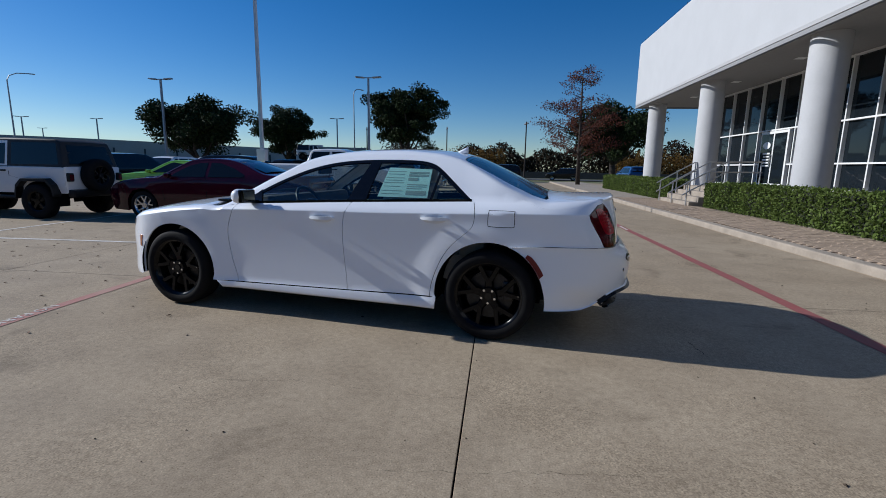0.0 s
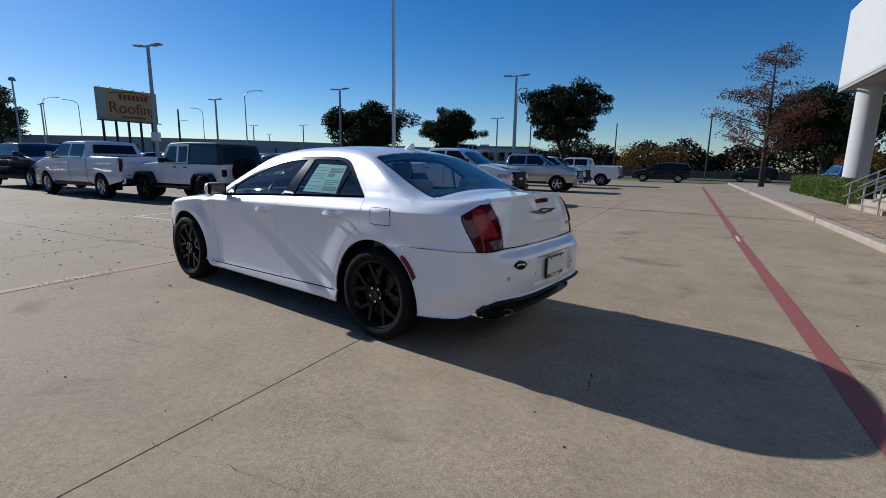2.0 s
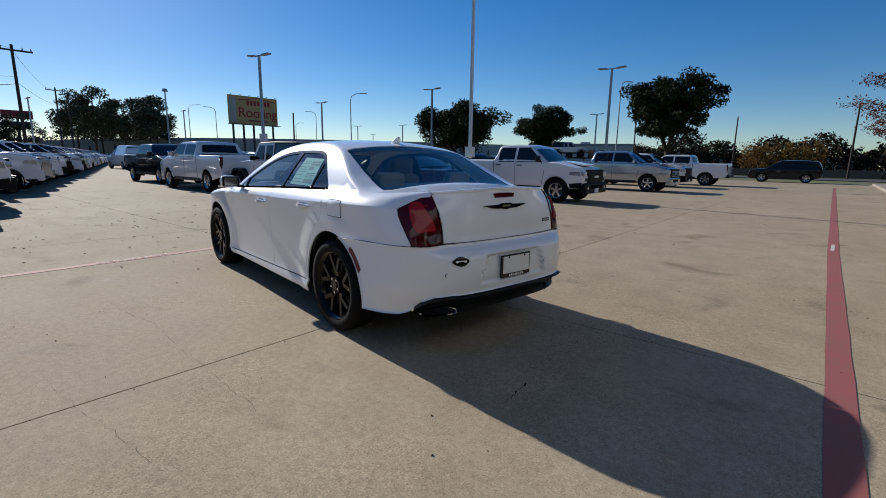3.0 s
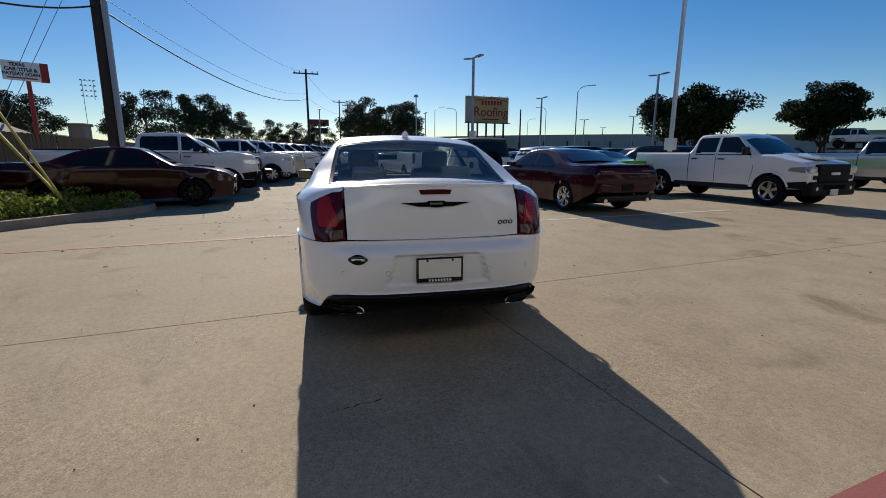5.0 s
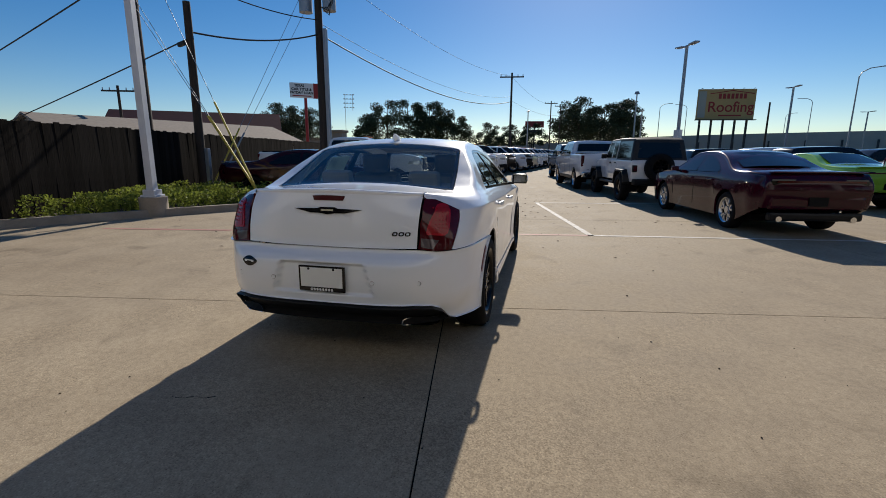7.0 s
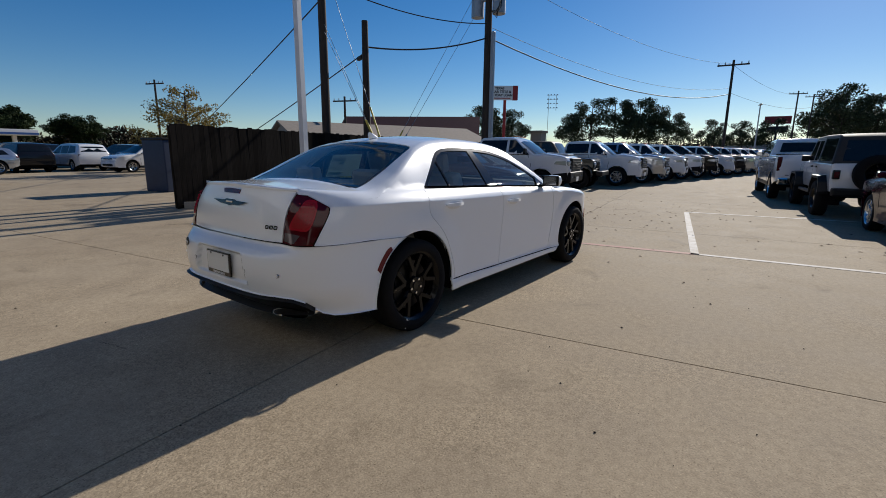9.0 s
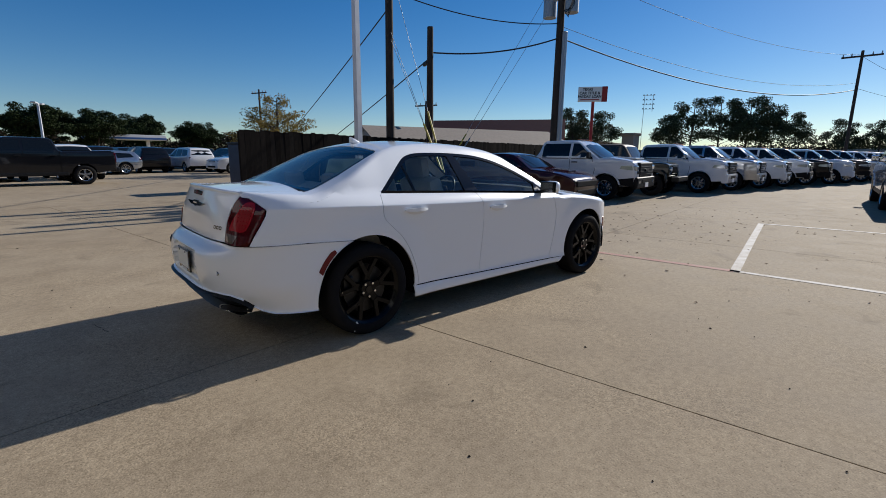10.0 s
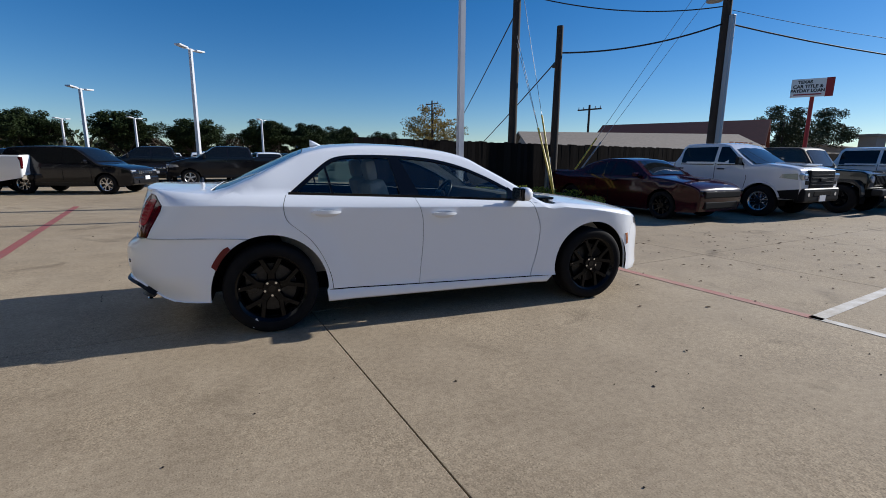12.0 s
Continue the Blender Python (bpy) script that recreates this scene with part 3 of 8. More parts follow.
def sedan_top(x, y):
    c = curve_at(x, [(-2.4, 0.05), (-1.2, 0.035), (-0.9, 0.07), (-0.2, 0.055), (1.0, 0.05), (1.6, 0.05), (2.0, 0.03), (2.4, 0.022)])
    return top_mid(x) - c * (y / 0.7) ** 2


EDGE_CACHE = {}


def sedan_edge(x):
    """Where the side and the top of the body would meet: (y, z)."""
    k = round(x, 4)
    if k not in EDGE_CACHE:
        lo, hi = 0.7, 1.6
        for _ in range(30):
            z = (lo + hi) / 2
            if sedan_top(x, sedan_w(x, z)) > z:
                lo = z
            else:
                hi = z
        EDGE_CACHE[k] = (sedan_w(x, lo), lo)
    return EDGE_CACHE[k]


def edge_r(x):
    return curve_at(x, [(-2.4, 0.05), (-1.2, 0.035), (-0.6, 0.03), (0.4, 0.042), (0.9, 0.036), (1.25, 0.026), (1.7, 0.030), (2.0, 0.042), (2.4, 0.035)])


def side_top(x):
    return sedan_edge(x)[1] - edge_r(x)


def top_side(x):
    return sedan_edge(x)[0] - 1.3 * edge_r(x)


def side_map(s):
    return lambda x, z: (x, s * sedan_w(x, z), z)


def wrap_map(s):
    def f(u, z):
        x, y, z = sedan_wrap(u, z)
        return (x, s * y, z)
    return f


def top_map(x, y):
    return (x, y, sedan_top(x, y))


def rail_map(s):
    """The rounded edge between the side and the top; v from 0 (side) to 1 (top)."""
    def f(x, v):
        (ye, ze), r = sedan_edge(x), edge_r(x)
        a, b, c = (sedan_w(x, ze - r), ze - r), (ye, ze), (ye - 1.3 * r, sedan_top(x, ye - 1.3 * r))
        p = [a[i] * (1 - v) ** 2 + 2 * b[i] * v * (1 - v) + c[i] * v * v for i in (0, 1)]
        return (x, s * p[0], p[1])
    return f


def arch(h, r, a0, a1, k=22):
    return [(h + r * math.cos(radians(a0 + (a1 - a0) * i / k)), HUB_Z + r * math.sin(radians(a0 + (a1 - a0) * i / k))) for i in range(k + 1)]


def tyre_and_rim(name, parent, at, s, rim_r, tyre_r, width, rim_mat, spokes, twin=True, disc=True, detail=True, lug=CHROME):
    """A wheel of tyre, rim with spokes, hub, nuts and brake disc. s: the side that it faces."""
    wheel = link(name, bpy.data.meshes.new(name), None, parent)
    w = width / 2
    prof = [(rim_r, -w * 0.86), (rim_r + 0.02, -w * 0.98), (tyre_r - 0.03, -w), (tyre_r - 0.006, -w * 0.8), (tyre_r, -w * 0.5), (tyre_r, w * 0.5),
            (tyre_r - 0.006, w * 0.8), (tyre_r - 0.03, w), (rim_r + 0.02, w * 0.98), (rim_r, w * 0.86)]
    seg = 48 if detail else 28

    def lathe(pr):
        return [[(r * math.cos(2 * math.pi * i / seg), y * s, r * math.sin(2 * math.pi * i / seg)) for r, y in pr] for i in range(seg + 1)]

    def spin(nm, pr, m, parent2, label=""):
        ob = rings(nm, lathe(pr), m, parent2, label, close=False, cap=False, sharp=0.9)
        return ob

    me = bpy.data.meshes.new(name)
    bm = bmesh.new()
    vs = []
    for lp in lathe(prof)[:-1]:
        vs.append([bm.verts.new(v) for v in lp])
    for i in range(seg):
        for j in range(len(prof) - 1):
            bm.faces.new((vs[i][j], vs[i][j + 1], vs[(i + 1) % seg][j + 1], vs[(i + 1) % seg][j]))
    bmesh.ops.recalc_face_normals(bm, faces=bm.faces)
    bm.to_mesh(me)
    bm.free()
    me.shade_smooth()
    me.materials.append(RUBBER)
    old = wheel.data
    wheel.data = me
    bpy.data.meshes.remove(old)
    wheel.location = at
    spin("rim", [(rim_r - 0.035, -w * 0.8), (rim_r - 0.03, w * 0.5), (rim_r - 0.012, w * 0.84), (rim_r + 0.006, w * 0.92), (rim_r + 0.004, w * 0.8)], rim_mat, wheel)
    face = w * 0.72
    sv, sf = [], []
    for k in range(spokes):
        a = 2 * math.pi * k / spokes + math.pi / 2

        def bar(a0, r0, a1, r1, h0, h1, y0, y1):
            i = len(sv)
            for (aa, rr, hh, yy) in ((a0, r0, h0, y0), (a1, r1, h1, y1)):
                c, d = math.cos(aa), math.sin(aa)
                for q, dy in ((-hh, -0.02), (-hh * 0.7, 0.0), (hh * 0.7, 0.0), (hh, -0.02)):
                    sv.append((rr * c - q * d, (yy + dy) * s, rr * d + q * c))
            for j in range(3):
                sf.append((i + j, i + j + 1, i + j + 5, i + j + 4))
            sf.append((i + 3, i, i + 4, i + 7))

        rm = rim_r - 0.015
        if twin:
            bar(a, 0.045, a, 0.6 * rm, 0.036, 0.034, face - 0.02, face - 0.005)
            for d in (-1, 1):
                bar(a + 0.05 * d, 0.45 * rm, a + 0.30 * d, rm, 0.024, 0.022, face - 0.005, face + 0.004)
                bar(a + 0.10 * d, 0.20 * rm, a + 0.2 * d, 0.62 * rm, 0.012, 0.008, face - 0.03, face - 0.01)
        else:
            bar(a, 0.05, a, rm, 0.042, 0.05, face - 0.01, face - 0.012)
    raw("spokes", sv, sf, rim_mat, wheel)
    bm = bmesh.new()
    tube_into(bm, (0, (face - 0.05) * s, 0), (0, (face + 0.002) * s, 0), 0.075, 0.065, 24)
    part("hub", bm, rim_mat, wheel, smooth=False)
    if detail:
        tube("centre_cap", (0, face * s, 0), (0, (face + 0.008) * s, 0), 0.028, GLOSS_BLACK, wheel, seg=20)
        for k in range(5):
            a = 2 * math.pi * (k + 0.5) / 5 + math.pi / 2
            tube("wheel_nut", (0.056 * math.cos(a), (face - 0.01) * s, 0.056 * math.sin(a)), (0.056 * math.cos(a), (face + 0.012) * s, 0.056 * math.sin(a)), 0.0095, lug, wheel, seg=8)
        tube("valve", (rim_r * 0.9, face * s, 0.02), (rim_r * 0.9, (face + 0.02) * s, 0.02), 0.004, CHROME, wheel, seg=6)
    if disc:
        tube("brake_disc", (0, 0.005 * s, 0), (0, 0.03 * s, 0), rim_r * 0.72, STEEL, wheel, seg=32)
        if detail:
            box("brake_caliper", (0.09, 0.06, 0.16), (0.15, 0.02 * s, 0.04), STEEL, wheel, bevel=0.015)
    tube("barrel", (0, -w * 0.6 * s, 0), (0, -w * 0.55 * s, 0), rim_r - 0.03, DARK_INNER, wheel, seg=seg)
    return wheel


def build_sedan():
    car = thing("sedan", "glossy white four-door sedan with black wheels parked on concrete", "car")
    P = WHITE_PAINT
    lid_y = 0.60
    QX = max(x for x in span(2.2, 2.42, 44) if top_side(x) > lid_y + 0.008)
    XE = max(x for x in span(QX, 2.44, 44) if sedan_w(x, side_top(x)) > lid_y + 0.014)
    door_f = [(-0.80, 1.006), (-0.84, 0.93), (-0.895, 0.80), (-0.905, 0.68), (-0.88, 0.50), (-0.84, 0.36), (-0.825, 0.292)]
    gap_m = [(0.335, 1.06), (0.30, 0.98), (0.275, 0.88), (0.268, 0.75), (0.275, 0.6), (0.29, 0.45), (0.30, 0.314)]
    door_r = [(1.385, 1.10), (1.405, 1.03), (1.40, 0.95), (1.375, 0.895), (1.32, 0.845), (1.23, 0.765), (1.155, 0.665), (1.095, 0.54), (1.06, 0.43), (1.047, 0.33)]
    g = 0.0025
    for s, side in ((-1, "left"), (1, "right")):
        fl = s > 0
        sm, wm, rm = side_map(s), wrap_map(s), rail_map(s)
        xs = span(-2.2, -0.99, 24)
        # front fender with its arch, up to the bonnet edge
        df = spline(door_f, 5)
        fender = [(x - 2 * g, z) for x, z in df]
        fender += [(-1.05, 0.285)] + arch(HUBS[0], ARCH_R, -10, 158, 24)
        fender += [(-2.03, 0.66), (-2.045, 0.73), (-2.11, 0.82)]
        fender = [(ux(x, z), z) for x, z in fender]
        fender += [(ux(x, side_top(x)), side_top(x)) for x in span(-2.16, -0.84, 26)]
        skin("fender", wm, fender, P, car, flip=fl, lines=(crease,))
        sheet("bonnet_edge", rm, span(-2.33, -0.93, 32), span(0, 1, 6), P, car, flip=fl)
        # doors
        fd = [(x + g, z) for x, z in df[::-1]] + [(x, belt(x)) for x in span(-0.79, 0.33, 14)]
        fd += [(x - g, z) for x, z in spline(gap_m, 5)]
        d1 = skin("front_door", sm, fd, P, car, flip=fl, lines=(crease,))
        rd = [(x + g, z) for x, z in spline(gap_m, 5)[::-1]] + [(x, belt(x)) for x in span(0.345, 1.38, 14)]
        rd += [(x - g, z) for x, z in spline(door_r, 5)]
        d2 = skin("rear_door", sm, rd, P, car, flip=fl, lines=(crease,))
        for d, x0, z0 in ((d1, 0.09, 0.925), (d2, 1.09, 0.965)):
            y = sedan_w(x0, z0)
            # flat greyer patch behind the handle: a recess's shade put into colour
            patch_edge = [(x0 - 0.1 + 0.085 * math.cos(a) * 1.1 + 0.09, z0 - 0.012 + 0.028 * math.sin(a)) for a in span(0, 2 * math.pi, 20)[:-1]]
            h = skin("handle", lambda u, v: (u, s * (y + 0.042 - 1.9 * (u - x0) ** 2), v),
                     spline([(x0 - 0.115, z0 + 0.006), (x0 - 0.06, z0 + 0.016), (x0 + 0.05, z0 + 0.016), (x0 + 0.105, z0 + 0.01), (x0 + 0.11, z0 - 0.006),
                             (x0 + 0.05, z0 - 0.012), (x0 - 0.06, z0 - 0.012), (x0 - 0.11, z0 - 0.008)], 4, True), P, d, flip=fl, lip=0.022, cell=0.02, gap=0.02)
            skin("handle_recess", sm, patch_edge, MATS["handle_bowl"], d, flip=fl, lip=0, cell=0.03, lift=0.0012, gap=0.02)
        # sill
        sill = [(x, 0.288 + 0.037 * max(0, x + 0.82) / 1.87) for x in span(-1.055, 1.05, 20)][::-1]
        sill = [(1.10, 0.325)] + [(x, z - 0.004) for x, z in sill] + [(-1.02, 0.215), (1.09, 0.225)]
        skin("sill", lambda x, z: (x, s * (sedan_w(x, z) + 0.004 - 0.05 * step(0.24, 0.2, z)), z), sill, P, car, flip=fl, cell=0.03)
        # rear quarter with the rear pillar
        q = [(x + g, z) for x, z in spline(door_r, 5)]
        q += [(1.10, 0.32)] + arch(HUBS[1], ARCH_R + 0.005, 182, 71, 24)
        q = [(ux(x, z), z) for x, z in q]
        zb = 0.7905
        q += [(ux(x, z), z) for x, z in ((1.76, 0.780), (1.885, 0.786), (2.0, zb), (2.1, zb), (2.25, zb), (2.337, zb))]
        q += [(ux(x - 0.003, z), z) for x, z in TL_FRONT[::-1]]
        q += [(ux(x, side_top(x)), side_top(x)) for x in span(2.312, 1.18, 32)]
        q += [(1.22, 1.30), (1.30, 1.20), (1.372, 1.104)]
        skin("rear_quarter", wm, q, P, car, flip=fl, lines=(crease,))
        # fuel flap on the left alone
        if s < 0:
            fx, fz = 1.615, 0.992
            rr = spline([(fx - 0.1, fz + 0.045), (fx - 0.08, fz + 0.055), (fx + 0.085, fz + 0.055), (fx + 0.1, fz + 0.04), (fx + 0.1, fz - 0.055),
                         (fx + 0.08, fz - 0.07), (fx - 0.08, fz - 0.07), (fx - 0.105, fz - 0.05)], 4, True)
            skin("fuel_flap_gap", wm, rr, DARK_INNER, car, flip=fl, lip=0, lift=0.0015, cell=0.02, gap=0.02)
            rr = [(fx + (x - fx) * 0.955, fz - 0.007 + (z - fz + 0.007) * 0.93) for x, z in rr]
            skin("fuel_flap", wm, rr, P, car, flip=fl, lip=0, lift=0.0032, cell=0.02, gap=0.02)
        # roof side above the doors
        dlo = dlo_top()
        rs = dlo + [(x, side_top(x)) for x in span(1.18, -0.90, 40)] + [(-0.80, 1.012)]
        skin("roof_side", sm, rs, P, car, flip=fl, lip=0.01, gap=0.03)
        sheet("roof_rail", rm, span(-0.94, QX, 74), span(0, 1, 6), P, car, flip=fl)
        # window opening: black frame, pillar, panes
        sill_line = [(x, belt(x) + 0.004) for x in span(1.368, -0.74, 30)]
        full = dlo_top(0.004) + sill_line
        glass_map = lambda x, z: (x, s * (sedan_w(x, z) - 0.012), z)
        frame_out = lambda x, z: (x, s * (sedan_w(x, z) - 0.004), z)
        for nm, pl in window_frames():
            skin(nm, frame_out, pl, GLOSS_BLACK, car, flip=fl, lip=0.015, cell=0.05, gap=0.03)
        for nm, pl in window_panes():
            ob = skin(nm, glass_map, pl, CAR_GLASS, car, flip=fl, lip=0, gap=0.05)
        # chrome-less waist strip
        skin("waist_strip", lambda x, z: (x, s * (sedan_w(x, belt(x) + 0.01) + 0.006), z), [(x, belt(x) + 0.001) for x in span(-0.7, 1.37, 20)] + [(x, belt(x) + 0.02) for x in span(1.36, -0.68, 20)],
             GLOSS_BLACK, car, flip=fl, lip=0.02, cell=0.1)
        sheet("lamp_cap", lambda x, v: (rm(x, v)[0], s * max(abs(rm(x, v)[1]), lid_y + 0.003), rm(x, v)[2]), span(QX, XE, 8), span(0, 1, 6), P, car, flip=fl)
        # tail lamp wrapping the corner
        tl_front = spline(TL_FRONT, 5)
        tl = [(ux(x + 0.003, z), z) for x, z in tl_front]
        tl += [(ux(2.43, 0.79), 0.791), (uy(0.66, 0.793), 0.794), (uy(lid_y - 0.004, 0.80), 0.802)]
        tl += [(uy(lid_y - 0.001, 0.95), 0.95), (uy(lid_y - 0.001, 1.06), 1.06), (uy(lid_y + 0.004, 1.11), 1.11)]
        tl += [(ux(x, side_top(x)), side_top(x) - 0.004) for x in span(XE, 2.316, 4)]
        lamp = skin("tail_lamp", lambda u, z: offset_wrap(wm, u, z, s, 0.004), tl, RED_LENS, car, flip=fl, lip=0.03, cell=0.04, label="dark red tail lamp with a bright lower edge")
        cu = [(ux(2.40, 0.85), 0.855), (ux(2.425, 0.80), 0.802), (uy(0.66, 0.80), 0.803), (uy(lid_y + 0.012, 0.81), 0.815), (uy(lid_y + 0.012, 0.85), 0.868)]
        skin("reversing_lens", lambda u, z: offset_wrap(wm, u, z, s, 0.007), cu, MATS["smoked_lens"], lamp, flip=fl, lip=0.006, cell=0.04)
        core = spline([(uy(0.752, 1.03), 1.03), (uy(0.715, 1.07), 1.068), (uy(0.672, 1.05), 1.052), (uy(0.632, 0.93), 0.905), (uy(0.68, 0.9), 0.886), (uy(0.755, 0.9), 0.893)], 4, True)
        skin("lamp_ring", lambda u, z: offset_wrap(wm, u, z, s, 0.009), core, RED_CORE, lamp, flip=fl, lip=0.006, cell=0.03, gap=0.02)
        mid_u = sum(p[0] for p in core) / len(core)
        mid_z = sum(p[1] for p in core) / len(core)
        inner = [(mid_u + (a - mid_u) * 0.8, mid_z + (b - mid_z) * 0.86) for a, b in core]
        skin("lamp_core", lambda u, z: offset_wrap(wm, u, z, s, 0.0125), inner, RED_INNER, lamp, flip=fl, lip=0.003, cell=0.03, gap=0.02)
        for i in range(6):
            for j in range(4):
                uu, zz = mid_u + (j - 1.5) * 0.026, 0.925 + i * 0.024
                a, b = Vector(offset_wrap(wm, uu, zz, s, 0.011)), Vector(offset_wrap(wm, uu, zz, s, 0.016))
                tube("light_dot", a, b, 0.0055, RED_CORE, lamp, seg=6)
        # side marker, front lamp
        mk = [(ux(x, z), z) for x, z in arch(HUBS[1], ARCH_R + 0.0, 24, 50, 8) + [(1.826, 0.722)] + arch(HUBS[1], ARCH_R + 0.045, 46, 26, 8)]
        skin("side_marker", wm, mk, MATS["red_reflector"], car, flip=fl, lip=0.01, cell=0.03, lift=0.004, label="red side reflector by the rear arch")
        mk = [(ux(x, z), z) for x, z in ((-1.955, 0.655), (-1.985, 0.66), (-2.005, 0.55), (-1.985, 0.54))]
        skin("front_marker", wm, mk, AMBER, car, flip=fl, lip=0.01, cell=0.03, lift=0.005, label="amber side reflector")
        hl = [(ux(x, z), z) for x, z in ((-2.10, 0.81), (-2.25, 0.825), (-2.37, 0.78), (-2.36, 0.70), (-2.2, 0.72), (-2.12, 0.75))]
        skin("headlamp", wm, hl, CLEAR_LENS, car, flip=fl, lip=0.02, cell=0.04, lift=0.004)
        # mirror
        mirror = rings("door_mirror", [[(-0.665 + dx + bx * math.cos(a), s * yy, 1.088 + bz * math.sin(a)) for a in span(0, 2 * math.pi, 16)[:-1]]
                                       for yy, bx, bz, dx in ((0.905, 0.03, 0.03, 0.02), (0.93, 0.052, 0.05, 0.004), (0.97, 0.066, 0.06, -0.004), (1.05, 0.064, 0.062, 0.0), (1.085, 0.048, 0.052, 0.006), (1.102, 0.02, 0.026, 0.012))],
                       P, car, sharp=1.4)
        box("mirror_shell", (0.04, 0.176, 0.114), (-0.608, s * 1.005, 1.088), GLOSS_BLACK, mirror, bevel=0.012)
        box("mirror_glass", (0.006, 0.14, 0.085), (-0.581, s * 1.01, 1.088), DARK_CHROME, mirror)
        box("mirror_foot", (0.09, 0.07, 0.03), (-0.63, s * 0.905, 1.035), GLOSS_BLACK, mirror, bevel=0.01)
        tri = [(-0.735, belt(-0.735) + 0.006), (-0.60, 1.14), (-0.56, belt(-0.56) + 0.006)]
        skin("mirror_corner", lambda x, z: (x, s * (sedan_w(x, z) + 0.001), z), tri, GLOSS_BLACK, car, flip=fl, lip=0.02, cell=0.06)
        # linings behind the panels
        for nm, pl in (("door_lining", fd), ("door_lining", rd)):
            skin(nm, lambda x, z: (x, s * (sedan_w(x, z) - 0.045), z), pl, DARK_INNER, car, flip=fl, lip=0, cell=0.15)
        for h in HUBS:
            bm = bmesh.new()
            tube_into(bm, (h, s * 0.56, HUB_Z), (h, s * 0.895, HUB_Z), ARCH_R + 0.016, None, 36, caps=False)
            bmesh.ops.delete(bm, geom=[f for f in bm.faces if f.calc_center_median().z < 0.27], context="FACES")
            part("wheel_housing", bm, DARK_INNER, car)
            w = tyre_and_rim("wheel", car, (h, s * 0.815, HUB_Z + 0.004), s, 0.265, 0.364, 0.245, MATS["black_rim"], 5)
            if s > 0 and h > 0:
                for k, (dx, dz) in enumerate(((0.125, -0.245), (0.155, -0.29))):
                    box("balance_mark", (0.012, 0.006, 0.028), (dx, 0.112 + 0.006 * k, dz), MATS["pale_print"], w, "white balancing mark", rot=(0, 28, 0))
        # exhaust tip
        ex = [[(2.228 + i * 0.075 - 0.06 * math.cos(a), s * (0.61 + 0.112 * math.copysign(abs(math.cos(a)) ** 0.45, math.cos(a)) + 0.012 * math.sin(a)),
                0.325 + 0.030 * math.copysign(abs(math.sin(a)) ** 0.5, math.sin(a))) for a in span(0, 2 * math.pi, 32)[:-1]] for i in range(4)]
        ex += [[(x - 0.006, s * 0.61 + (y - s * 0.61) * 0.93, 0.325 + (z - 0.325) * 0.80) for x, y, z in ex[-1]]]
        ex += [[(x - 0.025, y, z) for x, y, z in ex[-1]]]
        tip = rings("exhaust_tip", ex, CHROME, car, cap=False, sharp=0.5)
        rings("exhaust_bore", [[(x + 0.006, y, z) for x, y, z in ex[-1]], [(x + 0.007, y, z) for x, y, z in ex[-1]]], DARK_INNER, tip)
    # boot lid: top, lip, upright face
    deck_e = [(curve_at(abs(y), [(0, 2.43), (0.3, 2.41), (0.6, 2.305)]), y) for y in span(-lid_y + 0.004, lid_y - 0.004, 18)]
    deck = [(1.945, -0.655), (2.08, -0.625), (2.22, -lid_y + 0.004)] + deck_e + [(2.22, lid_y - 0.004), (2.08, 0.625), (1.945, 0.655)]
    deck += [(1.90 + 0.045 * (y / 0.655) ** 2, y) for y in span(0.6, -0.6, 10)]
    lid = skin("boot_lid", top_map, deck, P, car, lip=0.012)
    fm = wrap_map(1)

    def rear_face(y, z):
        x, yy, zz = fm(uy(abs(y), z), z)
        return (x, y, z)

    face = [(-lid_y + 0.004, 1.118)] + [(y, 0.797 + 0.006 * (abs(y) / 0.6) ** 2) for y in span(-lid_y + 0.012, lid_y - 0.012, 16)] + [(lid_y - 0.004, 1.118)]
    face += [(y, 1.122 + 0.012 * (1 - (y / 0.6) ** 2)) for y in span(lid_y - 0.02, -lid_y + 0.02, 16)]
    skin("boot_face", rear_face, face, P, lid, cell=0.05)

    def lip_map(y, v):
        xe = curve_at(abs(y), [(0, 2.43), (0.3, 2.41), (0.6, 2.305)])
        zt = 1.122 + 0.012 * (1 - (y / 0.6) ** 2)
        a = (xe, sedan_top(xe, y))
        c = (rear_face(y, zt)[0], zt)
        b = (c[0] + 0.012, a[1] + 0.004)
        return ((1 - v) ** 2 * a[0] + 2 * v * (1 - v) * b[0] + v * v * c[0], y, (1 - v) ** 2 * a[1] + 2 * v * (1 - v) * b[1] + v * v * c[1])

    sheet("boot_lip", lip_map, span(-lid_y + 0.004, lid_y - 0.004, 40), span(0, 1, 6), P, lid, flip=True)
    # strips of the quarters beside the boot lid
    for s in (-1, 1):
        st = [(1.93, s * 0.663), (2.08, s * 0.631), (2.22, s * (lid_y + 0.003)), (QX, s * (lid_y + 0.003))]
        st += [(x, s * top_side(x)) for x in span(QX, 1.93, 18)]
        skin("quarter_deck", top_map, st, P, car, lip=0.01)
    # roof with the rear pillars, windscreen, rear window
    def bl(v):
        return 0.575 + 0.10 * v

    roof = [(-0.30, y) for y in span(-top_side(-0.30), top_side(-0.30), 20)][::-1]
    roof = [(-0.27 - 0.07 * (1 - (y / 0.6) ** 2), y) for y in span(0.57, -0.57, 16)]
    roof = roof[::-1]
    left = [(x, -top_side(x)) for x in span(-0.28, 1.93, 36)]
    right = [(x, top_side(x)) for x in span(1.93, -0.28, 36)]
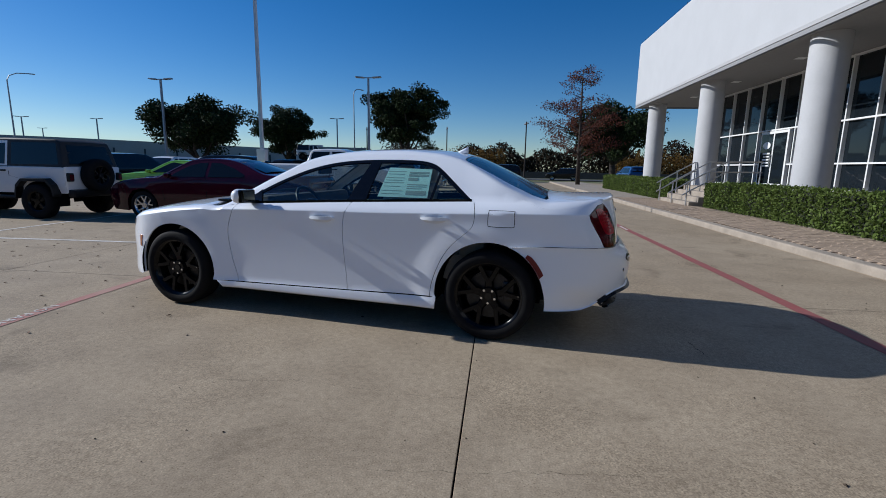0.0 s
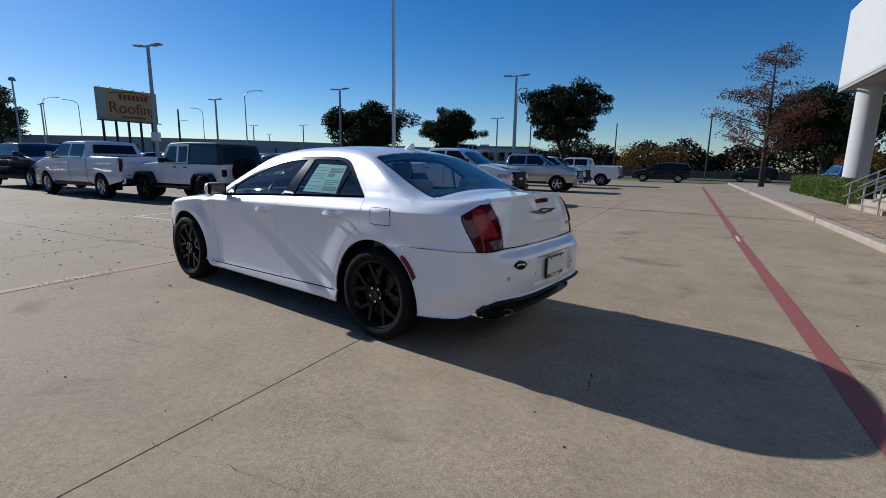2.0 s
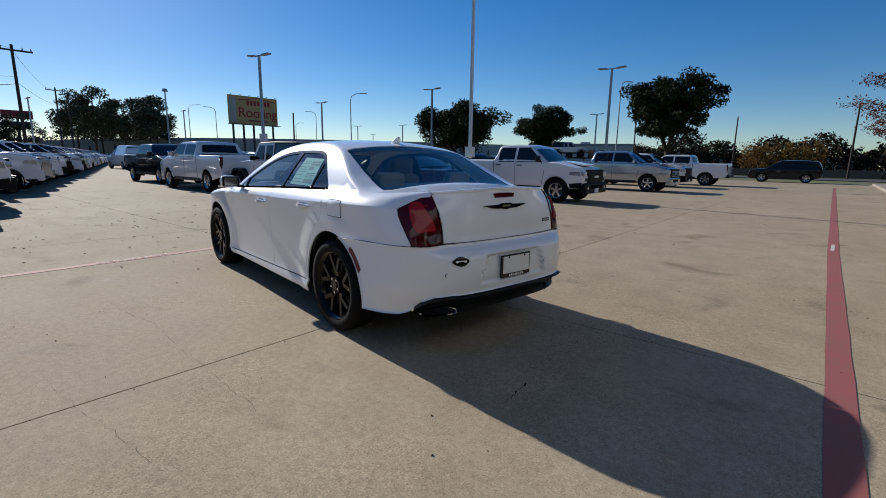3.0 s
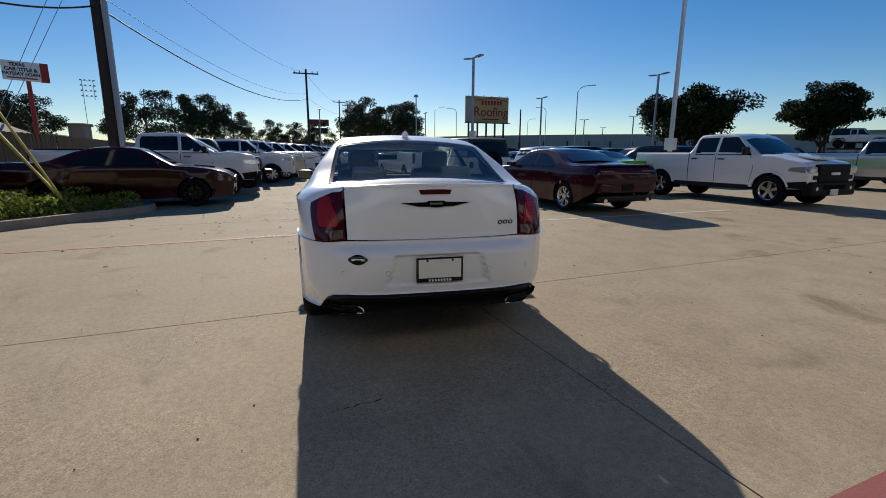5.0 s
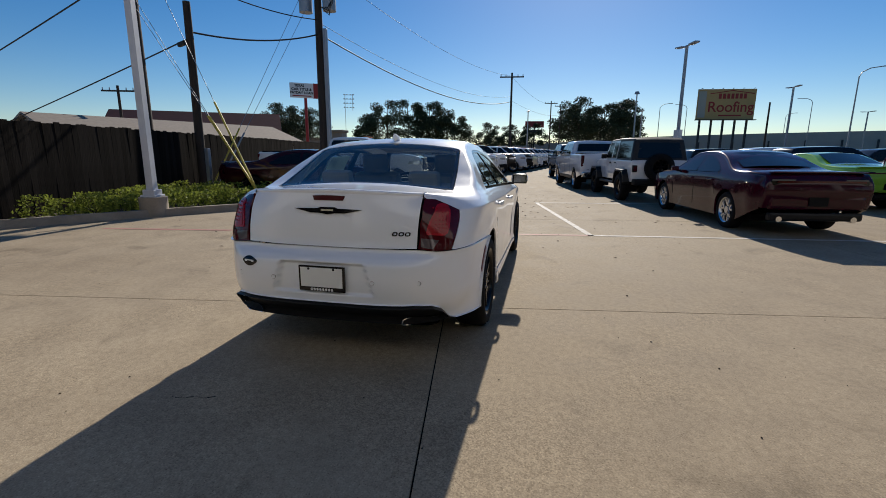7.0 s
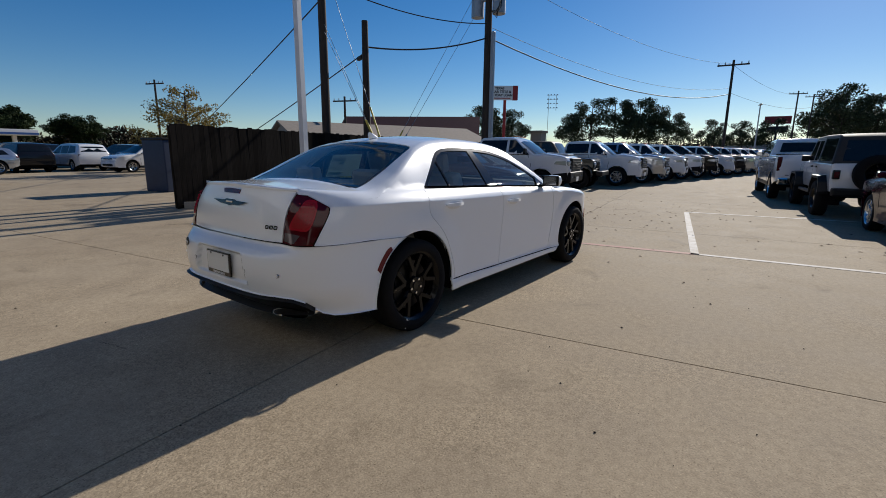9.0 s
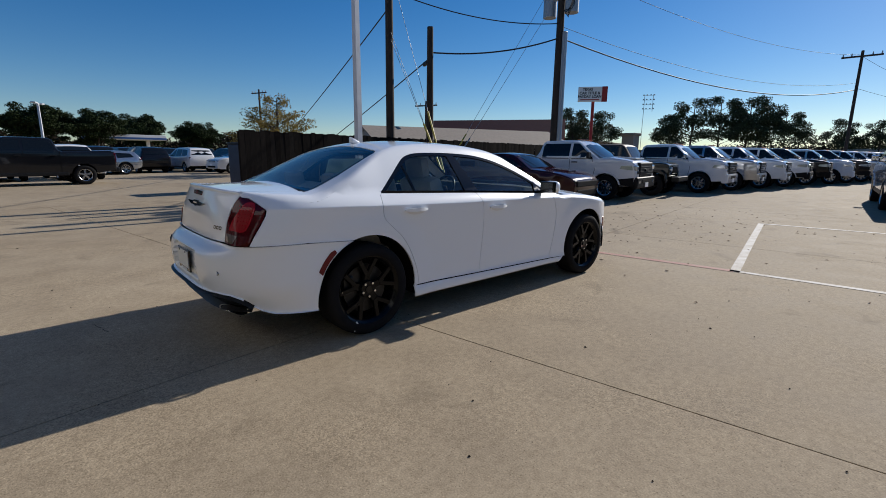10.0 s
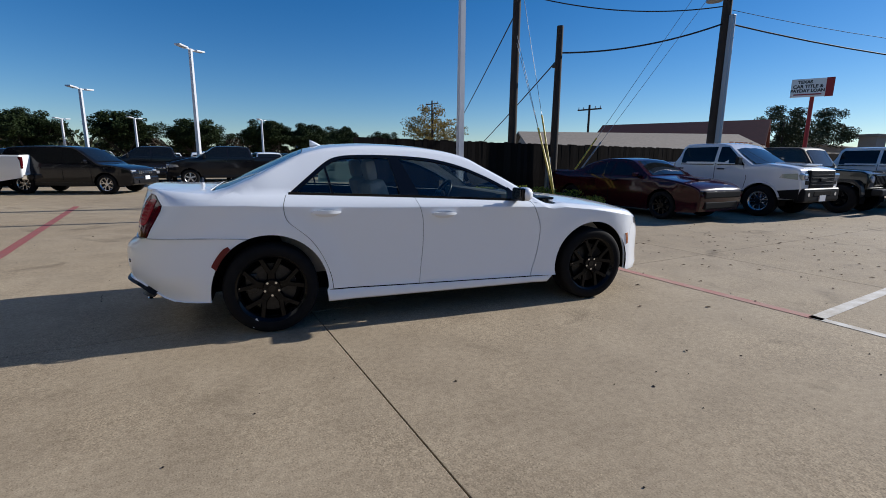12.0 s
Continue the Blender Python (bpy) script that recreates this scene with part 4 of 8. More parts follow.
    glass_edge = [(1.93, 0.705), (1.88, 0.70), (1.6, 0.672), (1.27, 0.626), (1.245, 0.605)] + [(1.235 - 0.03 * (1 - (y / 0.6) ** 2), y) for y in span(0.56, -0.56, 12)]
    glass_edge += [(1.245, -0.605), (1.27, -0.626), (1.6, -0.672), (1.88, -0.70), (1.93, -0.705)]
    outline = left + glass_edge[::-1] + right + roof[::-1]
    skin("roof", top_map, outline, P, car, lip=0.01, cell=0.08)
    rear_glass = [(1.89, 0.694), (1.6, 0.665), (1.276, 0.619), (1.252, 0.60)] + [(1.242 - 0.03 * (1 - (y / 0.6) ** 2), y) for y in span(0.56, -0.56, 12)]
    rear_glass += [(1.252, -0.60), (1.276, -0.619), (1.6, -0.665), (1.89, -0.694)] + [(1.925 - 0.02 * (y / 0.66) ** 2, y) for y in span(-0.66, 0.66, 12)]
    inner_glass = [(1.57 + (x - 1.57) * 0.91, y * 0.965) for x, y in rear_glass]
    skin("rear_window", lambda x, y: (x, y, sedan_top(x, y) - 0.004), rear_glass, MATS["rear_glass"], car, lip=0, cell=0.08)
    ring_band("rear_window_border", lambda x, y: (x, y, sedan_top(x, y) - 0.0035), rear_glass, inner_glass, GLOSS_BLACK, car)
    ws = [(x, top_side(x) - 0.005) for x in span(-0.30, -0.99, 14)]
    screen = ws + [(-1.05 - 0.04 * (1 - (y / 0.7) ** 2), y) for y in span(0.7, -0.7, 12)] + [(x, -y) for x, y in ws[::-1]] + [(-0.277 - 0.07 * (1 - (y / 0.6) ** 2), y) for y in span(-0.55, 0.55, 14)]
    skin("windscreen", lambda x, y: (x, y, sedan_top(x, y) - 0.003), screen, CAR_GLASS, car, lip=0, cell=0.1)
    small = [(-0.66 + (x + 0.66) * 0.9, y * 0.94) for x, y in screen]
    ring_band("windscreen_border", lambda x, y: (x, y, sedan_top(x, y) - 0.002), screen, small, GLOSS_BLACK, car)
    hood = [(x, -top_side(x) + 0.003) for x in span(-2.33, -1.10, 22)] + [(-1.09 - 0.05 * (1 - (y / 0.8) ** 2), y) for y in span(-0.75, 0.75, 12)]
    hood += [(x, top_side(x) - 0.003) for x in span(-1.10, -2.33, 22)] + [(-2.33 - 0.05 * (1 - (y / 0.6) ** 2), y) for y in span(0.5, -0.5, 8)]
    skin("bonnet", top_map, hood, P, car)
    box("cowl", (0.2, 1.45, 0.02), (-1.06, 0, 1.02), BLACK_TRIM, car)
    box("wiper", (0.03, 0.62, 0.02), (-1.03, -0.42, 1.075), BLACK_TRIM, car, rot=(0, 0, 8))
    box("wiper", (0.03, 0.5, 0.02), (-1.03, 0.25, 1.085), BLACK_TRIM, car, rot=(0, 0, 4))
    # aerial fin
    fin = [[(1.10 + dx - 0.11 * k + 0.09 * k, hw * math.cos(a), sedan_top(1.1, 0) - 0.005 + h * (0.5 + 0.5 * math.sin(a))) for a in span(0, 2 * math.pi, 12)[:-1]]
           for k, (dx, hw, h) in enumerate(((-0.09, 0.012, 0.012), (-0.03, 0.03, 0.035), (0.04, 0.032, 0.058), (0.085, 0.02, 0.066), (0.105, 0.008, 0.05)))]
    rings("aerial_fin", fin, P, car, sharp=1.5)
    # rear bumper round both corners

    def both(u, z):
        c = RX0 + 1
        x, y, zz = fm(u if u <= c else 2 * c - u, z)
        h = 0.355 - 0.30 * (z - 0.5)
        x -= 0.030 * min(step(h, h - 0.022, abs(y)), step(0.502, 0.522, z), step(0.715, 0.693, z))
        return (x, y if u <= c else -y, z)

    c = RX0 + 1
    half = [(ux(x, z), z) for x, z in arch(HUBS[1], ARCH_R + 0.005, 70, -9, 20)] + [(RX0 + 0.2, 0.288), (RX0 + 0.30, 0.295), (RX0 + 0.38, 0.325)]
    half += [(RX0 + 0.44, 0.375), (RX0 + 0.50, 0.422), (RX0 + 0.58, 0.450), (RX0 + 0.7, 0.462), (c, 0.458)]
    top = [(c, 0.790), (uy(0.3, 0.79), 0.791), (uy(0.59, 0.79), 0.793), (uy(0.66, 0.785), 0.788), (ux(2.42, 0.785), 0.785), (ux(2.36, 0.785), 0.787), (ux(2.1, 0.7892), 0.7892), (ux(1.885, 0.7848), 0.7848), (ux(1.76, 0.7788), 0.7788)]
    bump = half + [(2 * c - u, z) for u, z in half[::-1][1:]] + [(2 * c - u, z) for u, z in top[::-1]][:-1] + top
    bumper = skin("rear_bumper", both, bump, P, car, flip=False, cell=0.016, lip=0.015)
    val = [(u, z - 0.004) for u, z in half if u > RX0 + 0.42] + [(2 * c - u, z - 0.004) for u, z in half[::-1][1:] if u > RX0 + 0.42]
    val += [(2 * c - RX0 - 0.46, 0.352), (2 * c - RX0 - 0.7, 0.352), (c, 0.345), (RX0 + 0.7, 0.352), (RX0 + 0.46, 0.352)]
    valance = skin("valance", lambda u, z: pull(both(u, z), 0.012), val, BLACK_TRIM, bumper, cell=0.05, lip=0.05, label="black lower valance")
    for s in (-1, 1):
        rf = [(s * 0.69, 0.436), (s * 0.45, 0.452), (s * 0.43, 0.436), (s * 0.67, 0.420)]
        skin("reflector", lambda y, z: push(rear_face(y, z), 0.002), rf if s < 0 else rf[::-1], RED_CORE, bumper, cell=0.05, lip=0.01, gap=0.03)
    # frame, blank plate
    plate_frame = box("plate_frame", (0.014, 0.315, 0.165), (2.597, 0, 0.605), GLOSS_BLACK, bumper, "black number plate frame", bevel=0.004)
    box("plate", (0.01, 0.285, 0.125), (2.603, 0, 0.615), MATS["blank_plate"], plate_frame, "blank white number plate")
    for i in range(8):
        box("letter_bar", (0.003, 0.012, 0.016), (2.6055, -0.07 + i * 0.02, 0.536), MATS["pale_print"], plate_frame, rot=(12, 0, 0))
    for y in (-0.085, 0.085):
        tube("screw", (2.599, y, 0.67), (2.611, y, 0.67), 0.008, BLACK_TRIM, plate_frame, seg=8)
    # sensors, dealer badge, wing badge, number badge, brake lamp
    for y in (-0.62, -0.34, 0.34, 0.62):
        p = Vector(rear_face(y, 0.60))
        tube("sensor_ring", p - Vector((0.012, 0, 0)), p + Vector((0.001, 0, 0)), 0.0148, DARK_CHROME, bumper, seg=16)
        tube("parking_sensor", p - Vector((0.01, 0, 0)), p + Vector((0.003, 0, 0)), 0.013, P, bumper, seg=16)
    oval = [(-0.53 + 0.062 * math.cos(t), 0.69 + 0.026 * math.sin(t) * (1 + 0.25 * math.cos(2 * t + math.pi))) for t in span(0, 2 * math.pi, 24)[:-1]]
    badge = skin("oval_badge", lambda y, z: push(rear_face(y, z), 0.006), oval, GLOSS_BLACK, bumper, lip=0.008, cell=0.03, gap=0.02, label="small black oval dealer badge")
    skin("print_bar", lambda y, z: push(rear_face(y, z), 0.0075), [(-0.57, 0.684), (-0.49, 0.684), (-0.49, 0.697), (-0.57, 0.697)], MATS["pale_print"], badge, lip=0, cell=0.05)
    wing = [(-0.235, 1.036), (-0.07, 1.040), (-0.05, 1.048), (0.05, 1.048), (0.07, 1.040), (0.235, 1.036), (0.12, 1.012), (0.05, 1.010), (0, 1.003), (-0.05, 1.010), (-0.12, 1.012)]
    wing_badge = skin("wing_badge", lambda y, z: push(rear_face(y, z), 0.010), wing, GLOSS_BLACK, lid, lip=0.012, cell=0.05, gap=0.03, label="black wing-shaped badge")
    box("badge_plate", (0.004, 0.085, 0.012), (rear_face(0, 1.03)[0] + 0.012, 0, 1.03), CHROME, wing_badge, bevel=0.001)
    for i in range(3):
        y0, z0 = 0.452 + i * 0.04, 0.893
        ringp = [(y0 + 0.017 * math.copysign(abs(math.cos(t)) ** 0.6, math.cos(t)) + 0.25 * 0.013 * math.sin(t), z0 + 0.013 * math.copysign(abs(math.sin(t)) ** 0.6, math.sin(t))) for t in span(0, 2 * math.pi, 16)[:-1]]
        hole = [(y0 + (y - y0) * 0.55, z0 + (z - z0) * 0.5) for y, z in ringp]
        ring_band("number_badge", lambda y, z: push(rear_face(y, z), 0.006), ringp, hole, GLOSS_BLACK, lid)
    stop_y = [(y, 1.118 + 0.004 * (1 - (y / 0.11) ** 2)) for y in span(0.112, -0.112, 8)] + [(-0.10, 1.09), (0.10, 1.09)]
    skin("brake_lamp", lambda y, z: push(rear_face(y, z), 0.006), stop_y[::-1], RED_LENS, lid, lip=0.012, cell=0.04, gap=0.03)
    # front bumper and dark grille
    cf = FX0 - 1

    def both_f(u, z):
        x, y, zz = fm(u if u >= cf else 2 * cf - u, z)
        return (x, y if u >= cf else -y, z)

    fb = [(ux(x, z), z) for x, z in arch(HUBS[0], ARCH_R + 0.002, 158, 190, 8)] + [(ux(-2.03, 0.26), 0.26), (ux(-2.3, 0.24), 0.24), (cf, 0.24)]
    ft = [(cf, 0.82), (ux(-2.36, 0.82), 0.83), (ux(-2.25, 0.84), 0.855), (ux(-2.12, 0.80), 0.82), (ux(-2.05, 0.725), 0.725), (ux(-2.035, 0.66), 0.66)]
    fpoly = fb + [(2 * cf - u, z) for u, z in fb[::-1][1:]] + [(2 * cf - u, z) for u, z in ft[::-1]][:-1] + ft
    skin("front_bumper", both_f, fpoly, P, car, flip=True)
    gp = [(cf + 0.38, 0.67), (cf + 0.42, 0.80), (cf - 0.42, 0.80), (cf - 0.38, 0.67)]
    skin("grille", both_f, gp, BLACK_TRIM, car, flip=True, lip=0.04)
    # cabin: floor, firewall, seats, dash, wheel, headlining
    box("floor_pan", (3.7, 1.1, 0.06), (0.05, 0, 0.27), DARK_INNER, car)
    box("underbody", (2.0, 1.7, 0.1), (0.0, 0, 0.26), DARK_INNER, car)
    box("rear_underbody", (1.3, 1.2, 0.3), (1.74, 0, 0.44), DARK_INNER, car)
    box("front_underbody", (1.2, 1.2, 0.3), (-1.66, 0, 0.42), DARK_INNER, car)
    box("firewall", (0.06, 1.5, 0.75), (-0.98, 0, 0.65), DARK_INNER, car)
    box("rear_bulkhead", (0.06, 1.45, 0.80), (1.55, 0, 0.66), DARK_INNER, car)
    box("parcel_shelf", (0.42, 1.36, 0.04), (1.70, 0, 1.08), MATS["dark_fabric"], car)
    sheet("headlining", lambda x, y: (x, y, sedan_top(x, y) - 0.04), span(-0.2, 1.22, 12), span(-0.55, 0.55, 8), MATS["pale_trim"], car)
    dash = box("dashboard", (0.42, 1.45, 0.2), (-0.72, 0, 0.97), MATS["dark_fabric"], car, bevel=0.06, rot=(0, -6, 0))
    path_tube("steering_wheel", [(-0.36 - 0.10 * math.sin(a) * 1.0, -0.38 + 0.185 * math.cos(a), 0.985 + 0.16 * math.sin(a)) for a in span(0, 2 * math.pi, 28)], 0.016, BLACK_TRIM, car)
    box("airbag", (0.06, 0.16, 0.12), (-0.37, -0.38, 0.985), BLACK_TRIM, car, bevel=0.03, rot=(0, 25, 0))
    box("room_mirror", (0.03, 0.24, 0.07), (-0.42, 0, 1.31), BLACK_TRIM, car, bevel=0.01)
    for y in (-0.38, 0.38):
        seat_into(car, 0.18, y, 0.54, 1.0)
    bench = box("rear_bench", (0.55, 1.3, 0.24), (1.05, 0, 0.52), LEATHER, car, bevel=0.06)
    box("bench_back", (0.2, 1.3, 0.62), (1.38, 0, 0.84), LEATHER, bench, bevel=0.07, rot=(0, 20, 0))
    for y in (-0.38, 0.38):
        box("bench_headrest", (0.11, 0.26, 0.15), (1.52, y, 1.17), LEATHER, bench, bevel=0.04, rot=(0, 12, 0))
    # price sheet inside the left rear window
    sx, sz = 0.74, 1.235

    def sheet_map(x, z):
        return (x, -(sedan_w(x, z) - 0.02), z)

    paper = skin("price_sheet", sheet_map, [(0.545, 1.115), (0.985, 1.115), (0.985, 1.345), (0.60, 1.355)], PAPER, car, lip=0, cell=0.1, label="printed price sheet on the side window")
    for x0, x1, z0, z1 in ((0.79, 0.965, 1.31, 1.322), (0.79, 0.965, 1.285, 1.303), (0.79, 0.875, 1.25, 1.275), (0.79, 0.965, 1.215, 1.222), (0.79, 0.965, 1.20, 1.206),
                           (0.79, 0.93, 1.185, 1.19), (0.79, 0.965, 1.135, 1.17), (0.60, 0.76, 1.32, 1.325), (0.60, 0.75, 1.30, 1.304), (0.59, 0.76, 1.27, 1.274), (0.59, 0.74, 1.25, 1.254),
                           (0.58, 0.76, 1.23, 1.234), (0.58, 0.73, 1.20, 1.204), (0.57, 0.76, 1.165, 1.169), (0.57, 0.74, 1.14, 1.144)):
        skin("print_bar", lambda x, z: (x, -(sedan_w(x, z) - 0.0185), z), [(x0, z0), (x1, z0), (x1, z1), (x0, z1)], PAPER_INK, paper, lip=0, cell=0.2, gap=0.2)
    return car


def seat_into(car, x, y, zc, k):
    seat = box("front_seat", (0.52 * k, 0.5, 0.2), (x, y, zc), LEATHER, car, bevel=0.06)
    box("seat_back", (0.17, 0.5, 0.62), (x + 0.34 * k, y, zc + 0.36), LEATHER, seat, bevel=0.07, rot=(0, 17, 0))
    box("headrest", (0.1, 0.27, 0.19), (x + 0.45 * k, y, zc + 0.745), LEATHER, seat, bevel=0.045, rot=(0, 10, 0))
    return seat


def pull(p, d):
    return (p[0] - d, p[1], p[2])


def push(p, d):
    return (p[0] + d, p[1], p[2])


def offset_wrap(f, u, z, s, d):
    """The wrapped skin, moved out by d."""
    e = 0.002
    p = Vector(f(u, z))
    du, dz = Vector(f(u + e, z)) - Vector(f(u - e, z)), Vector(f(u, z + e)) - Vector(f(u, z - e))
    n = du.cross(dz)
    if n.length > 1e-12:
        n.normalize()
        p += n * d * (1 if s < 0 else -1)
    return p


def ring_band(name, f, outer, inner, material, parent):
    n = len(outer)
    verts = [f(*p) for p in outer] + [f(*p) for p in inner]
    ob = raw(name, verts, [(i, (i + 1) % n, n + (i + 1) % n, n + i) for i in range(n)], material, parent, smooth=True)
    return ob


def dlo_top(d=0.0):
    """The upper edge of the side windows, from the front corner to the rear one."""
    pts = [(-0.80, 1.012), (-0.62, 1.12), (-0.40, 1.235), (-0.15, 1.335), (0.10, 1.392), (0.35, 1.415), (0.65, 1.422), (0.88, 1.415), (1.0, 1.39), (1.08, 1.345), (1.18, 1.265), (1.30, 1.165), (1.372, 1.104)]
    return [(x, z - d) for x, z in spline(pts, 4)]


def window_frames():
    """Black frame strips round the side windows and between them."""
    top = dlo_top(0.003)
    under = [(x + (0.02 if x > 0.95 else 0) * -1, z - 0.022) for x, z in top]
    out = [("window_frame", top + under[::-1])]
    b1 = [(0.28, 1.062), (0.42, 1.408), (0.505, 1.412), (0.49, 1.075)]
    out.append(("door_pillar", [(0.275, 1.065), (0.425, 1.405), (0.515, 1.407), (0.45, 1.072)]))
    out.append(("quarter_divider", [(1.01, 1.098), (1.062, 1.345), (1.076, 1.335), (1.028, 1.098)]))
    return out


def window_panes():
    top = dlo_top(0.01)
    f = [p for p in top if p[0] < 0.4]
    r = [p for p in top if 0.48 < p[0] < 1.06]
    q = [p for p in top if p[0] > 1.06]
    out = [("front_window", [(p[0], p[1]) for p in f] + [(0.42, 1.395), (0.285, 1.068)] + [(x, belt(x) + 0.006) for x in span(0.25, -0.72, 12)])]
    out.append(("rear_door_window", r + [(1.062, 1.34), (1.012, 1.096)] + [(x, belt(x) + 0.006) for x in span(0.98, 0.47, 8)]))
    out.append(("quarter_window", q + [(x, belt(x) + 0.006) for x in span(1.35, 1.03, 5)] + [(1.075, 1.33)]))
    return out


mat("black_rim", (0.004, 0.004, 0.0045), 0.18, coat=0.12, spec=0.15)
# door white greyed to paint in the shade behind the handles
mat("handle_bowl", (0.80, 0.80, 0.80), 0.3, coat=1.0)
mat("red_reflector", (0.14, 0.004, 0.008), 0.3, coat=0.2, spec=0.3)
mat("smoked_lens", (0.13, 0.10, 0.105), 0.12, metal=0.3, coat=0.8)
mat("blank_plate", (0.82, 0.82, 0.80), 0.5)
mat("pale_print", (0.8, 0.8, 0.8), 0.5)
mat("dark_fabric", (0.05, 0.05, 0.052), 0.9)
mat("pale_trim", (0.42, 0.40, 0.36), 0.9, vary=0.1, scale=10)
glass("rear_glass", (0.66, 0.72, 0.70))
SEDAN = build_sedan()
SEDAN.matrix_world = pose(0, -0.02, 0, 0, 0, -0.45)

# ---- other vehicles: x ahead, y to the left, origin on the ground midway between the axles ----
PAINTS = {}


def paint(name, color, metal=0.0, rough=0.16):
    if name not in PAINTS:
        PAINTS[name] = mat("paint_" + name, color, rough, metal=metal, coat=1.0 if max(color) > 0.15 else 0.45, spec=0.15)
    return PAINTS[name]


SHADE_GLASS = mat("vehicle_glass", (0.008, 0.010, 0.011), 0.04, spec=0.4)
GRILLE = mat("grille_black", (0.008, 0.008, 0.009), 0.5, spec=0.12)
LAMP_WHITE = mat("headlamp_lens", (0.6, 0.62, 0.65), 0.1, metal=0.6, coat=1.0)


def shell(name, outline, half, material, parent, r=0.06, wheels=(), arch_r=0.42, hub=0.36, bottom=0.3, crown=0.03, lean=()):
    """A body from its side outline (rear bottom, over the top, to front bottom), with wheel arches, rounded shoulders and tumblehome.
    half(x, z): half width."""
    top = outline
    n = len(top)
    nor = []
    for i in range(n):
        a, b = top[max(0, i - 1)], top[min(n - 1, i + 1)]
        d = math.hypot(b[0] - a[0], b[1] - a[1]) or 1
        nor.append((-(b[1] - a[1]) / d, (b[0] - a[0]) / d))
    inset = [(p[0] - q[0] * r, p[1] - q[1] * r) for p, q in zip(top, nor)]
    low = []
    xs = sorted(wheels, reverse=True)
    for h in xs:
        a0 = math.asin(max(-1, min(1, (bottom - hub) / arch_r)))
        low += [(h + arch_r * math.cos(a), hub + arch_r * math.sin(a)) for a in span(a0, math.pi - a0, 16)]
    front, rear = inset[-1][0], inset[0][0]
    low = [p for p in low if rear + 0.02 < p[0] < front - 0.02]
    poly = [(rear, max(bottom, top[0][1] - 0.02))] + inset + [(front, max(bottom, top[-1][1] - 0.02))] + low
    for s in (-1, 1):
        skin(name, lambda x, z: (x, s * half(x, z), z), poly, material, parent, flip=s > 0, cell=0.22, gap=0.16, lip=0.03)
    rows = []
    for p, q, i in zip(top, nor, inset):
        w = half(*i)
        row = []
        for k in range(5):
            f = math.pi / 2 * k / 4
            o = -r * (1 - math.sin(f))
            row.append((p[0] + q[0] * o, w - r * (1 - math.cos(f)), p[1] + q[1] * o))
        mid = (p[0] + q[0] * crown, 0, p[1] + q[1] * crown)
        half_w = w - r
        row += [(p[0] + q[0] * crown * 0.55, half_w * 0.6, p[1] + q[1] * crown * 0.55), mid]
        row += [(x, -y, z) for x, y, z in row[-2::-1]]
        rows.append(row)
    m = len(rows[0])
    verts = [v for row in rows for v in row]
    faces = [(i * m + j, (i + 1) * m + j, (i + 1) * m + j + 1, i * m + j + 1) for i in range(len(rows) - 1) for j in range(m - 1)]
    ob = raw(name + "_top", verts, faces, material, parent, smooth=True)
    ob.data.set_sharp_from_angle(angle=0.75)
    return ob


def side_panel(name, half, poly, material, parent, lift=0.004, sides=(-1, 1), lip=0.0, label=""):
    out = []
    for s in sides:
        out.append(skin(name, lambda x, z: (x, s * half(x, z), z), poly, material, parent, label, flip=s > 0, cell=0.25, gap=0.2, lip=lip, lift=lift))
    return out


def seam(half, pts, parent, w=0.007):
    a = [(x - w, z) for x, z in pts]
    b = [(x + w, z) for x, z in pts[::-1]]
    side_panel("door_seam", half, a + b, DARK_INNER, parent, 0.003)


def cross_pane(name, a, b, ha, hb, material, parent, lift=0.016, crown=0.03):
    """A pane across the body between the outline points a and b, with half widths ha and hb."""
    d = Vector((b[0] - a[0], 0, b[1] - a[1])).normalized()
    n = Vector((-d.z, 0, d.x))
    verts = []
    for p, h in ((a, ha), (((a[0] + b[0]) / 2, (a[1] + b[1]) / 2), (ha + hb) / 2), (b, hb)):
        for y in span(-1, 1, 6):
            q = Vector((p[0], y * h, p[1])) + n * (lift + crown * (1 - y * y))
            verts.append(q)
    faces = [(i * 7 + j, (i + 1) * 7 + j, (i + 1) * 7 + j + 1, i * 7 + j + 1) for i in range(2) for j in range(6)]
    return raw(name, verts, faces, material, parent, smooth=True)


def four_wheels(car, wb, track, r, rim, width, rim_mat, spokes=5, twin=False):
    for x in (wb / 2, -wb / 2):
        for s in (-1, 1):
            tyre_and_rim("wheel", car, (x, s * track, r), s, rim, r, width, rim_mat, spokes, twin=twin, detail=False)
            bm = bmesh.new()
            tube_into(bm, (x, s * (track - 0.3), r), (x, s * (track + 0.03), r), r * 1.14, None, 24, caps=False)
            bmesh.ops.delete(bm, geom=[f for f in bm.faces if f.calc_center_median().z < r * 0.6], context="FACES")
            part("wheel_housing", bm, DARK_INNER, car)


def hook_mirrors(car, x, z, y, material, size=(0.1, 0.2, 0.16)):
    for s in (-1, 1):
        m = box("door_mirror", size, (x, s * (y + size[1] / 2 + 0.05), z), material, car, bevel=0.03)
        box("mirror_arm", (0.05, 0.14, 0.04), (x + 0.02, s * (y + 0.02), z - 0.05), BLACK_TRIM, m)


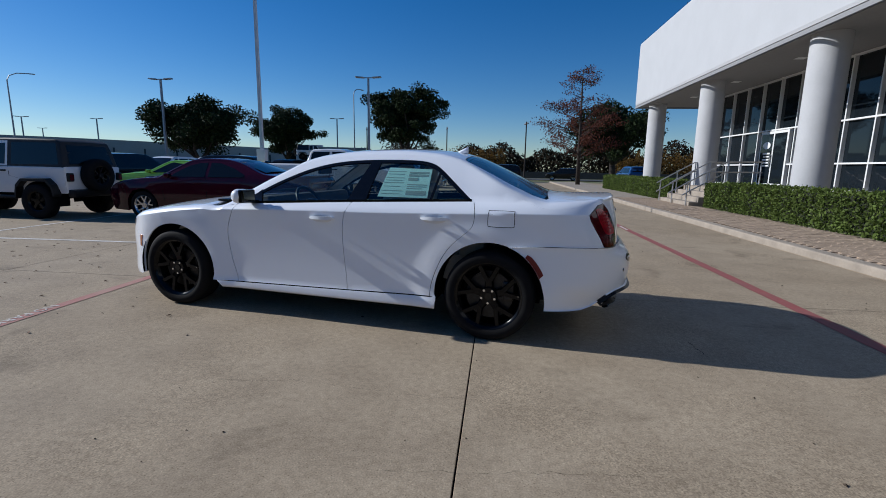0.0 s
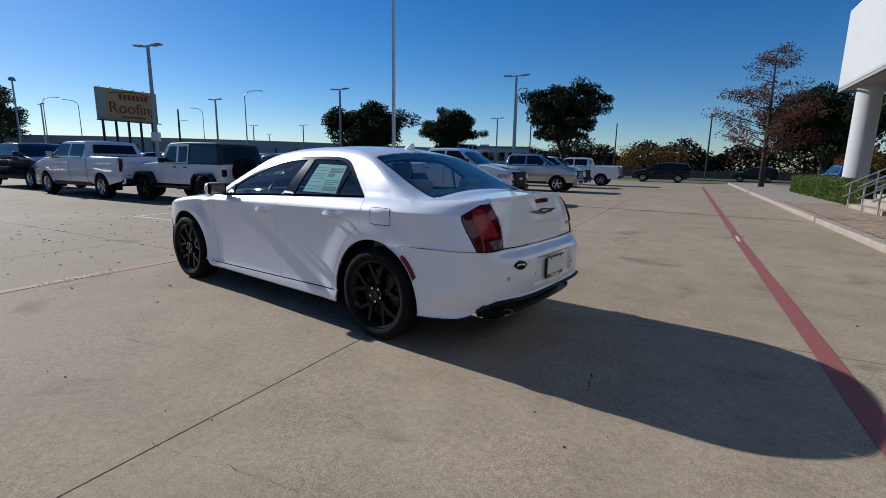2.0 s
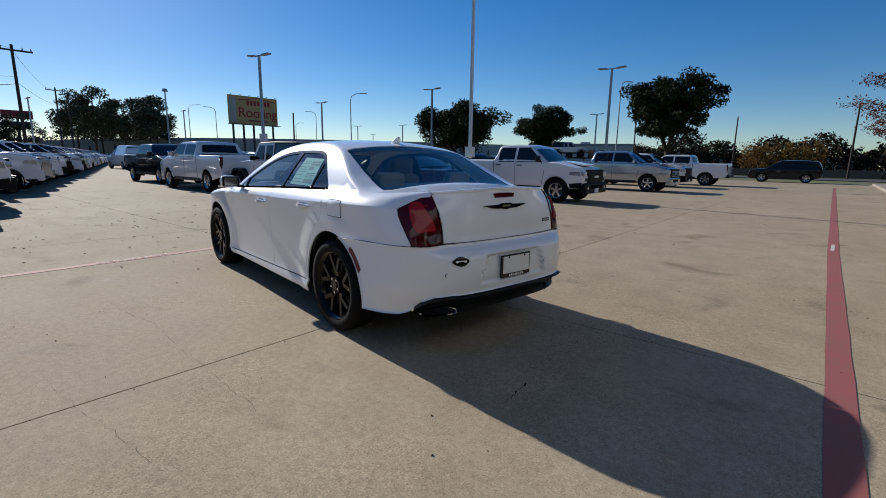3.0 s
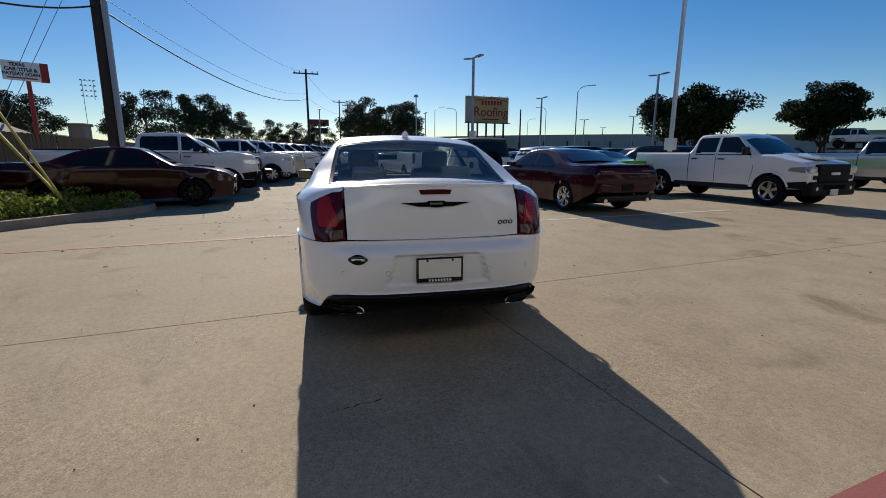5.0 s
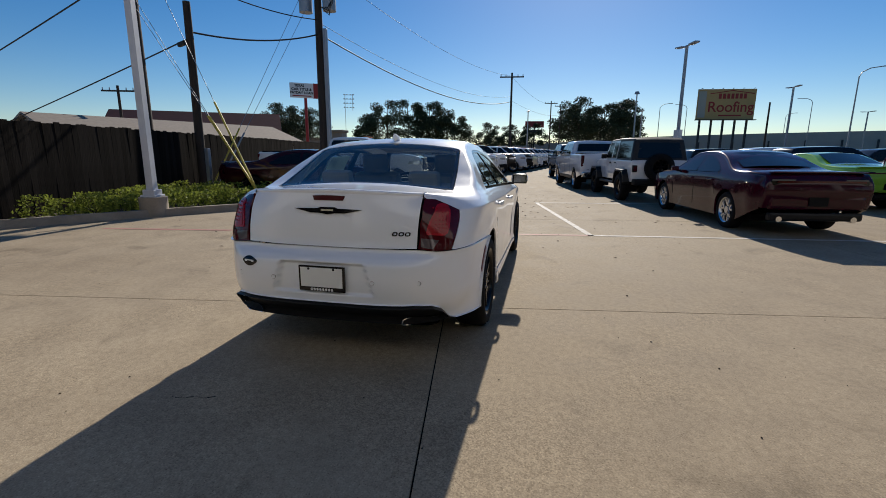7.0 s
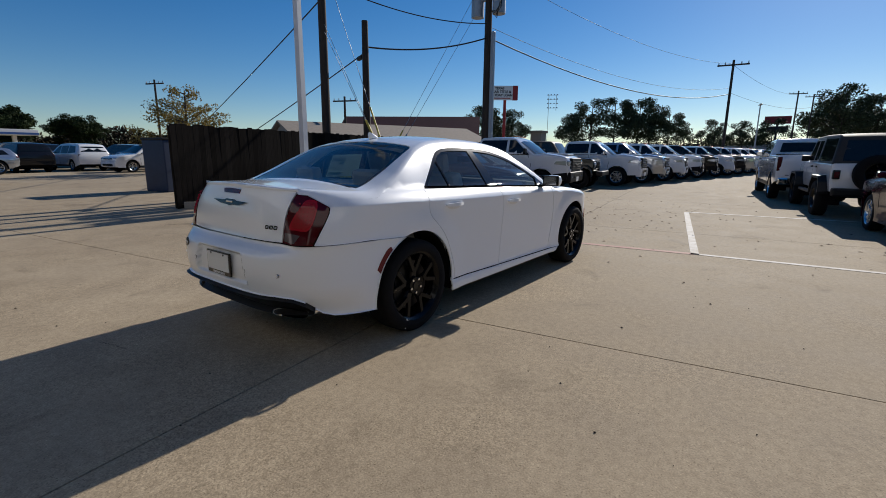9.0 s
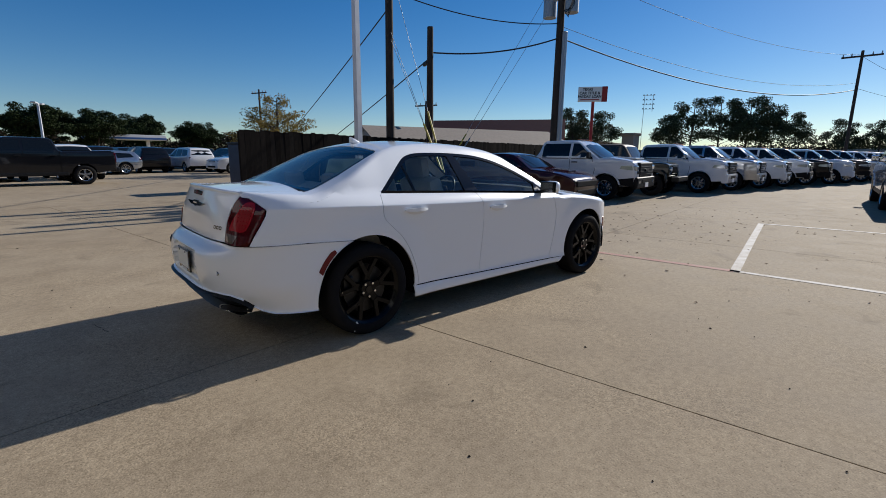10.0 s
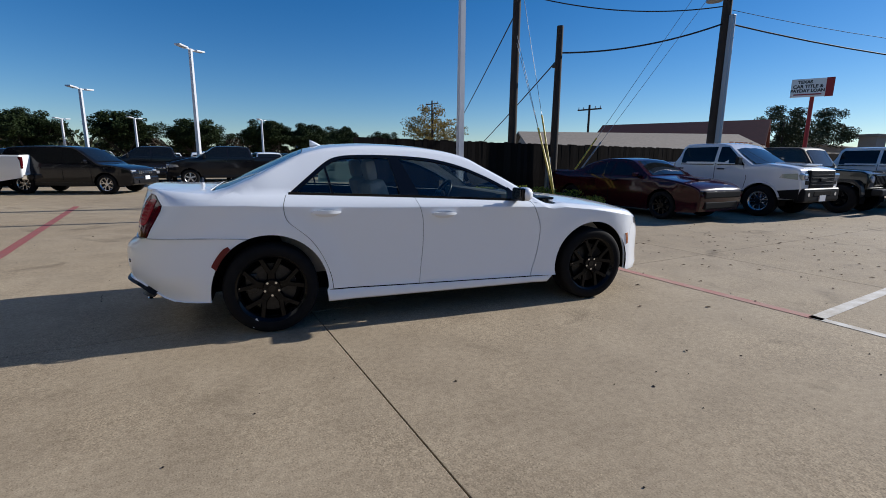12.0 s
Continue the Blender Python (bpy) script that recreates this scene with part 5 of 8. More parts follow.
def pickup(label, color, group, wb=3.67, quad=False, heavy=False, black_face=True, rim_mat=None, tall=0.0, cover=False):
    car = thing("pickup_truck", label, "pickup truck", group=group)
    P = paint(*color)
    h = wb / 2
    R = 0.41 + tall
    zt = 1.93 + tall
    cab_rear = -0.68 if quad else (-0.55 if heavy else -1.0)
    rear, front = -h - 1.18, h + 0.95
    out = spline([(rear, 0.62 + tall), (rear - 0.01, 1.0 + tall), (rear + 0.01, 1.36 + tall), (rear + 0.06, 1.40 + tall)], 2)
    out += [(cab_rear - 0.12, 1.40 + tall), (cab_rear - 0.06, 1.41 + tall), (cab_rear + 0.02, 1.55 + tall), (cab_rear + 0.10, 1.83 + tall), (cab_rear + 0.2, zt - 0.02)]
    fx = h - (0.14 if heavy else 0.24)
    out += [(cab_rear + 0.6, zt), (fx - 1.05, zt - 0.01), (fx - 0.85, zt - 0.06), (fx - 0.48, 1.585 + tall), (fx - 0.12, 1.345 + tall), (fx, 1.355 + tall)]
    low = 0.0 if heavy else 0.13
    out += spline([(fx + 0.25, 1.375 + tall - low * 0.25), (front - 0.5, 1.335 + tall - low * 0.8), (front - 0.16, 1.27 + tall - low), (front - 0.05, 1.13 + tall - low), (front, 0.85 + tall), (front - 0.03, 0.52 + tall)], 3)

    def half(x, z):
        w = 1.0 - 0.03 * step(0.9, 0.4, z - tall) - 0.02 * step(1.2, 1.4, z - tall)
        w -= 0.05 * step(front - 0.5, front, x) + 0.02 * step(rear + 0.3, rear, x)
        if z > 1.40 + tall:
            w -= 0.36 * (z - 1.40 - tall)
        return w

    shell("body", out, half, P, car, 0.07, (h, -h), R * 1.15, R, 0.48 + tall)
    # cab glass
    zb, zw = 1.325 + tall, zt - 0.10
    bx = cab_rear + (0.86 if quad else 1.2 if heavy else 1.1)
    a1 = [(bx + 0.045, zb), (fx - 0.30, zb + 0.005), (fx - 0.36, zb + 0.08), (fx - 0.85, zw), (bx + 0.045, zw)]
    a2 = [(cab_rear + 0.15, zb), (bx - 0.045, zb), (bx - 0.045, zw), (cab_rear + 0.22, zw - 0.01), (cab_rear + 0.16, zw - 0.1)]
    for pl in (a1, a2):
        side_panel("side_window", half, pl, SHADE_GLASS, car)
    cross_pane("windscreen", (fx - 0.86, zt - 0.09), (fx - 0.10, 1.36 + tall), 0.72, 0.82, SHADE_GLASS, car)
    cross_pane("rear_window", (cab_rear - 0.025, 1.50 + tall), (cab_rear + 0.075, zt - 0.13), 0.72, 0.66, SHADE_GLASS, car)
    # seams, handles, sill
    seam(half, [(cab_rear - 0.05, 0.55 + tall), (cab_rear - 0.05, 1.38 + tall)], car, 0.012)
    seam(half, [(bx, 0.55 + tall), (bx, 1.38 + tall)], car)
    seam(half, [(fx - 0.30, 0.60 + tall), (fx - 0.22, 1.0 + tall), (fx - 0.34, 1.34 + tall)], car)
    for x, z in ((bx + 0.18, 1.22 + tall), (cab_rear + 0.16, 1.22 + tall)):
        for s in (-1, 1):
            box("door_handle", (0.2, 0.03, 0.035), (x, s * (half(x, z) + 0.015), z), BLACK_TRIM if black_face else P, car, bevel=0.008)
    box("running_gear", (wb + 0.8, 1.5, 0.22), (0, 0, 0.52 + tall), DARK_INNER, car)
    box("bed_opening", (cab_rear - 0.2 - rear - 0.1, 1.66, 0.03), ((cab_rear - 0.2 + rear + 0.1) / 2, 0, 1.42 + tall), DARK_INNER if not cover else BLACK_TRIM, car)
    box("bonnet_bulge", (front - fx - 0.35, 0.86, 0.05), ((front + fx) / 2 - 0.02, 0, 1.375 + tall - low * 0.5), P, car, bevel=0.022, rot=(0, 3.0 + low * 42, 0))
    for s in (-1, 1):
        box("sill", (wb - 1.1, 0.06, 0.14), (0, s * 0.95, 0.47 + tall), BLACK_TRIM, car, bevel=0.02)
    # face
    g = box("grille", (0.12, 1.30, 0.46 - low * 0.15), (front - 0.025, 0, 1.0 + tall - low * 0.8), GRILLE, car, bevel=0.04, seg=3)
    for z in (0.86, 0.93, 1.03, 1.10):
        box("grille_bar", (0.03, 1.16, 0.025), (front + 0.03, 0, z + tall - low * 0.8), GRILLE if black_face else CHROME, g, bevel=0.008)
    box("grille_badge", (0.03, 0.34, 0.07), (front + 0.05, 0, 0.985 + tall - low * 0.8), MATS["pale_print"] if quad else GRILLE if black_face else CHROME, g, bevel=0.01)
    for s in (-1, 1):
        hl = box("headlamp", (0.44, 0.30, 0.18), (front - 0.205, s * 0.812, 1.07 + tall - low * 0.7), LAMP_WHITE, car, bevel=0.045, rot=(0, 3, -s * 5))
        side_panel("side_lens", half, [(front - 0.50, 1.03 + tall - low * 0.7), (front - 0.10, 0.99 + tall - low * 0.7), (front - 0.12, 1.14 + tall - low * 0.7), (front - 0.44, 1.12 + tall - low * 0.7)], LAMP_WHITE, hl, 0.012, (s,), 0.012)
        box("lamp_surround", (0.10, 0.22, 0.10), (front - 0.03, s * 0.70, 0.92 + tall - low), GRILLE, hl, bevel=0.01)
        side_panel("bumper_corner", half, [(h + R * 1.15 * 0.96, 0.50 + tall), (front - 0.06, 0.50 + tall), (front - 0.05, 0.76 + tall - low * 0.5), (h + R * 1.15 * 0.88, 0.70 + tall - low * 0.4)], GRILLE if black_face else P, car, 0.014, (s,), 0.014)
        box("tail_lamp", (0.1, 0.12, 0.42), (rear + 0.04, s * 0.915, 1.13 + tall), RED_LENS, car, bevel=0.02)
        tube("fog_lamp", (front + 0.02, s * 0.7, 0.62 + tall - low * 0.8), (front + 0.075, s * 0.7, 0.62 + tall - low * 0.8), 0.05, LAMP_WHITE, car, seg=12)
    b = box("front_bumper", (0.24, 1.86, 0.36), (front - 0.05, 0, 0.60 + tall - low * 0.75), GRILLE if black_face else P, car, bevel=0.07, seg=3)
    box("bumper_intake", (0.05, 0.9, 0.12), (front + 0.052, 0, 0.64 + tall - low * 0.75), DARK_INNER, b, bevel=0.01)
    box("front_plate", (0.02, 0.31, 0.15), (front + 0.08, 0, 0.52 + tall - low * 0.75), MATS["pale_print"], b)
    rb = box("rear_bumper", (0.2, 1.86, 0.2), (rear - 0.03, 0, 0.62 + tall), BLACK_TRIM if black_face else CHROME, car, bevel=0.04)
    box("tailgate_seam", (0.012, 1.5, 0.02), (rear - 0.012, 0, 0.80 + tall), DARK_INNER, car)
    box("tailgate_handle", (0.02, 0.26, 0.09), (rear - 0.012, 0, 1.22 + tall), GLOSS_BLACK, car, bevel=0.01)
    hook_mirrors(car, fx - 0.42, 1.45 + tall, 0.93, BLACK_TRIM if black_face else CHROME, (0.1, 0.2, 0.2))
    for s in (-1, 1):
        side_panel("arch_flare", half, [(x, z) for x, z in [(h + (R * 1.15 + 0.05) * math.cos(a), R + (R * 1.15 + 0.05) * math.sin(a)) for a in span(0.25, math.pi - 0.25, 12)]] +
                   [(h + R * 1.15 * math.cos(a), R + R * 1.15 * math.sin(a)) for a in span(math.pi - 0.25, 0.25, 12)], P, car, 0.02, (s,), 0.02)
    if heavy:
        for y in (-0.5, -0.22, 0, 0.22, 0.5):
            box("roof_marker", (0.1, 0.06, 0.03), (fx - 1.0, y, zt + 0.035), AMBER, car, bevel=0.01)
    four_wheels(car, wb, 0.86, R, 0.245, 0.27, rim_mat or ALLOY, 5 if not heavy else 8)
    return car


def charger(label, color, group, coupe=False):
    car = thing("sports_sedan" if not coupe else "sports_coupe", label, "car", group=group)
    P = paint(*color)
    h = 1.525
    rear, front = -h - 1.08, h + 0.93
    roof = 1.47
    out = spline([(rear + 0.06, 0.50), (rear - 0.01, 0.75), (rear + 0.02, 0.98), (rear + 0.10, 1.08)], 3)
    if coupe:
        out += spline([(rear + 0.55, 1.10), (-1.35, 1.16), (-0.85, 1.36), (-0.45, 1.44), (0.0, 1.44), (0.3, 1.38), (0.85, 1.08), (0.98, 1.03)], 4)
    else:
        out += spline([(rear + 0.55, 1.11), (-1.50, 1.13), (-0.95, 1.35), (-0.55, 1.45), (-0.1, roof), (0.25, 1.45), (0.5, 1.38), (1.02, 1.08), (1.15, 1.02)], 4)
    out += spline([(1.5, 1.0), (2.0, 0.93), (front - 0.12, 0.82), (front, 0.68), (front - 0.01, 0.45), (front - 0.05, 0.26)], 4)

    def half(x, z):
        w = 0.95 - 0.03 * step(0.6, 0.25, z)
        w -= 0.10 * step(front - 0.6, front, x) ** 2 + 0.08 * step(rear + 0.5, rear, x) ** 2
        w += 0.015 * step(0.6, 0.3, abs(abs(x) - h)) * step(0.95, 0.7, z)
        if z > 0.88:
            w -= 0.05 * step(0.88, 1.03, z)
        if z > 1.03:
            w -= 0.62 * (z - 1.03)
        return w

    shell("body", out, half, P, car, 0.05, (h, -h), 0.40, 0.35, 0.22)
    zb = 1.02
    if coupe:
        side_panel("side_window", half, spline([(-0.95, zb + 0.08), (-0.6, 1.27), (-0.1, 1.35), (0.15, 1.34), (0.72, zb + 0.02)], 3) + [(0.7, zb), (-0.9, zb + 0.03)], SHADE_GLASS, car)
    else:
        side_panel("side_window", half, [(-0.06, zb + 0.02), (-0.06, 1.375), (0.15, 1.36), (0.42, 1.285), (0.84, zb + 0.02)], SHADE_GLASS, car)
        side_panel("side_window", half, [(-0.14, zb + 0.02), (-0.14, 1.375), (-0.4, 1.36), (-0.75, 1.25), (-1.05, zb + 0.08), (-1.0, zb + 0.03)], SHADE_GLASS, car)
    wa, wb2 = ((0.30, 1.37), (0.93, 1.045)) if coupe else ((0.46, 1.39), (1.08, 1.045))
    cross_pane("windscreen", wa, wb2, 0.58, 0.72, SHADE_GLASS, car)
    cross_pane("rear_window", (-1.46, 1.15), (-0.72, 1.41), 0.66, 0.54, SHADE_GLASS, car)
    seam(half, [(-0.11, 0.3), (-0.13, 0.7), (-0.10, zb)], car)
    seam(half, [(0.92, 0.3), (0.98, 0.7), (0.86, zb)], car)
    if not coupe:
        seam(half, [(-1.10, 0.62), (-1.02, 0.8), (-1.05, 1.06)], car)
    for x in ((0.06, -0.86) if not coupe else (-0.05,)):
        for s in (-1, 1):
            box("door_handle", (0.2, 0.03, 0.035), (x, s * (half(x, 0.9) + 0.012), 0.9), P, car, bevel=0.01)
    lampbar = box("tail_lamp", (0.1, 1.58, 0.14), (rear + 0.045, 0, 0.93), GLOSS_BLACK, car, bevel=0.04, label="wide dark tail lamp bar")
    box("light_strip", (0.02, 1.4, 0.03), (rear - 0.012, 0, 0.95), RED_LENS, lampbar)
    box("boot_lip", (0.14, 1.5, 0.025), (rear + 0.10, 0, 1.105), P, car, bevel=0.01)
    box("rear_bumper", (0.15, 1.56, 0.26), (rear + 0.062, 0, 0.60), P, car, bevel=0.07, seg=3)
    box("rear_valance", (0.14, 1.5, 0.14), (rear + 0.05, 0, 0.36), BLACK_TRIM, car, bevel=0.04)
    box("number_plate", (0.02, 0.31, 0.15), (rear - 0.022, 0, 0.62), GRILLE, car)
    box("grille", (0.12, 1.42, 0.17), (front - 0.02, 0, 0.65), GRILLE, car, bevel=0.03)
    box("lower_grille", (0.12, 1.3, 0.18), (front - 0.035, 0, 0.40), GRILLE, car, bevel=0.03)
    box("bonnet_scoop", (0.5, 0.5, 0.05), (1.75, 0, 1.0), P, car, bevel=0.02, rot=(0, 5, 0))
    for s in (-1, 1):
        box("headlamp", (0.16, 0.3, 0.09), (front - 0.085, s * 0.70, 0.70), GLOSS_BLACK, car, bevel=0.02, rot=(0, 0, s * -14))
        tube("exhaust_tip", (rear + 0.1, s * 0.6, 0.32), (rear - 0.03, s * 0.6, 0.32), 0.05, CHROME, car, seg=12)
    hook_mirrors(car, 0.78, 1.07, 0.88, P, (0.1, 0.16, 0.11))
    box("underbody", (4.2, 1.5, 0.12), (0, 0, 0.28), DARK_INNER, car)
    four_wheels(car, 2 * h, 0.82, 0.35, 0.235, 0.235, ALLOY if color[0] == "maroon" else MATS["black_rim"], 5, twin=True)
    return car


def jeep(label, color, group):
    car = thing("off_roader", label, "car", group=group)
    P = paint(*color)
    h, R = 1.5, 0.41
    rear, front = -h - 0.72, h + 0.55

    def half(x, z):
        return 0.79 - 0.05 * step(0.8, 0.5, z) - (0.16 * (z - 1.2) if z > 1.2 else 0) - 0.06 * step(0.9, front, x)

    body = [(rear, 0.62), (rear, 1.18), (rear + 0.02, 1.22), (0.72, 1.24), (0.80, 1.27), (0.95, 1.25), (front - 0.15, 1.19), (front - 0.03, 1.12), (front, 0.9), (front - 0.02, 0.68)]
    shell("tub", body, half, P, car, 0.04, (h, -h), 0.47, R, 0.6, crown=0.015)
    top = [(rear + 0.03, 1.21), (rear + 0.10, 1.55), (rear + 0.18, 1.80), (rear + 0.30, 1.86), (-0.6, 1.88), (0.25, 1.86), (0.38, 1.80), (0.72, 1.28)]
    black = mat("hard_top", (0.014, 0.014, 0.015), 0.6, bump=0.2) if "hard_top" not in MATS else MATS["hard_top"]
    white_front = [(-0.62, 1.235), (-0.62, 1.82), (0.25, 1.83), (0.36, 1.78), (0.70, 1.28)]
    shell("hard_top", top, half, black, car, 0.05, (), bottom=1.215, crown=0.02)
    side_panel("door_frame", half, [(-0.70, 1.235), (-0.70, 1.815), (0.22, 1.815), (0.33, 1.77), (0.66, 1.25)], P, car, 0.004)
    for pl in ([(-0.12, 1.27), (-0.12, 1.75), (0.24, 1.75), (0.54, 1.27)], [(-0.64, 1.27), (-0.64, 1.75), (-0.22, 1.75), (-0.22, 1.27)]):
        side_panel("side_window", half, pl, SHADE_GLASS, car, 0.008)
    side_panel("side_window", half, [(rear + 0.16, 1.27), (rear + 0.25, 1.77), (-0.80, 1.78), (-0.80, 1.27)], SHADE_GLASS, car, 0.004)
    cross_pane("windscreen", (0.40, 1.79), (0.72, 1.30), 0.60, 0.66, SHADE_GLASS, car, 0.008, 0.02)
    cross_pane("rear_window", (rear + 0.04, 1.28), (rear + 0.15, 1.72), 0.62, 0.56, SHADE_GLASS, car, 0.01, 0.02)
    for x in (-0.17, 0.62):
        seam(half, [(x, 0.7), (x, 1.24)], car)
    seam(half, [(-0.95, 0.95), (-0.72, 1.0), (-0.72, 1.24)], car)
    for x in (-0.05, -0.58):
        for s in (-1, 1):
            box("door_handle", (0.14, 0.03, 0.04), (x, s * 0.80, 1.12), BLACK_TRIM, car, bevel=0.008)
    for x in (h, -h):
        for s in (-1, 1):
            pts = [(-0.52, 0.58), (-0.47, 0.80), (-0.32, 0.94), (0.32, 0.94), (0.47, 0.80), (0.53, 0.55)]
            loops = []
            for px, pz in pts:
                loops.append([(x + px, s * 0.74, pz + 0.02), (x + px, s * 0.95, pz), (x + px * 0.94, s * 0.95, pz - 0.06), (x + px * 0.94, s * 0.74, pz - 0.05)])
            rings("wing_flare", loops, BLACK_TRIM, car, smooth=False)
    spare = tyre_and_rim("spare_wheel", car, (rear - 0.14, 0.05, 1.02), 1, 0.22, 0.40, 0.25, MATS["black_rim"], 5, detail=False, disc=False)
    spare.matrix_basis = pose(rear - 0.14, 0.05, 1.02, 0, 0, 90)
    for s in (-1, 1):
        lamp = box("tail_lamp", (0.1, 0.13, 0.2), (rear - 0.02, s * 0.70, 0.98), BLACK_TRIM, car, bevel=0.02)
        box("lens", (0.02, 0.09, 0.13), (rear - 0.075, s * 0.70, 0.98), RED_LENS, lamp)
        tube("headlamp", (front - 0.03, s * 0.5, 0.97), (front + 0.03, s * 0.5, 0.97), 0.09, LAMP_WHITE, car, seg=20)
    box("grille", (0.04, 0.66, 0.3), (front + 0.0, 0, 0.95), P, car, bevel=0.02)
    for i in range(7):
        box("grille_slot", (0.02, 0.05, 0.24), (front + 0.02, (i - 3) * 0.09, 0.95), GRILLE, car, bevel=0.008)
    box("front_bumper", (0.25, 1.5, 0.18), (front + 0.22, 0, 0.62), BLACK_TRIM, car, bevel=0.04)
    box("rear_bumper", (0.2, 1.5, 0.18), (rear - 0.06, 0, 0.60), BLACK_TRIM, car, bevel=0.04)
    hook_mirrors(car, 0.52, 1.32, 0.72, BLACK_TRIM, (0.09, 0.18, 0.16))
    box("chassis", (3.6, 1.2, 0.2), (0, 0, 0.55), DARK_INNER, car)
    for s in (-1, 1):
        box("side_step", (1.9, 0.1, 0.08), (0, s * 0.82, 0.50), BLACK_TRIM, car, bevel=0.03)
    four_wheels(car, 2 * h, 0.80, R, 0.225, 0.26, MATS["black_rim"], 5)
    return car


def suv(label, color, group, van=False, low=False):
    car = thing("van" if van else ("hatchback" if low else "sport_utility_car"), label, "van" if van else "car", group=group)
    P = paint(*color)
    h = 1.46 if not van else 1.75
    rear, front = -h - 0.95, h + 0.92
    zt = 1.74 if not van else 2.3
    if low:
        zt = 1.46
    k = zt - 1.74
    out = spline([(rear + 0.02, 0.45), (rear - 0.02, 0.8), (rear + 0.03, 1.1 + k * 0.4), (rear + 0.22, 1.52 + k), (rear + 0.5, zt - 0.05), (-0.7, zt), (0.1, zt - 0.02), (0.45, zt - 0.12), (1.15, 1.16 + k * 0.4), (1.3, 1.10 + k * 0.4)], 4)
    out += spline([(1.7, 1.06 + k * 0.4), (front - 0.25, 0.98 + k * 0.3), (front - 0.03, 0.86 + k * 0.2), (front, 0.6), (front - 0.05, 0.33)], 4)
    zb = 1.10 + k * 0.4

    def half(x, z):
        w = 0.96 - 0.03 * step(0.7, 0.3, z) - 0.10 * step(front - 0.6, front, x) ** 2 - 0.06 * step(rear + 0.4, rear, x) ** 2
        w -= 0.04 * step(zb - 0.12, zb, z)
        return w - (0.42 * (z - zb) if z > zb else 0)

    shell("body", out, half, P, car, 0.06, (h, -h), 0.43, 0.37, 0.3)
    zw = zt - 0.13
    if van:
        side_panel("side_window", half, [(0.25, zb + 0.05), (0.25, zw - 0.15), (0.55, zw - 0.2), (1.0, zb + 0.05)], SHADE_GLASS, car)
    else:
        side_panel("side_window", half, [(0.02, zb + 0.02), (0.02, zw), (0.3, zw - 0.03), (0.95, zb + 0.02)], SHADE_GLASS, car)
        side_panel("side_window", half, [(-0.07, zb + 0.02), (-0.07, zw), (-0.95, zw), (-1.0, zb + 0.02)], SHADE_GLASS, car)
        side_panel("side_window", half, [(-1.07, zb + 0.03), (-1.03, zw), (rear + 0.62, zw - 0.04), (rear + 0.42, zb + 0.08)], SHADE_GLASS, car)
    cross_pane("windscreen", (0.48, zt - 0.13), (1.12, zb + 0.08), 0.66, 0.78, SHADE_GLASS, car)
    cross_pane("rear_window", (rear + 0.08, zb + 0.12), (rear + 0.24, zt - 0.2), 0.72, 0.64, SHADE_GLASS, car)
    for x in (-0.02, 0.98, -1.02):
        seam(half, [(x, 0.4), (x, zb)], car)
    for x in (0.12, -0.85):
        for s in (-1, 1):
            box("door_handle", (0.18, 0.03, 0.03), (x, s * (half(x, zb - 0.14) + 0.012), zb - 0.14), P, car, bevel=0.008)
    g = box("grille", (0.06, 1.0, 0.16), (front - 0.02, 0, 0.80 + k * 0.2), GRILLE, car, bevel=0.02)
    for i in range(7):
        box("grille_slot", (0.03, 0.09, 0.11), (front + 0.01, (i - 3) * 0.135, 0.80 + k * 0.2), CHROME, g, bevel=0.015)
    box("front_bumper", (0.18, 1.7, 0.3), (front - 0.04, 0, 0.5), P, car, bevel=0.06)
    box("lower_grille", (0.06, 1.1, 0.12), (front + 0.05, 0, 0.46), GRILLE, car, bevel=0.02)
    box("front_plate", (0.02, 0.31, 0.14), (front + 0.07, 0, 0.6), MATS["pale_print"], car)
    for s in (-1, 1):
        box("headlamp", (0.16, 0.3, 0.11), (front - 0.09, s * 0.70, 0.84 + k * 0.2), LAMP_WHITE, car, bevel=0.03)
        box("tail_lamp", (0.14, 0.28, 0.14), (rear + 0.08, s * 0.76, 1.0 + k * 0.3), RED_LENS, car, bevel=0.03)
        box("sill_trim", (2.1, 0.04, 0.12), (0, s * 0.93, 0.36), BLACK_TRIM, car, bevel=0.01)
    hook_mirrors(car, 0.82, zb + 0.1, 0.88, P, (0.1, 0.17, 0.12))
    box("underbody", (3.9, 1.5, 0.14), (0, 0, 0.36), DARK_INNER, car)
    four_wheels(car, 2 * h, 0.82, 0.37, 0.24, 0.235, ALLOY, 5, twin=True)
    return car


WHITE = ("white", (0.78, 0.78, 0.78))
MAROON = ("maroon", (0.034, 0.001, 0.009))
BLACKRED = ("black_red", (0.030, 0.003, 0.006))
GREY = ("dark_grey", (0.010, 0.0105, 0.013))
SILVER = ("silver", (0.42, 0.44, 0.47), 0.7)
BLACK = ("black", (0.010, 0.010, 0.012))
LIME = ("lime", (0.22, 0.48, 0.05))
BLUE = ("blue", (0.03, 0.08, 0.22), 0.4)


def park(car, x, y, turn):
    car.matrix_world = pose(x, y, 0, 0, 0, turn)
    return car


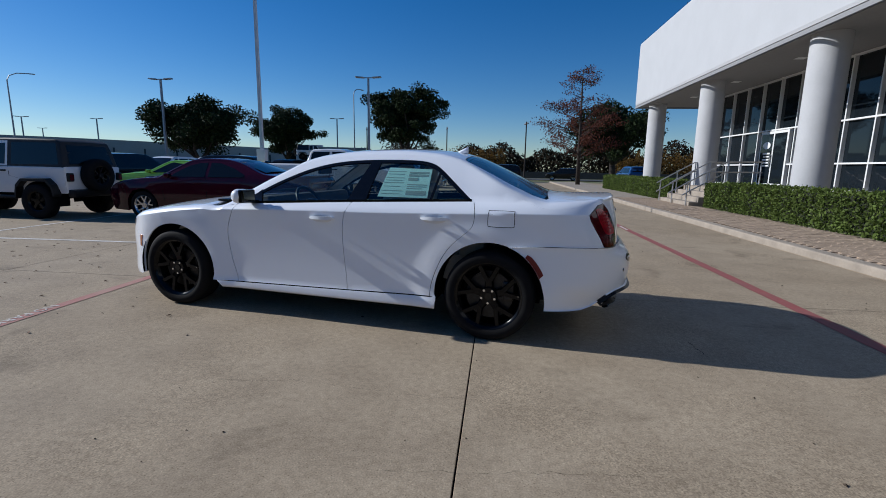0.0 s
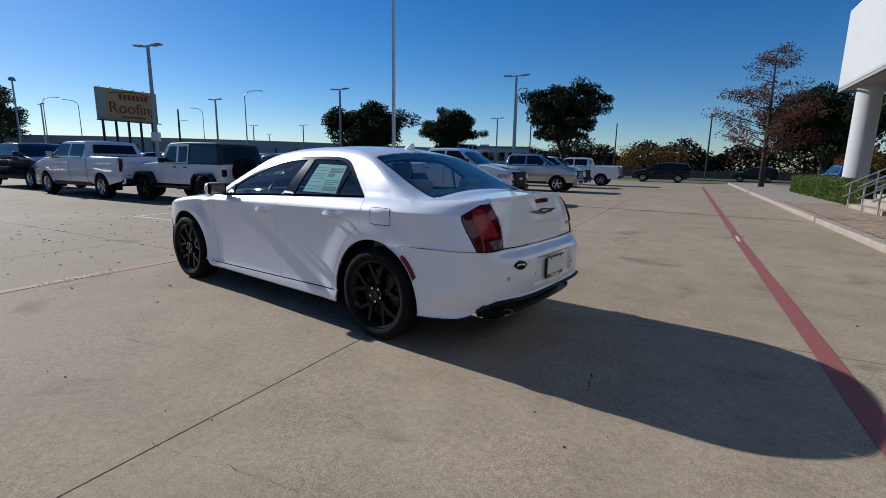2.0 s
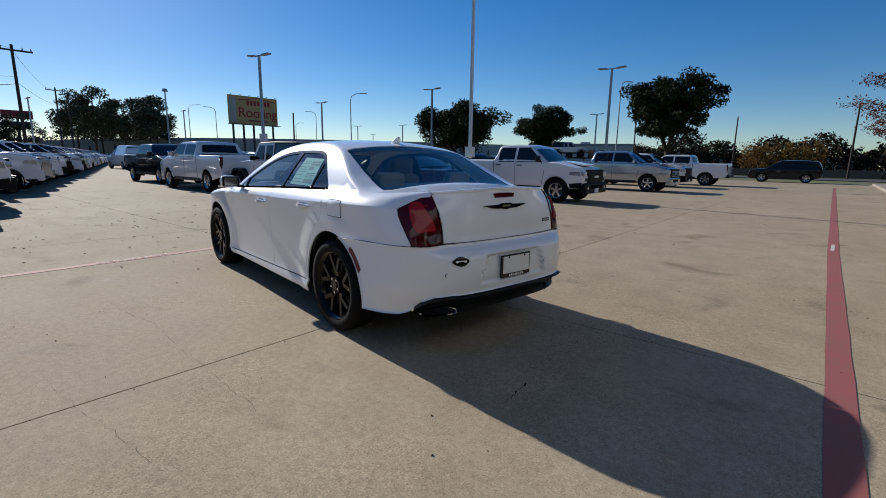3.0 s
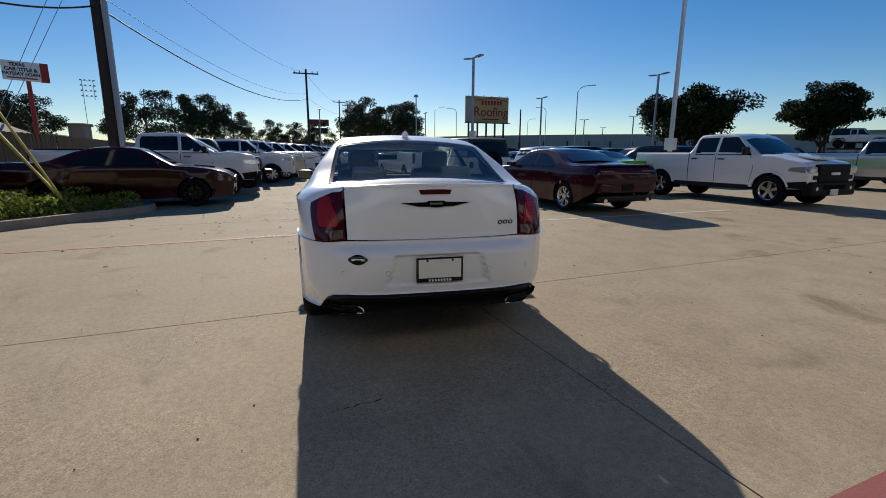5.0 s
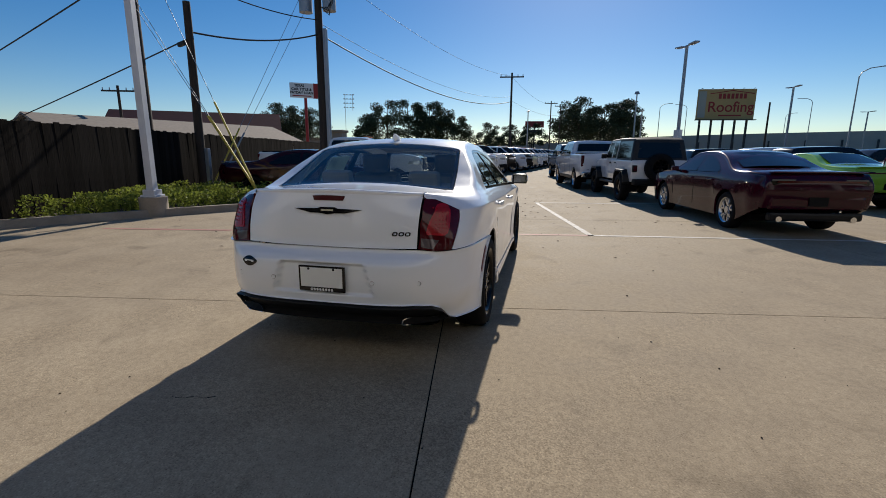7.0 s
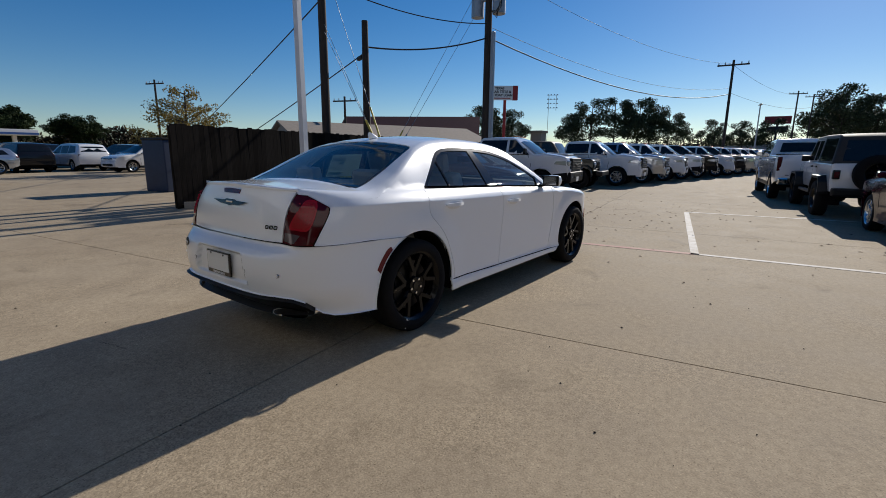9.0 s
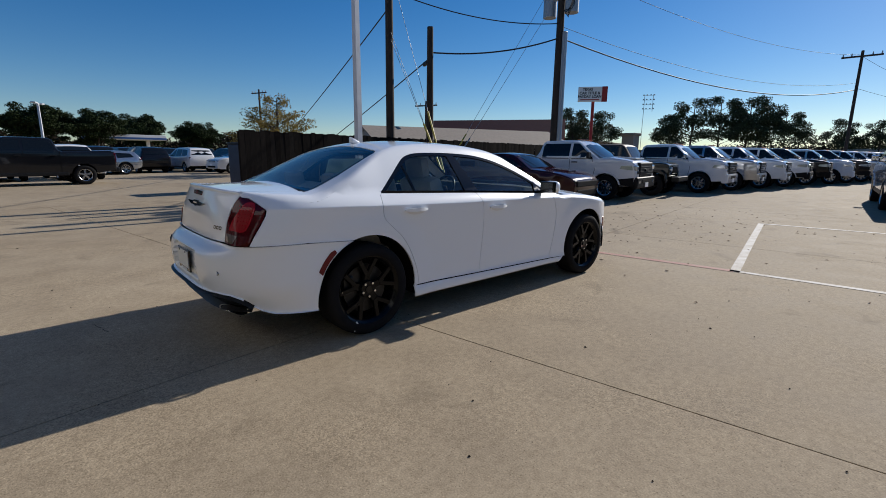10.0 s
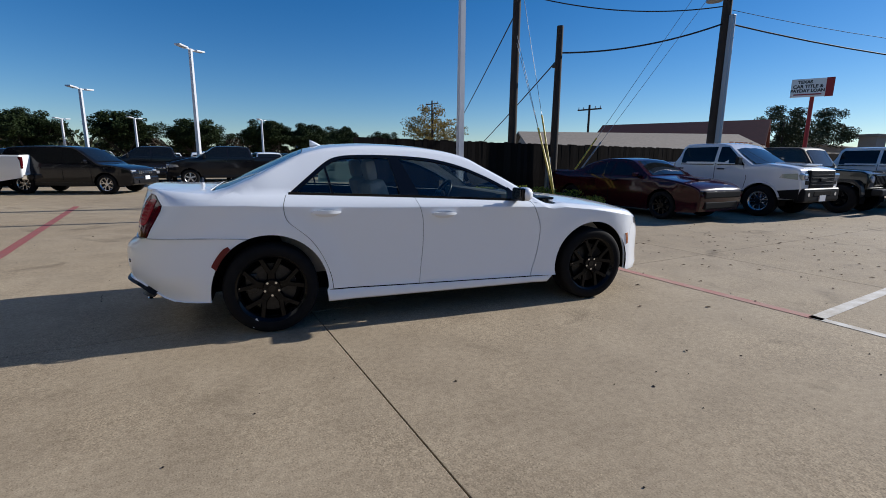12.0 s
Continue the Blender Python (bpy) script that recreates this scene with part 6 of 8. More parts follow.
ROW = "vehicles in the facing row"
park(charger("glossy maroon sedan with silver rims parked on concrete", MAROON, "parked cars"), -6.35, 5.40, 188.3)
white_jeep = park(jeep("white off-roader with black hard top and spare wheel", WHITE, "parked cars"), -11.6, 4.13, 188.5)
park(pickup("white crew-cab pickup seen beside the off-roader", WHITE, "parked cars", 3.67, black_face=False), -16.55, 3.04, 188.8)
dark_truck = park(pickup("dark grey crew-cab pickup facing along the aisle", GREY, "parked cars", 3.67), -23.5, 2.7, 8.8)
park(pickup("white extended-cab work pickup with steel wheels", WHITE, "parked cars", 3.57, quad=True), -6.47, 11.26, 9.0)
park(charger("lime green coupe parked behind the maroon sedan", LIME, "parked cars", coupe=True), -11.2, 9.3, 188.8)
park(pickup("silver grey pickup parked in a side bay", SILVER, "parked cars", 3.67, black_face=False), -7.6, 20.2, 9.0)
white_truck = park(pickup("white pickup with black grille parked in a bay", WHITE, "parked cars", 3.67), -9.1, 25.7, 9.0)

# the long row by the fence: a dark sports sedan, heavy pickups, one dark off-roader
park(charger("black-red sports sedan parked first in the row", BLACKRED, ROW), -8.15, -5.75, 98.8)
first = park(pickup("white heavy pickup with black bumper in the row", WHITE, ROW, 3.79, heavy=True), -11.29, -5.96, 98.8)
park(jeep("dark green off-roader between pickups in the row", ("dark_green", (0.008, 0.011, 0.009)), ROW), -14.4, -5.45, 98.8)
bright = park(pickup("white heavy pickup with chrome face in the row", WHITE, ROW, 3.79, heavy=True, black_face=False), -17.57, -5.28, 96)
silver_heavy = park(pickup("silver heavy pickup with chrome face in the row", SILVER, ROW, 3.79, heavy=True, black_face=False), -20.32, -4.92, 96)
black_heavy = park(pickup("black heavy pickup with black face in the row", BLACK, ROW, 3.79, heavy=True), -28.57, -3.84, 96)
for k in (2, 3):
    copy_thing((bright, first)[k % 2], pose(-17.57 - 2.75 * k, -5.28 + 0.36 * k, 0, 0, 0, 96))


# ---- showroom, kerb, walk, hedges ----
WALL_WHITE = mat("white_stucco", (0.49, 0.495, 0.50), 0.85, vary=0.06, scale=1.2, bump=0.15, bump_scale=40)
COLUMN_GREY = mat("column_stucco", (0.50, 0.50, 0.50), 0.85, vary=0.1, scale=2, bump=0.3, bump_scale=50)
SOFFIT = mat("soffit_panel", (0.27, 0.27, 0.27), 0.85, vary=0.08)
MULLION = mat("white_mullion", (0.75, 0.75, 0.74), 0.4)
SHOP_GLASS = mat("showroom_glass", (0.010, 0.014, 0.018), 0.03, spec=0.3)
PAVER = mat("tan_paver", (0.40, 0.30, 0.21), 0.85, vary=0.25, scale=6, bump=0.4, bump_scale=80, objvar=0.18)
PAVER_MANY = mat("tan_paver_field", (0.40, 0.30, 0.21), 0.85, vary=0.25, scale=6, bump=0.4, bump_scale=80, island=0.18)
RAIL_GREY = mat("galvanised_rail", (0.5, 0.5, 0.5), 0.4, metal=0.8)
HEDGE_LEAF = leafy("hedge_leaf", (0.105, 0.145, 0.034), through_light=0.3)
# near-black colour standing in for the shade deep among the leaves
HEDGE_SHADE = mat("hedge_inside", (0.015, 0.018, 0.008), 0.95)
SHRUB_LEAF = leafy("shrub_leaf", (0.21, 0.25, 0.045))


def leaf_cloud(name, spots, size, material, parent, seed, label=""):
    """Many small leaves at the spots given: one mesh."""
    rng = np.random.default_rng(seed)
    p = np.asarray(spots, float)
    n = len(p)
    a = rng.normal(size=(n, 3))
    a /= np.linalg.norm(a, axis=1)[:, None]
    b = np.cross(a, rng.normal(size=(n, 3)))
    b /= np.linalg.norm(b, axis=1)[:, None]
    s = size * rng.uniform(0.6, 1.35, (n, 1))
    quad = np.stack([p - a * s, p - b * s * 0.5, p + a * s, p + b * s * 0.5], 1).reshape(-1, 3)
    faces = np.arange(4 * n).reshape(n, 4)
    return raw(name, quad.tolist(), faces.tolist(), material, parent, label)


def hedge(name, u0, u1, v0, v1, top, label, seed):
    h = tagged(in_lot(new(name)), label, "hedge")
    # solid dark block behind the leaves: the hedge's inner shade as colour
    bm = bmesh.new()
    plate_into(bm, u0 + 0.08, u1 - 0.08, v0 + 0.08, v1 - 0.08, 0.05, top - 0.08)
    part("inner_growth", bm, HEDGE_SHADE, h)
    rng = np.random.default_rng(seed)
    n = int(1500 * (v1 - v0))
    pts = np.stack([rng.uniform(u0, u1, n), rng.uniform(v0, v1, n), rng.uniform(0.08, top, n)], 1)
    face = rng.integers(0, 5, n)
    wav = lambda v: 0.035 * np.sin(v * 3.1) + 0.03 * np.sin(v * 7.7 + 1)
    j = rng.normal(0, 0.03, n)
    m = face <= 2
    pts[m, 0] = u0 + j[m] + wav(pts[m, 1])
    m = face == 3
    pts[m, 2] = top + j[m] + 0.6 * wav(pts[m, 1] * 1.3)
    m = face == 4
    pts[m, 1] = np.where(rng.random(m.sum()) < 0.5, v0, v1) + j[m]
    leaf_cloud("leaves", pts, 0.042, HEDGE_LEAF, h, seed)


def build_showroom():
    b = tagged(in_lot(new("showroom")), "white dealership building on columns with a glass front", "building")
    U, S, TOP, END = 8.05, 5.10, 8.6, 24.4
    bm = bmesh.new()
    plate_into(bm, U, U + 26, -20, END, S + 0.004, TOP, 0.12)
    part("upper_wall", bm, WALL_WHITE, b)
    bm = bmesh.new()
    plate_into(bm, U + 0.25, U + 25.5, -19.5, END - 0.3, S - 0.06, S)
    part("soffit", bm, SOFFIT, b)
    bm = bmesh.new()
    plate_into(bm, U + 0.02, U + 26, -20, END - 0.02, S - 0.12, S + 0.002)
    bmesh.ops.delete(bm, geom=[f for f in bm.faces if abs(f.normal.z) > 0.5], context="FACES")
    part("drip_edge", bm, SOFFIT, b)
    # stubs of a string of bulbs on the parapet
    rnd = random.Random(3)
    for i in range(36):
        v = END - 0.2 - i * 0.5
        bm = bmesh.new()
        tube_into(bm, (U + 0.08, v, TOP), (U + 0.08, v, TOP + 0.10), 0.016, 0.01, 5)
        part("parapet_bulb", bm, BLACK_TRIM, b)
    for v in (-12, -5, 2.0, 9.0, 16.0, 22.9):
        column(b, 8.9, v, S)
    column(b, 12.4, 23.6, S, 0.34)
    # podium and glass front
    bm = bmesh.new()
    plate_into(bm, 8.35, 34, -20, 24.6, -0.1, 0.80, 0.02)
    part("podium", bm, KERB, b)
    G = 11.0
    bm = bmesh.new()
    plate_into(bm, G + 0.12, G + 0.3, -20, 20.0, 0.80, S - 0.05)
    part("glass_front", bm, SHOP_GLASS, b, "dark reflecting showroom glass")
    for v in span(-20, 20, 32):
        bm = bmesh.new()
        plate_into(bm, G, G + 0.13, v - 0.026, v + 0.026, 0.80, S - 0.05)
        part("mullion", bm, MULLION, b)
    for z in (0.85, 1.70, 3.05, S - 0.1):
        bm = bmesh.new()
        plate_into(bm, G + 0.004, G + 0.126, -20, 20, z - 0.026, z + 0.026)
        part("transom", bm, MULLION, b)
    bm = bmesh.new()
    plate_into(bm, G, G + 14, 20.0, 20.3, 0.8, S - 0.05)
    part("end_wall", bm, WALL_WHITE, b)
    # door with its notice
    d = part("door", bm_plate(G - 0.03, G + 0.10, 14.0, 15.9, 0.82, 3.0), MULLION, b)
    for v0, v1 in ((14.1, 14.9), (15.0, 15.8)):
        part("door_glass", bm_plate(G - 0.04, G - 0.032, v0, v1, 0.95, 2.9), SHOP_GLASS, d)
    for i in range(5):
        part("notice_bar", bm_plate(G - 0.048, G - 0.042, 15.1, 15.1 + 0.5 - 0.06 * (i % 2), 2.1 - i * 0.12, 2.16 - i * 0.12), MATS["pale_print"], d)
    ov = [[(G - 0.05 + k, 15.38 + 0.27 * math.cos(a), 2.45 + 0.14 * math.sin(a)) for a in span(0, 2 * math.pi, 20)[:-1]] for k in (0, 0.008)]
    rings("notice_oval", ov, MATS["pale_print"], d, smooth=False)
    tube("pull_handle", (G - 0.1, 14.98, 1.6), (G - 0.1, 14.98, 2.1), 0.02, CHROME, d)
    for i in range(8):
        part("soffit_lamp", bm_plate(9.6, 9.9, 20 - i * 4.2, 20.3 - i * 4.2, S - 0.075, S - 0.062), MATS["pale_print"], b)
    # steps
    st = tagged(in_lot(new("steps")), "concrete entrance steps with side rails", "steps")
    for i in range(4):
        part("step", bm_plate(7.15 + i * 0.32, 8.6, 12.7, 15.9, 0.0, 0.26 + i * 0.18, 0.015), KERB, st)
    for v in (12.85, 14.3, 15.75):
        r = tagged(in_lot(new("handrail")), "grey tube handrail beside the steps", "handrail", group="handrails")
        for z in (0.55, 0.92):
            path_tube("rail", [(6.95, v, z - 0.05), (7.15, v, z + 0.08), (8.4, v, z + 0.82), (9.6, v, z + 0.82)], 0.024, RAIL_GREY, r)
        for u, z0, z1 in ((7.1, 0.05, 0.98), (7.75, 0.5, 1.38), (8.45, 0.75, 1.74), (9.55, 0.78, 1.74)):
            tube("rail_post", (u, v, z0), (u, v, z1), 0.024, RAIL_GREY, r, seg=10)


def bm_plate(u0, u1, v0, v1, z0, z1, bevel=0.0):
    bm = bmesh.new()
    plate_into(bm, u0, u1, v0, v1, z0, z1, bevel)
    return bm


def column(parent, u, v, top, r=0.46):
    bm = bmesh.new()
    tube_into(bm, (u, v, 0.2), (u, v, top - 0.03), r, None, 40)
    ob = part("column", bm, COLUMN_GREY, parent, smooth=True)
    ob.data.set_sharp_from_angle(angle=0.8)
    return ob


def build_walk():
    k = tagged(in_lot(new("kerb")), "pale concrete kerb along the lane", "kerb", kind="structure")
    for v0, v1 in ((-9, 11.6), (11.61, 44)):
        bm = bmesh.new()
        plate_into(bm, 5.32, 5.55, v0, v1, -0.1, 0.13, 0.03)
        part("kerb_run", bm, KERB, k)
    bm = bmesh.new()
    plate_into(bm, 5.55, 8.5, -9, 44, -0.1, 0.105)
    p = tagged(in_lot(part("pavement", bm, KERB)), "tan brick-paved walk behind the kerb", "pavement", kind="structure")
    bm = bmesh.new()
    box_into(bm, (0.196, 0.096, 0.03), None, 0.004, 1)
    piece = bpy.data.meshes.new("paver")
    bm.to_mesh(piece)
    bm.free()
    piece.materials.append(PAVER)
    rnd = random.Random(8)
    verts, faces, count = [], [], 0
    cube = [(a, b, c) for c in (-1, 1) for b in (-1, 1) for a in (-1, 1)]
    cf = ((4, 5, 7, 6), (0, 1, 5, 4), (2, 6, 7, 3), (0, 4, 6, 2), (1, 3, 7, 5))
    for j in range(185):
        v = -1.0 + j * 0.1
        for i in range(9):
            u = 5.67 + i * 0.2 + (0.1 if j % 2 else 0)
            z = 0.108 + rnd.uniform(-0.003, 0.003)
            if 20 <= j < 54 and count < 300:
                ob = new("paver", piece)
                ob.parent, ob.location = p, (u, v, z)
                ob.rotation_euler.z = rnd.uniform(-0.02, 0.02)
                count += 1
            else:
                n = len(verts)
                verts += [(u + a * 0.098, v + b * 0.048, z + c * 0.015) for a, b, c in cube]
                faces += [tuple(n + q for q in f) for f in cf]
    tagged(raw("far_pavers", verts, faces, PAVER_MANY, p), kind="stuff")


build_showroom()
build_walk()
hedge("hedge", 7.55, 8.5, -8.8, 12.4, 0.97, "clipped green hedge in front of the building", 11)
hedge("hedge", 7.55, 8.5, 16.2, 29, 1.0, "clipped green hedge beyond the steps", 12)

# ---- fence, island, poles, signs, trees, distance ----
FENCE = mat("dark_fence_board", (0.011, 0.009, 0.008), 0.9, color2=(0.021, 0.018, 0.016), scale=3, bump=0.5, bump_scale=30, objvar=0.35, stretch=(1, 1, 0.2), spec=0.03)
FENCE_MANY = mat("dark_fence_run", (0.011, 0.009, 0.008), 0.9, color2=(0.021, 0.018, 0.016), scale=3, bump=0.5, island=0.35, spec=0.03)
POLE_WOOD = mat("creosote_wood", (0.045, 0.032, 0.024), 0.85, vary=0.4, scale=10, bump=0.6, bump_scale=40, stretch=(1, 1, 0.15))
POLE_WHITE = mat("white_pole_paint", (0.62, 0.63, 0.66), 0.45, vary=0.1, scale=3)
POLE_GREY = mat("grey_pole", (0.32, 0.33, 0.35), 0.45, metal=0.4)
WIRE = mat("wire_black", (0.01, 0.01, 0.011), 0.6)
GUARD = mat("yellow_guard", (0.55, 0.42, 0.06), 0.5)
BARK = mat("bark", (0.05, 0.038, 0.03), 0.95, vary=0.4, scale=8, bump=0.8)
OAK_LEAF = mat("oak_leaf", (0.022, 0.034, 0.011), 0.7, island=0.5, spec=0.1)
RUST_LEAF = leafy("rust_leaf", (0.12, 0.045, 0.03), 0.5)
PINE_LEAF = mat("pine_needle", (0.050, 0.062, 0.032), 0.7, island=0.5, spec=0.1)
BROWN_LEAF = mat("brown_leaf", (0.030, 0.021, 0.012), 0.8, island=0.55, spec=0.1)
YELLOW_LEAF = leafy("yellow_leaf", (0.13, 0.075, 0.02))
OLIVE_LEAF = leafy("olive_leaf", (0.19, 0.14, 0.04), 0.5)


def build_fence():
    f = thing("fence", "tall dark board fence weathered nearly black", "fence")
    a, turn = Vector((-0.84, -8.64, 0)), 188.8 + 1.0
    d = Vector((math.cos(radians(turn)), math.sin(radians(turn)), 0))
    e = Vector((d.y, -d.x, 0)) * -1
    bm = bmesh.new()
    box_into(bm, (0.143, 0.02, 2.0), None)
    me = bpy.data.meshes.new("board")
    bm.to_mesh(me)
    bm.free()
    me.materials.append(FENCE)
    rnd = random.Random(5)
    for i in range(110):
        p = a + d * (i * 0.146)
        ob = new("board", me)
        ob.parent = f
        ob.matrix_local = pose(p.x, p.y, 0.98 + rnd.uniform(-0.02, 0.02), rnd.uniform(-0.4, 0.4), 0, turn)
    verts, faces = [], []
    for i in range(110, 620):
        p = a + d * (i * 0.146)
        z = 1.98 + rnd.uniform(-0.02, 0.02)
        n = len(verts)
        verts += [p, p + d * 0.14, p + d * 0.14 + Vector((0, 0, z)), p + Vector((0, 0, z))]
        verts += [v - e * 0.02 for v in verts[-4:]]
        faces += [(n, n + 1, n + 2, n + 3), (n + 4, n + 7, n + 6, n + 5), (n + 3, n + 2, n + 6, n + 7)]
    tagged(raw("far_boards", verts, faces, FENCE_MANY, f), kind="stuff")
    for z in (0.4, 1.1, 1.75):
        q = a + d * 45
        tube("fence_rail", a + Vector((0, -0.06, z)), q + Vector((0, -0.06, z)), 0.04, FENCE, f, seg=4)
    for i in range(20):
        p = a + d * (i * 2.4)
        tube("fence_post", p + Vector((0.02, -0.1, -0.1)), p + Vector((0.02, -0.1, 1.95)), 0.05, FENCE, f, seg=6)


def build_island():
    ring = [(-0.9, -8.55), (-2.6, -7.45), (-4.2, -6.35), (-5.6, -5.35), (-6.35, -4.9), (-6.8, -4.95), (-6.95, -5.4), (-7.05, -9.6)]
    pts = spline(ring, 6)
    isl = tagged(new("island"), "kerbed planting bed filled with low green shrubs", "planting bed", kind="structure")
    loops = []
    for i, p in enumerate(pts):
        a, b = pts[max(0, i - 1)], pts[min(len(pts) - 1, i + 1)]
        d = Vector((b[0] - a[0], b[1] - a[1], 0)).normalized()
        n = Vector((d.y, -d.x, 0))
        q = Vector((p[0], p[1], 0))
        loops.append([q - n * 0.08 + Vector((0, 0, -0.1)), q - n * 0.08 + Vector((0, 0, 0.13)), q - n * 0.05 + Vector((0, 0, 0.16)), q + n * 0.07 + Vector((0, 0, 0.16)), q + n * 0.09 + Vector((0, 0, -0.1))])
    rings("kerb_run", loops, KERB, isl, smooth=False)
    poly = pts + [(-0.9, -8.8)]
    skin("soil", lambda x, y: (x, y, 0.09), [(x, y) for x, y in pts] + [(-0.84, -8.7)], mat("soil", (0.06, 0.045, 0.03), 0.95, vary=0.4, bump=0.5), isl, cell=0.6, lip=0)
    rng = np.random.default_rng(21)
    rnd = random.Random(21)
    bushes = []
    tries = 0
    while len(bushes) < 64 and tries < 4000:
        tries += 1
        p = (rnd.uniform(-7, -1.2), rnd.uniform(-9.4, -5))
        if inside(p, poly) and near(p, poly) > 0.38 and all(math.dist(p, q[:2]) > 0.42 for q in bushes):
            bushes.append((*p, rnd.uniform(0.30, 0.52)))
    for k, (x, y, h) in enumerate(bushes):
        b = thing("shrub", "low green ground-cover shrub in the bed", "shrub", pose(x, y, 0.08), "shrubs in the bed")
        n = 420
        t, r = rng.uniform(0, 2 * np.pi, n), rng.uniform(0.2, 1, n) ** 0.6
        z = rng.uniform(0, 1, n)
        pts3 = np.stack([np.cos(t) * r * 0.48 * (1 - 0.5 * z), np.sin(t) * r * 0.48 * (1 - 0.5 * z), z * h], 1)
        leaf_cloud("leaves", pts3, 0.035, SHRUB_LEAF, b, 100 + k)
        for j in range(3):
            tube("stem", (0, 0, -0.02), (0.2 * math.cos(j * 2.1), 0.2 * math.sin(j * 2.1), h * 0.8), 0.008, BARK, b, r2=0.004, seg=5)


def lamp_post(label, x, y, top, turn=0, near_one=False, heads=True, base=0.0, w=0.11, box_z=0.0, paint_mat=None):
    m = paint_mat or POLE_GREY
    p = thing("lamp_post", label, "lamp post", pose(x, y, 0, 0, 0, turn), "car park lamp posts")
    if base:
        tube("concrete_base", (0, 0, -0.05), (0, 0, base), 0.28, KERB, p, seg=24)
        box("foot_plate", (0.34, 0.34, 0.05), (0, 0, base + 0.025), m, p, bevel=0.01)
        box("foot_cover", (0.27, 0.27, 0.12), (0, 0, base + 0.1), m, p, bevel=0.02)
    rings("pole", [[(k * a, k * b, z) for a, b in ((-1, -1), (1, -1), (1, 1), (-1, 1))] for k, z in ((w, base), (w * 0.75, top))], m, p, smooth=False)
    if heads:
        box("cross_arm", (1.5, 0.06, 0.06), (0, 0, top - 0.03), m, p)
        for s in (-1, 1):
            box("lamp_head", (0.62, 0.32, 0.09), (s * 0.62, 0, top + 0.0), m, p, bevel=0.03, rot=(0, -s * 4, 0))
    if box_z:
        box("sign_box", (0.34, 0.28, 0.44), (0, 0, box_z), POLE_WHITE, p, bevel=0.02)
    return p


def road_lamp(x, y, top, turn):
    p = thing("street_lamp", "tall grey street lamp with curved arm", "street lamp", pose(x, y, 0, 0, 0, turn), "street lamps")
    tube("pole", (0, 0, 0), (0, 0, top - 1), 0.12, POLE_GREY, p, r2=0.07, seg=8)
    path_tube("arm", [(0, 0, top - 1.05), (0.25, 0, top - 0.5), (1.0, 0, top - 0.1), (2.2, 0, top)], 0.06, POLE_GREY, p)
    box("lamp_head", (0.7, 0.25, 0.12), (2.5, 0, top), POLE_GREY, p, bevel=0.03)
    return p


def utility_pole(label, x, y, top, r=0.16, arm=True, lean=(0, 0), turn=0):
    p = thing("utility_pole", label, "utility pole", pose(x, y, 0, 0, 0, turn), "utility poles")
    tube("shaft", (0, 0, -0.2), (lean[0], lean[1], top), r, POLE_WOOD, p, r2=r * 0.72, seg=14)
    if arm:
        box("cross_arm", (0.12, 2.4, 0.12), (lean[0], lean[1], top - 0.4), POLE_WOOD, p, bevel=0.01)
        for y2 in (-1.1, -0.6, 0.6, 1.1):
            tube("insulator", (lean[0], lean[1] + y2, top - 0.34), (lean[0], lean[1] + y2, top - 0.14), 0.05, POLE_GREY, p, r2=0.03, seg=8)
    return p


def cable(label, a, b, sag, r=0.012, group="overhead wires"):
    a, b = Vector(a), Vector(b)
    pts = [a.lerp(b, t) - Vector((0, 0, 4 * sag * t * (1 - t))) for t in span(0, 1, 18)]
    ob = path_tube("overhead_wire", pts, r, WIRE, None, 6)
    return tagged(ob, label, "wire", group)


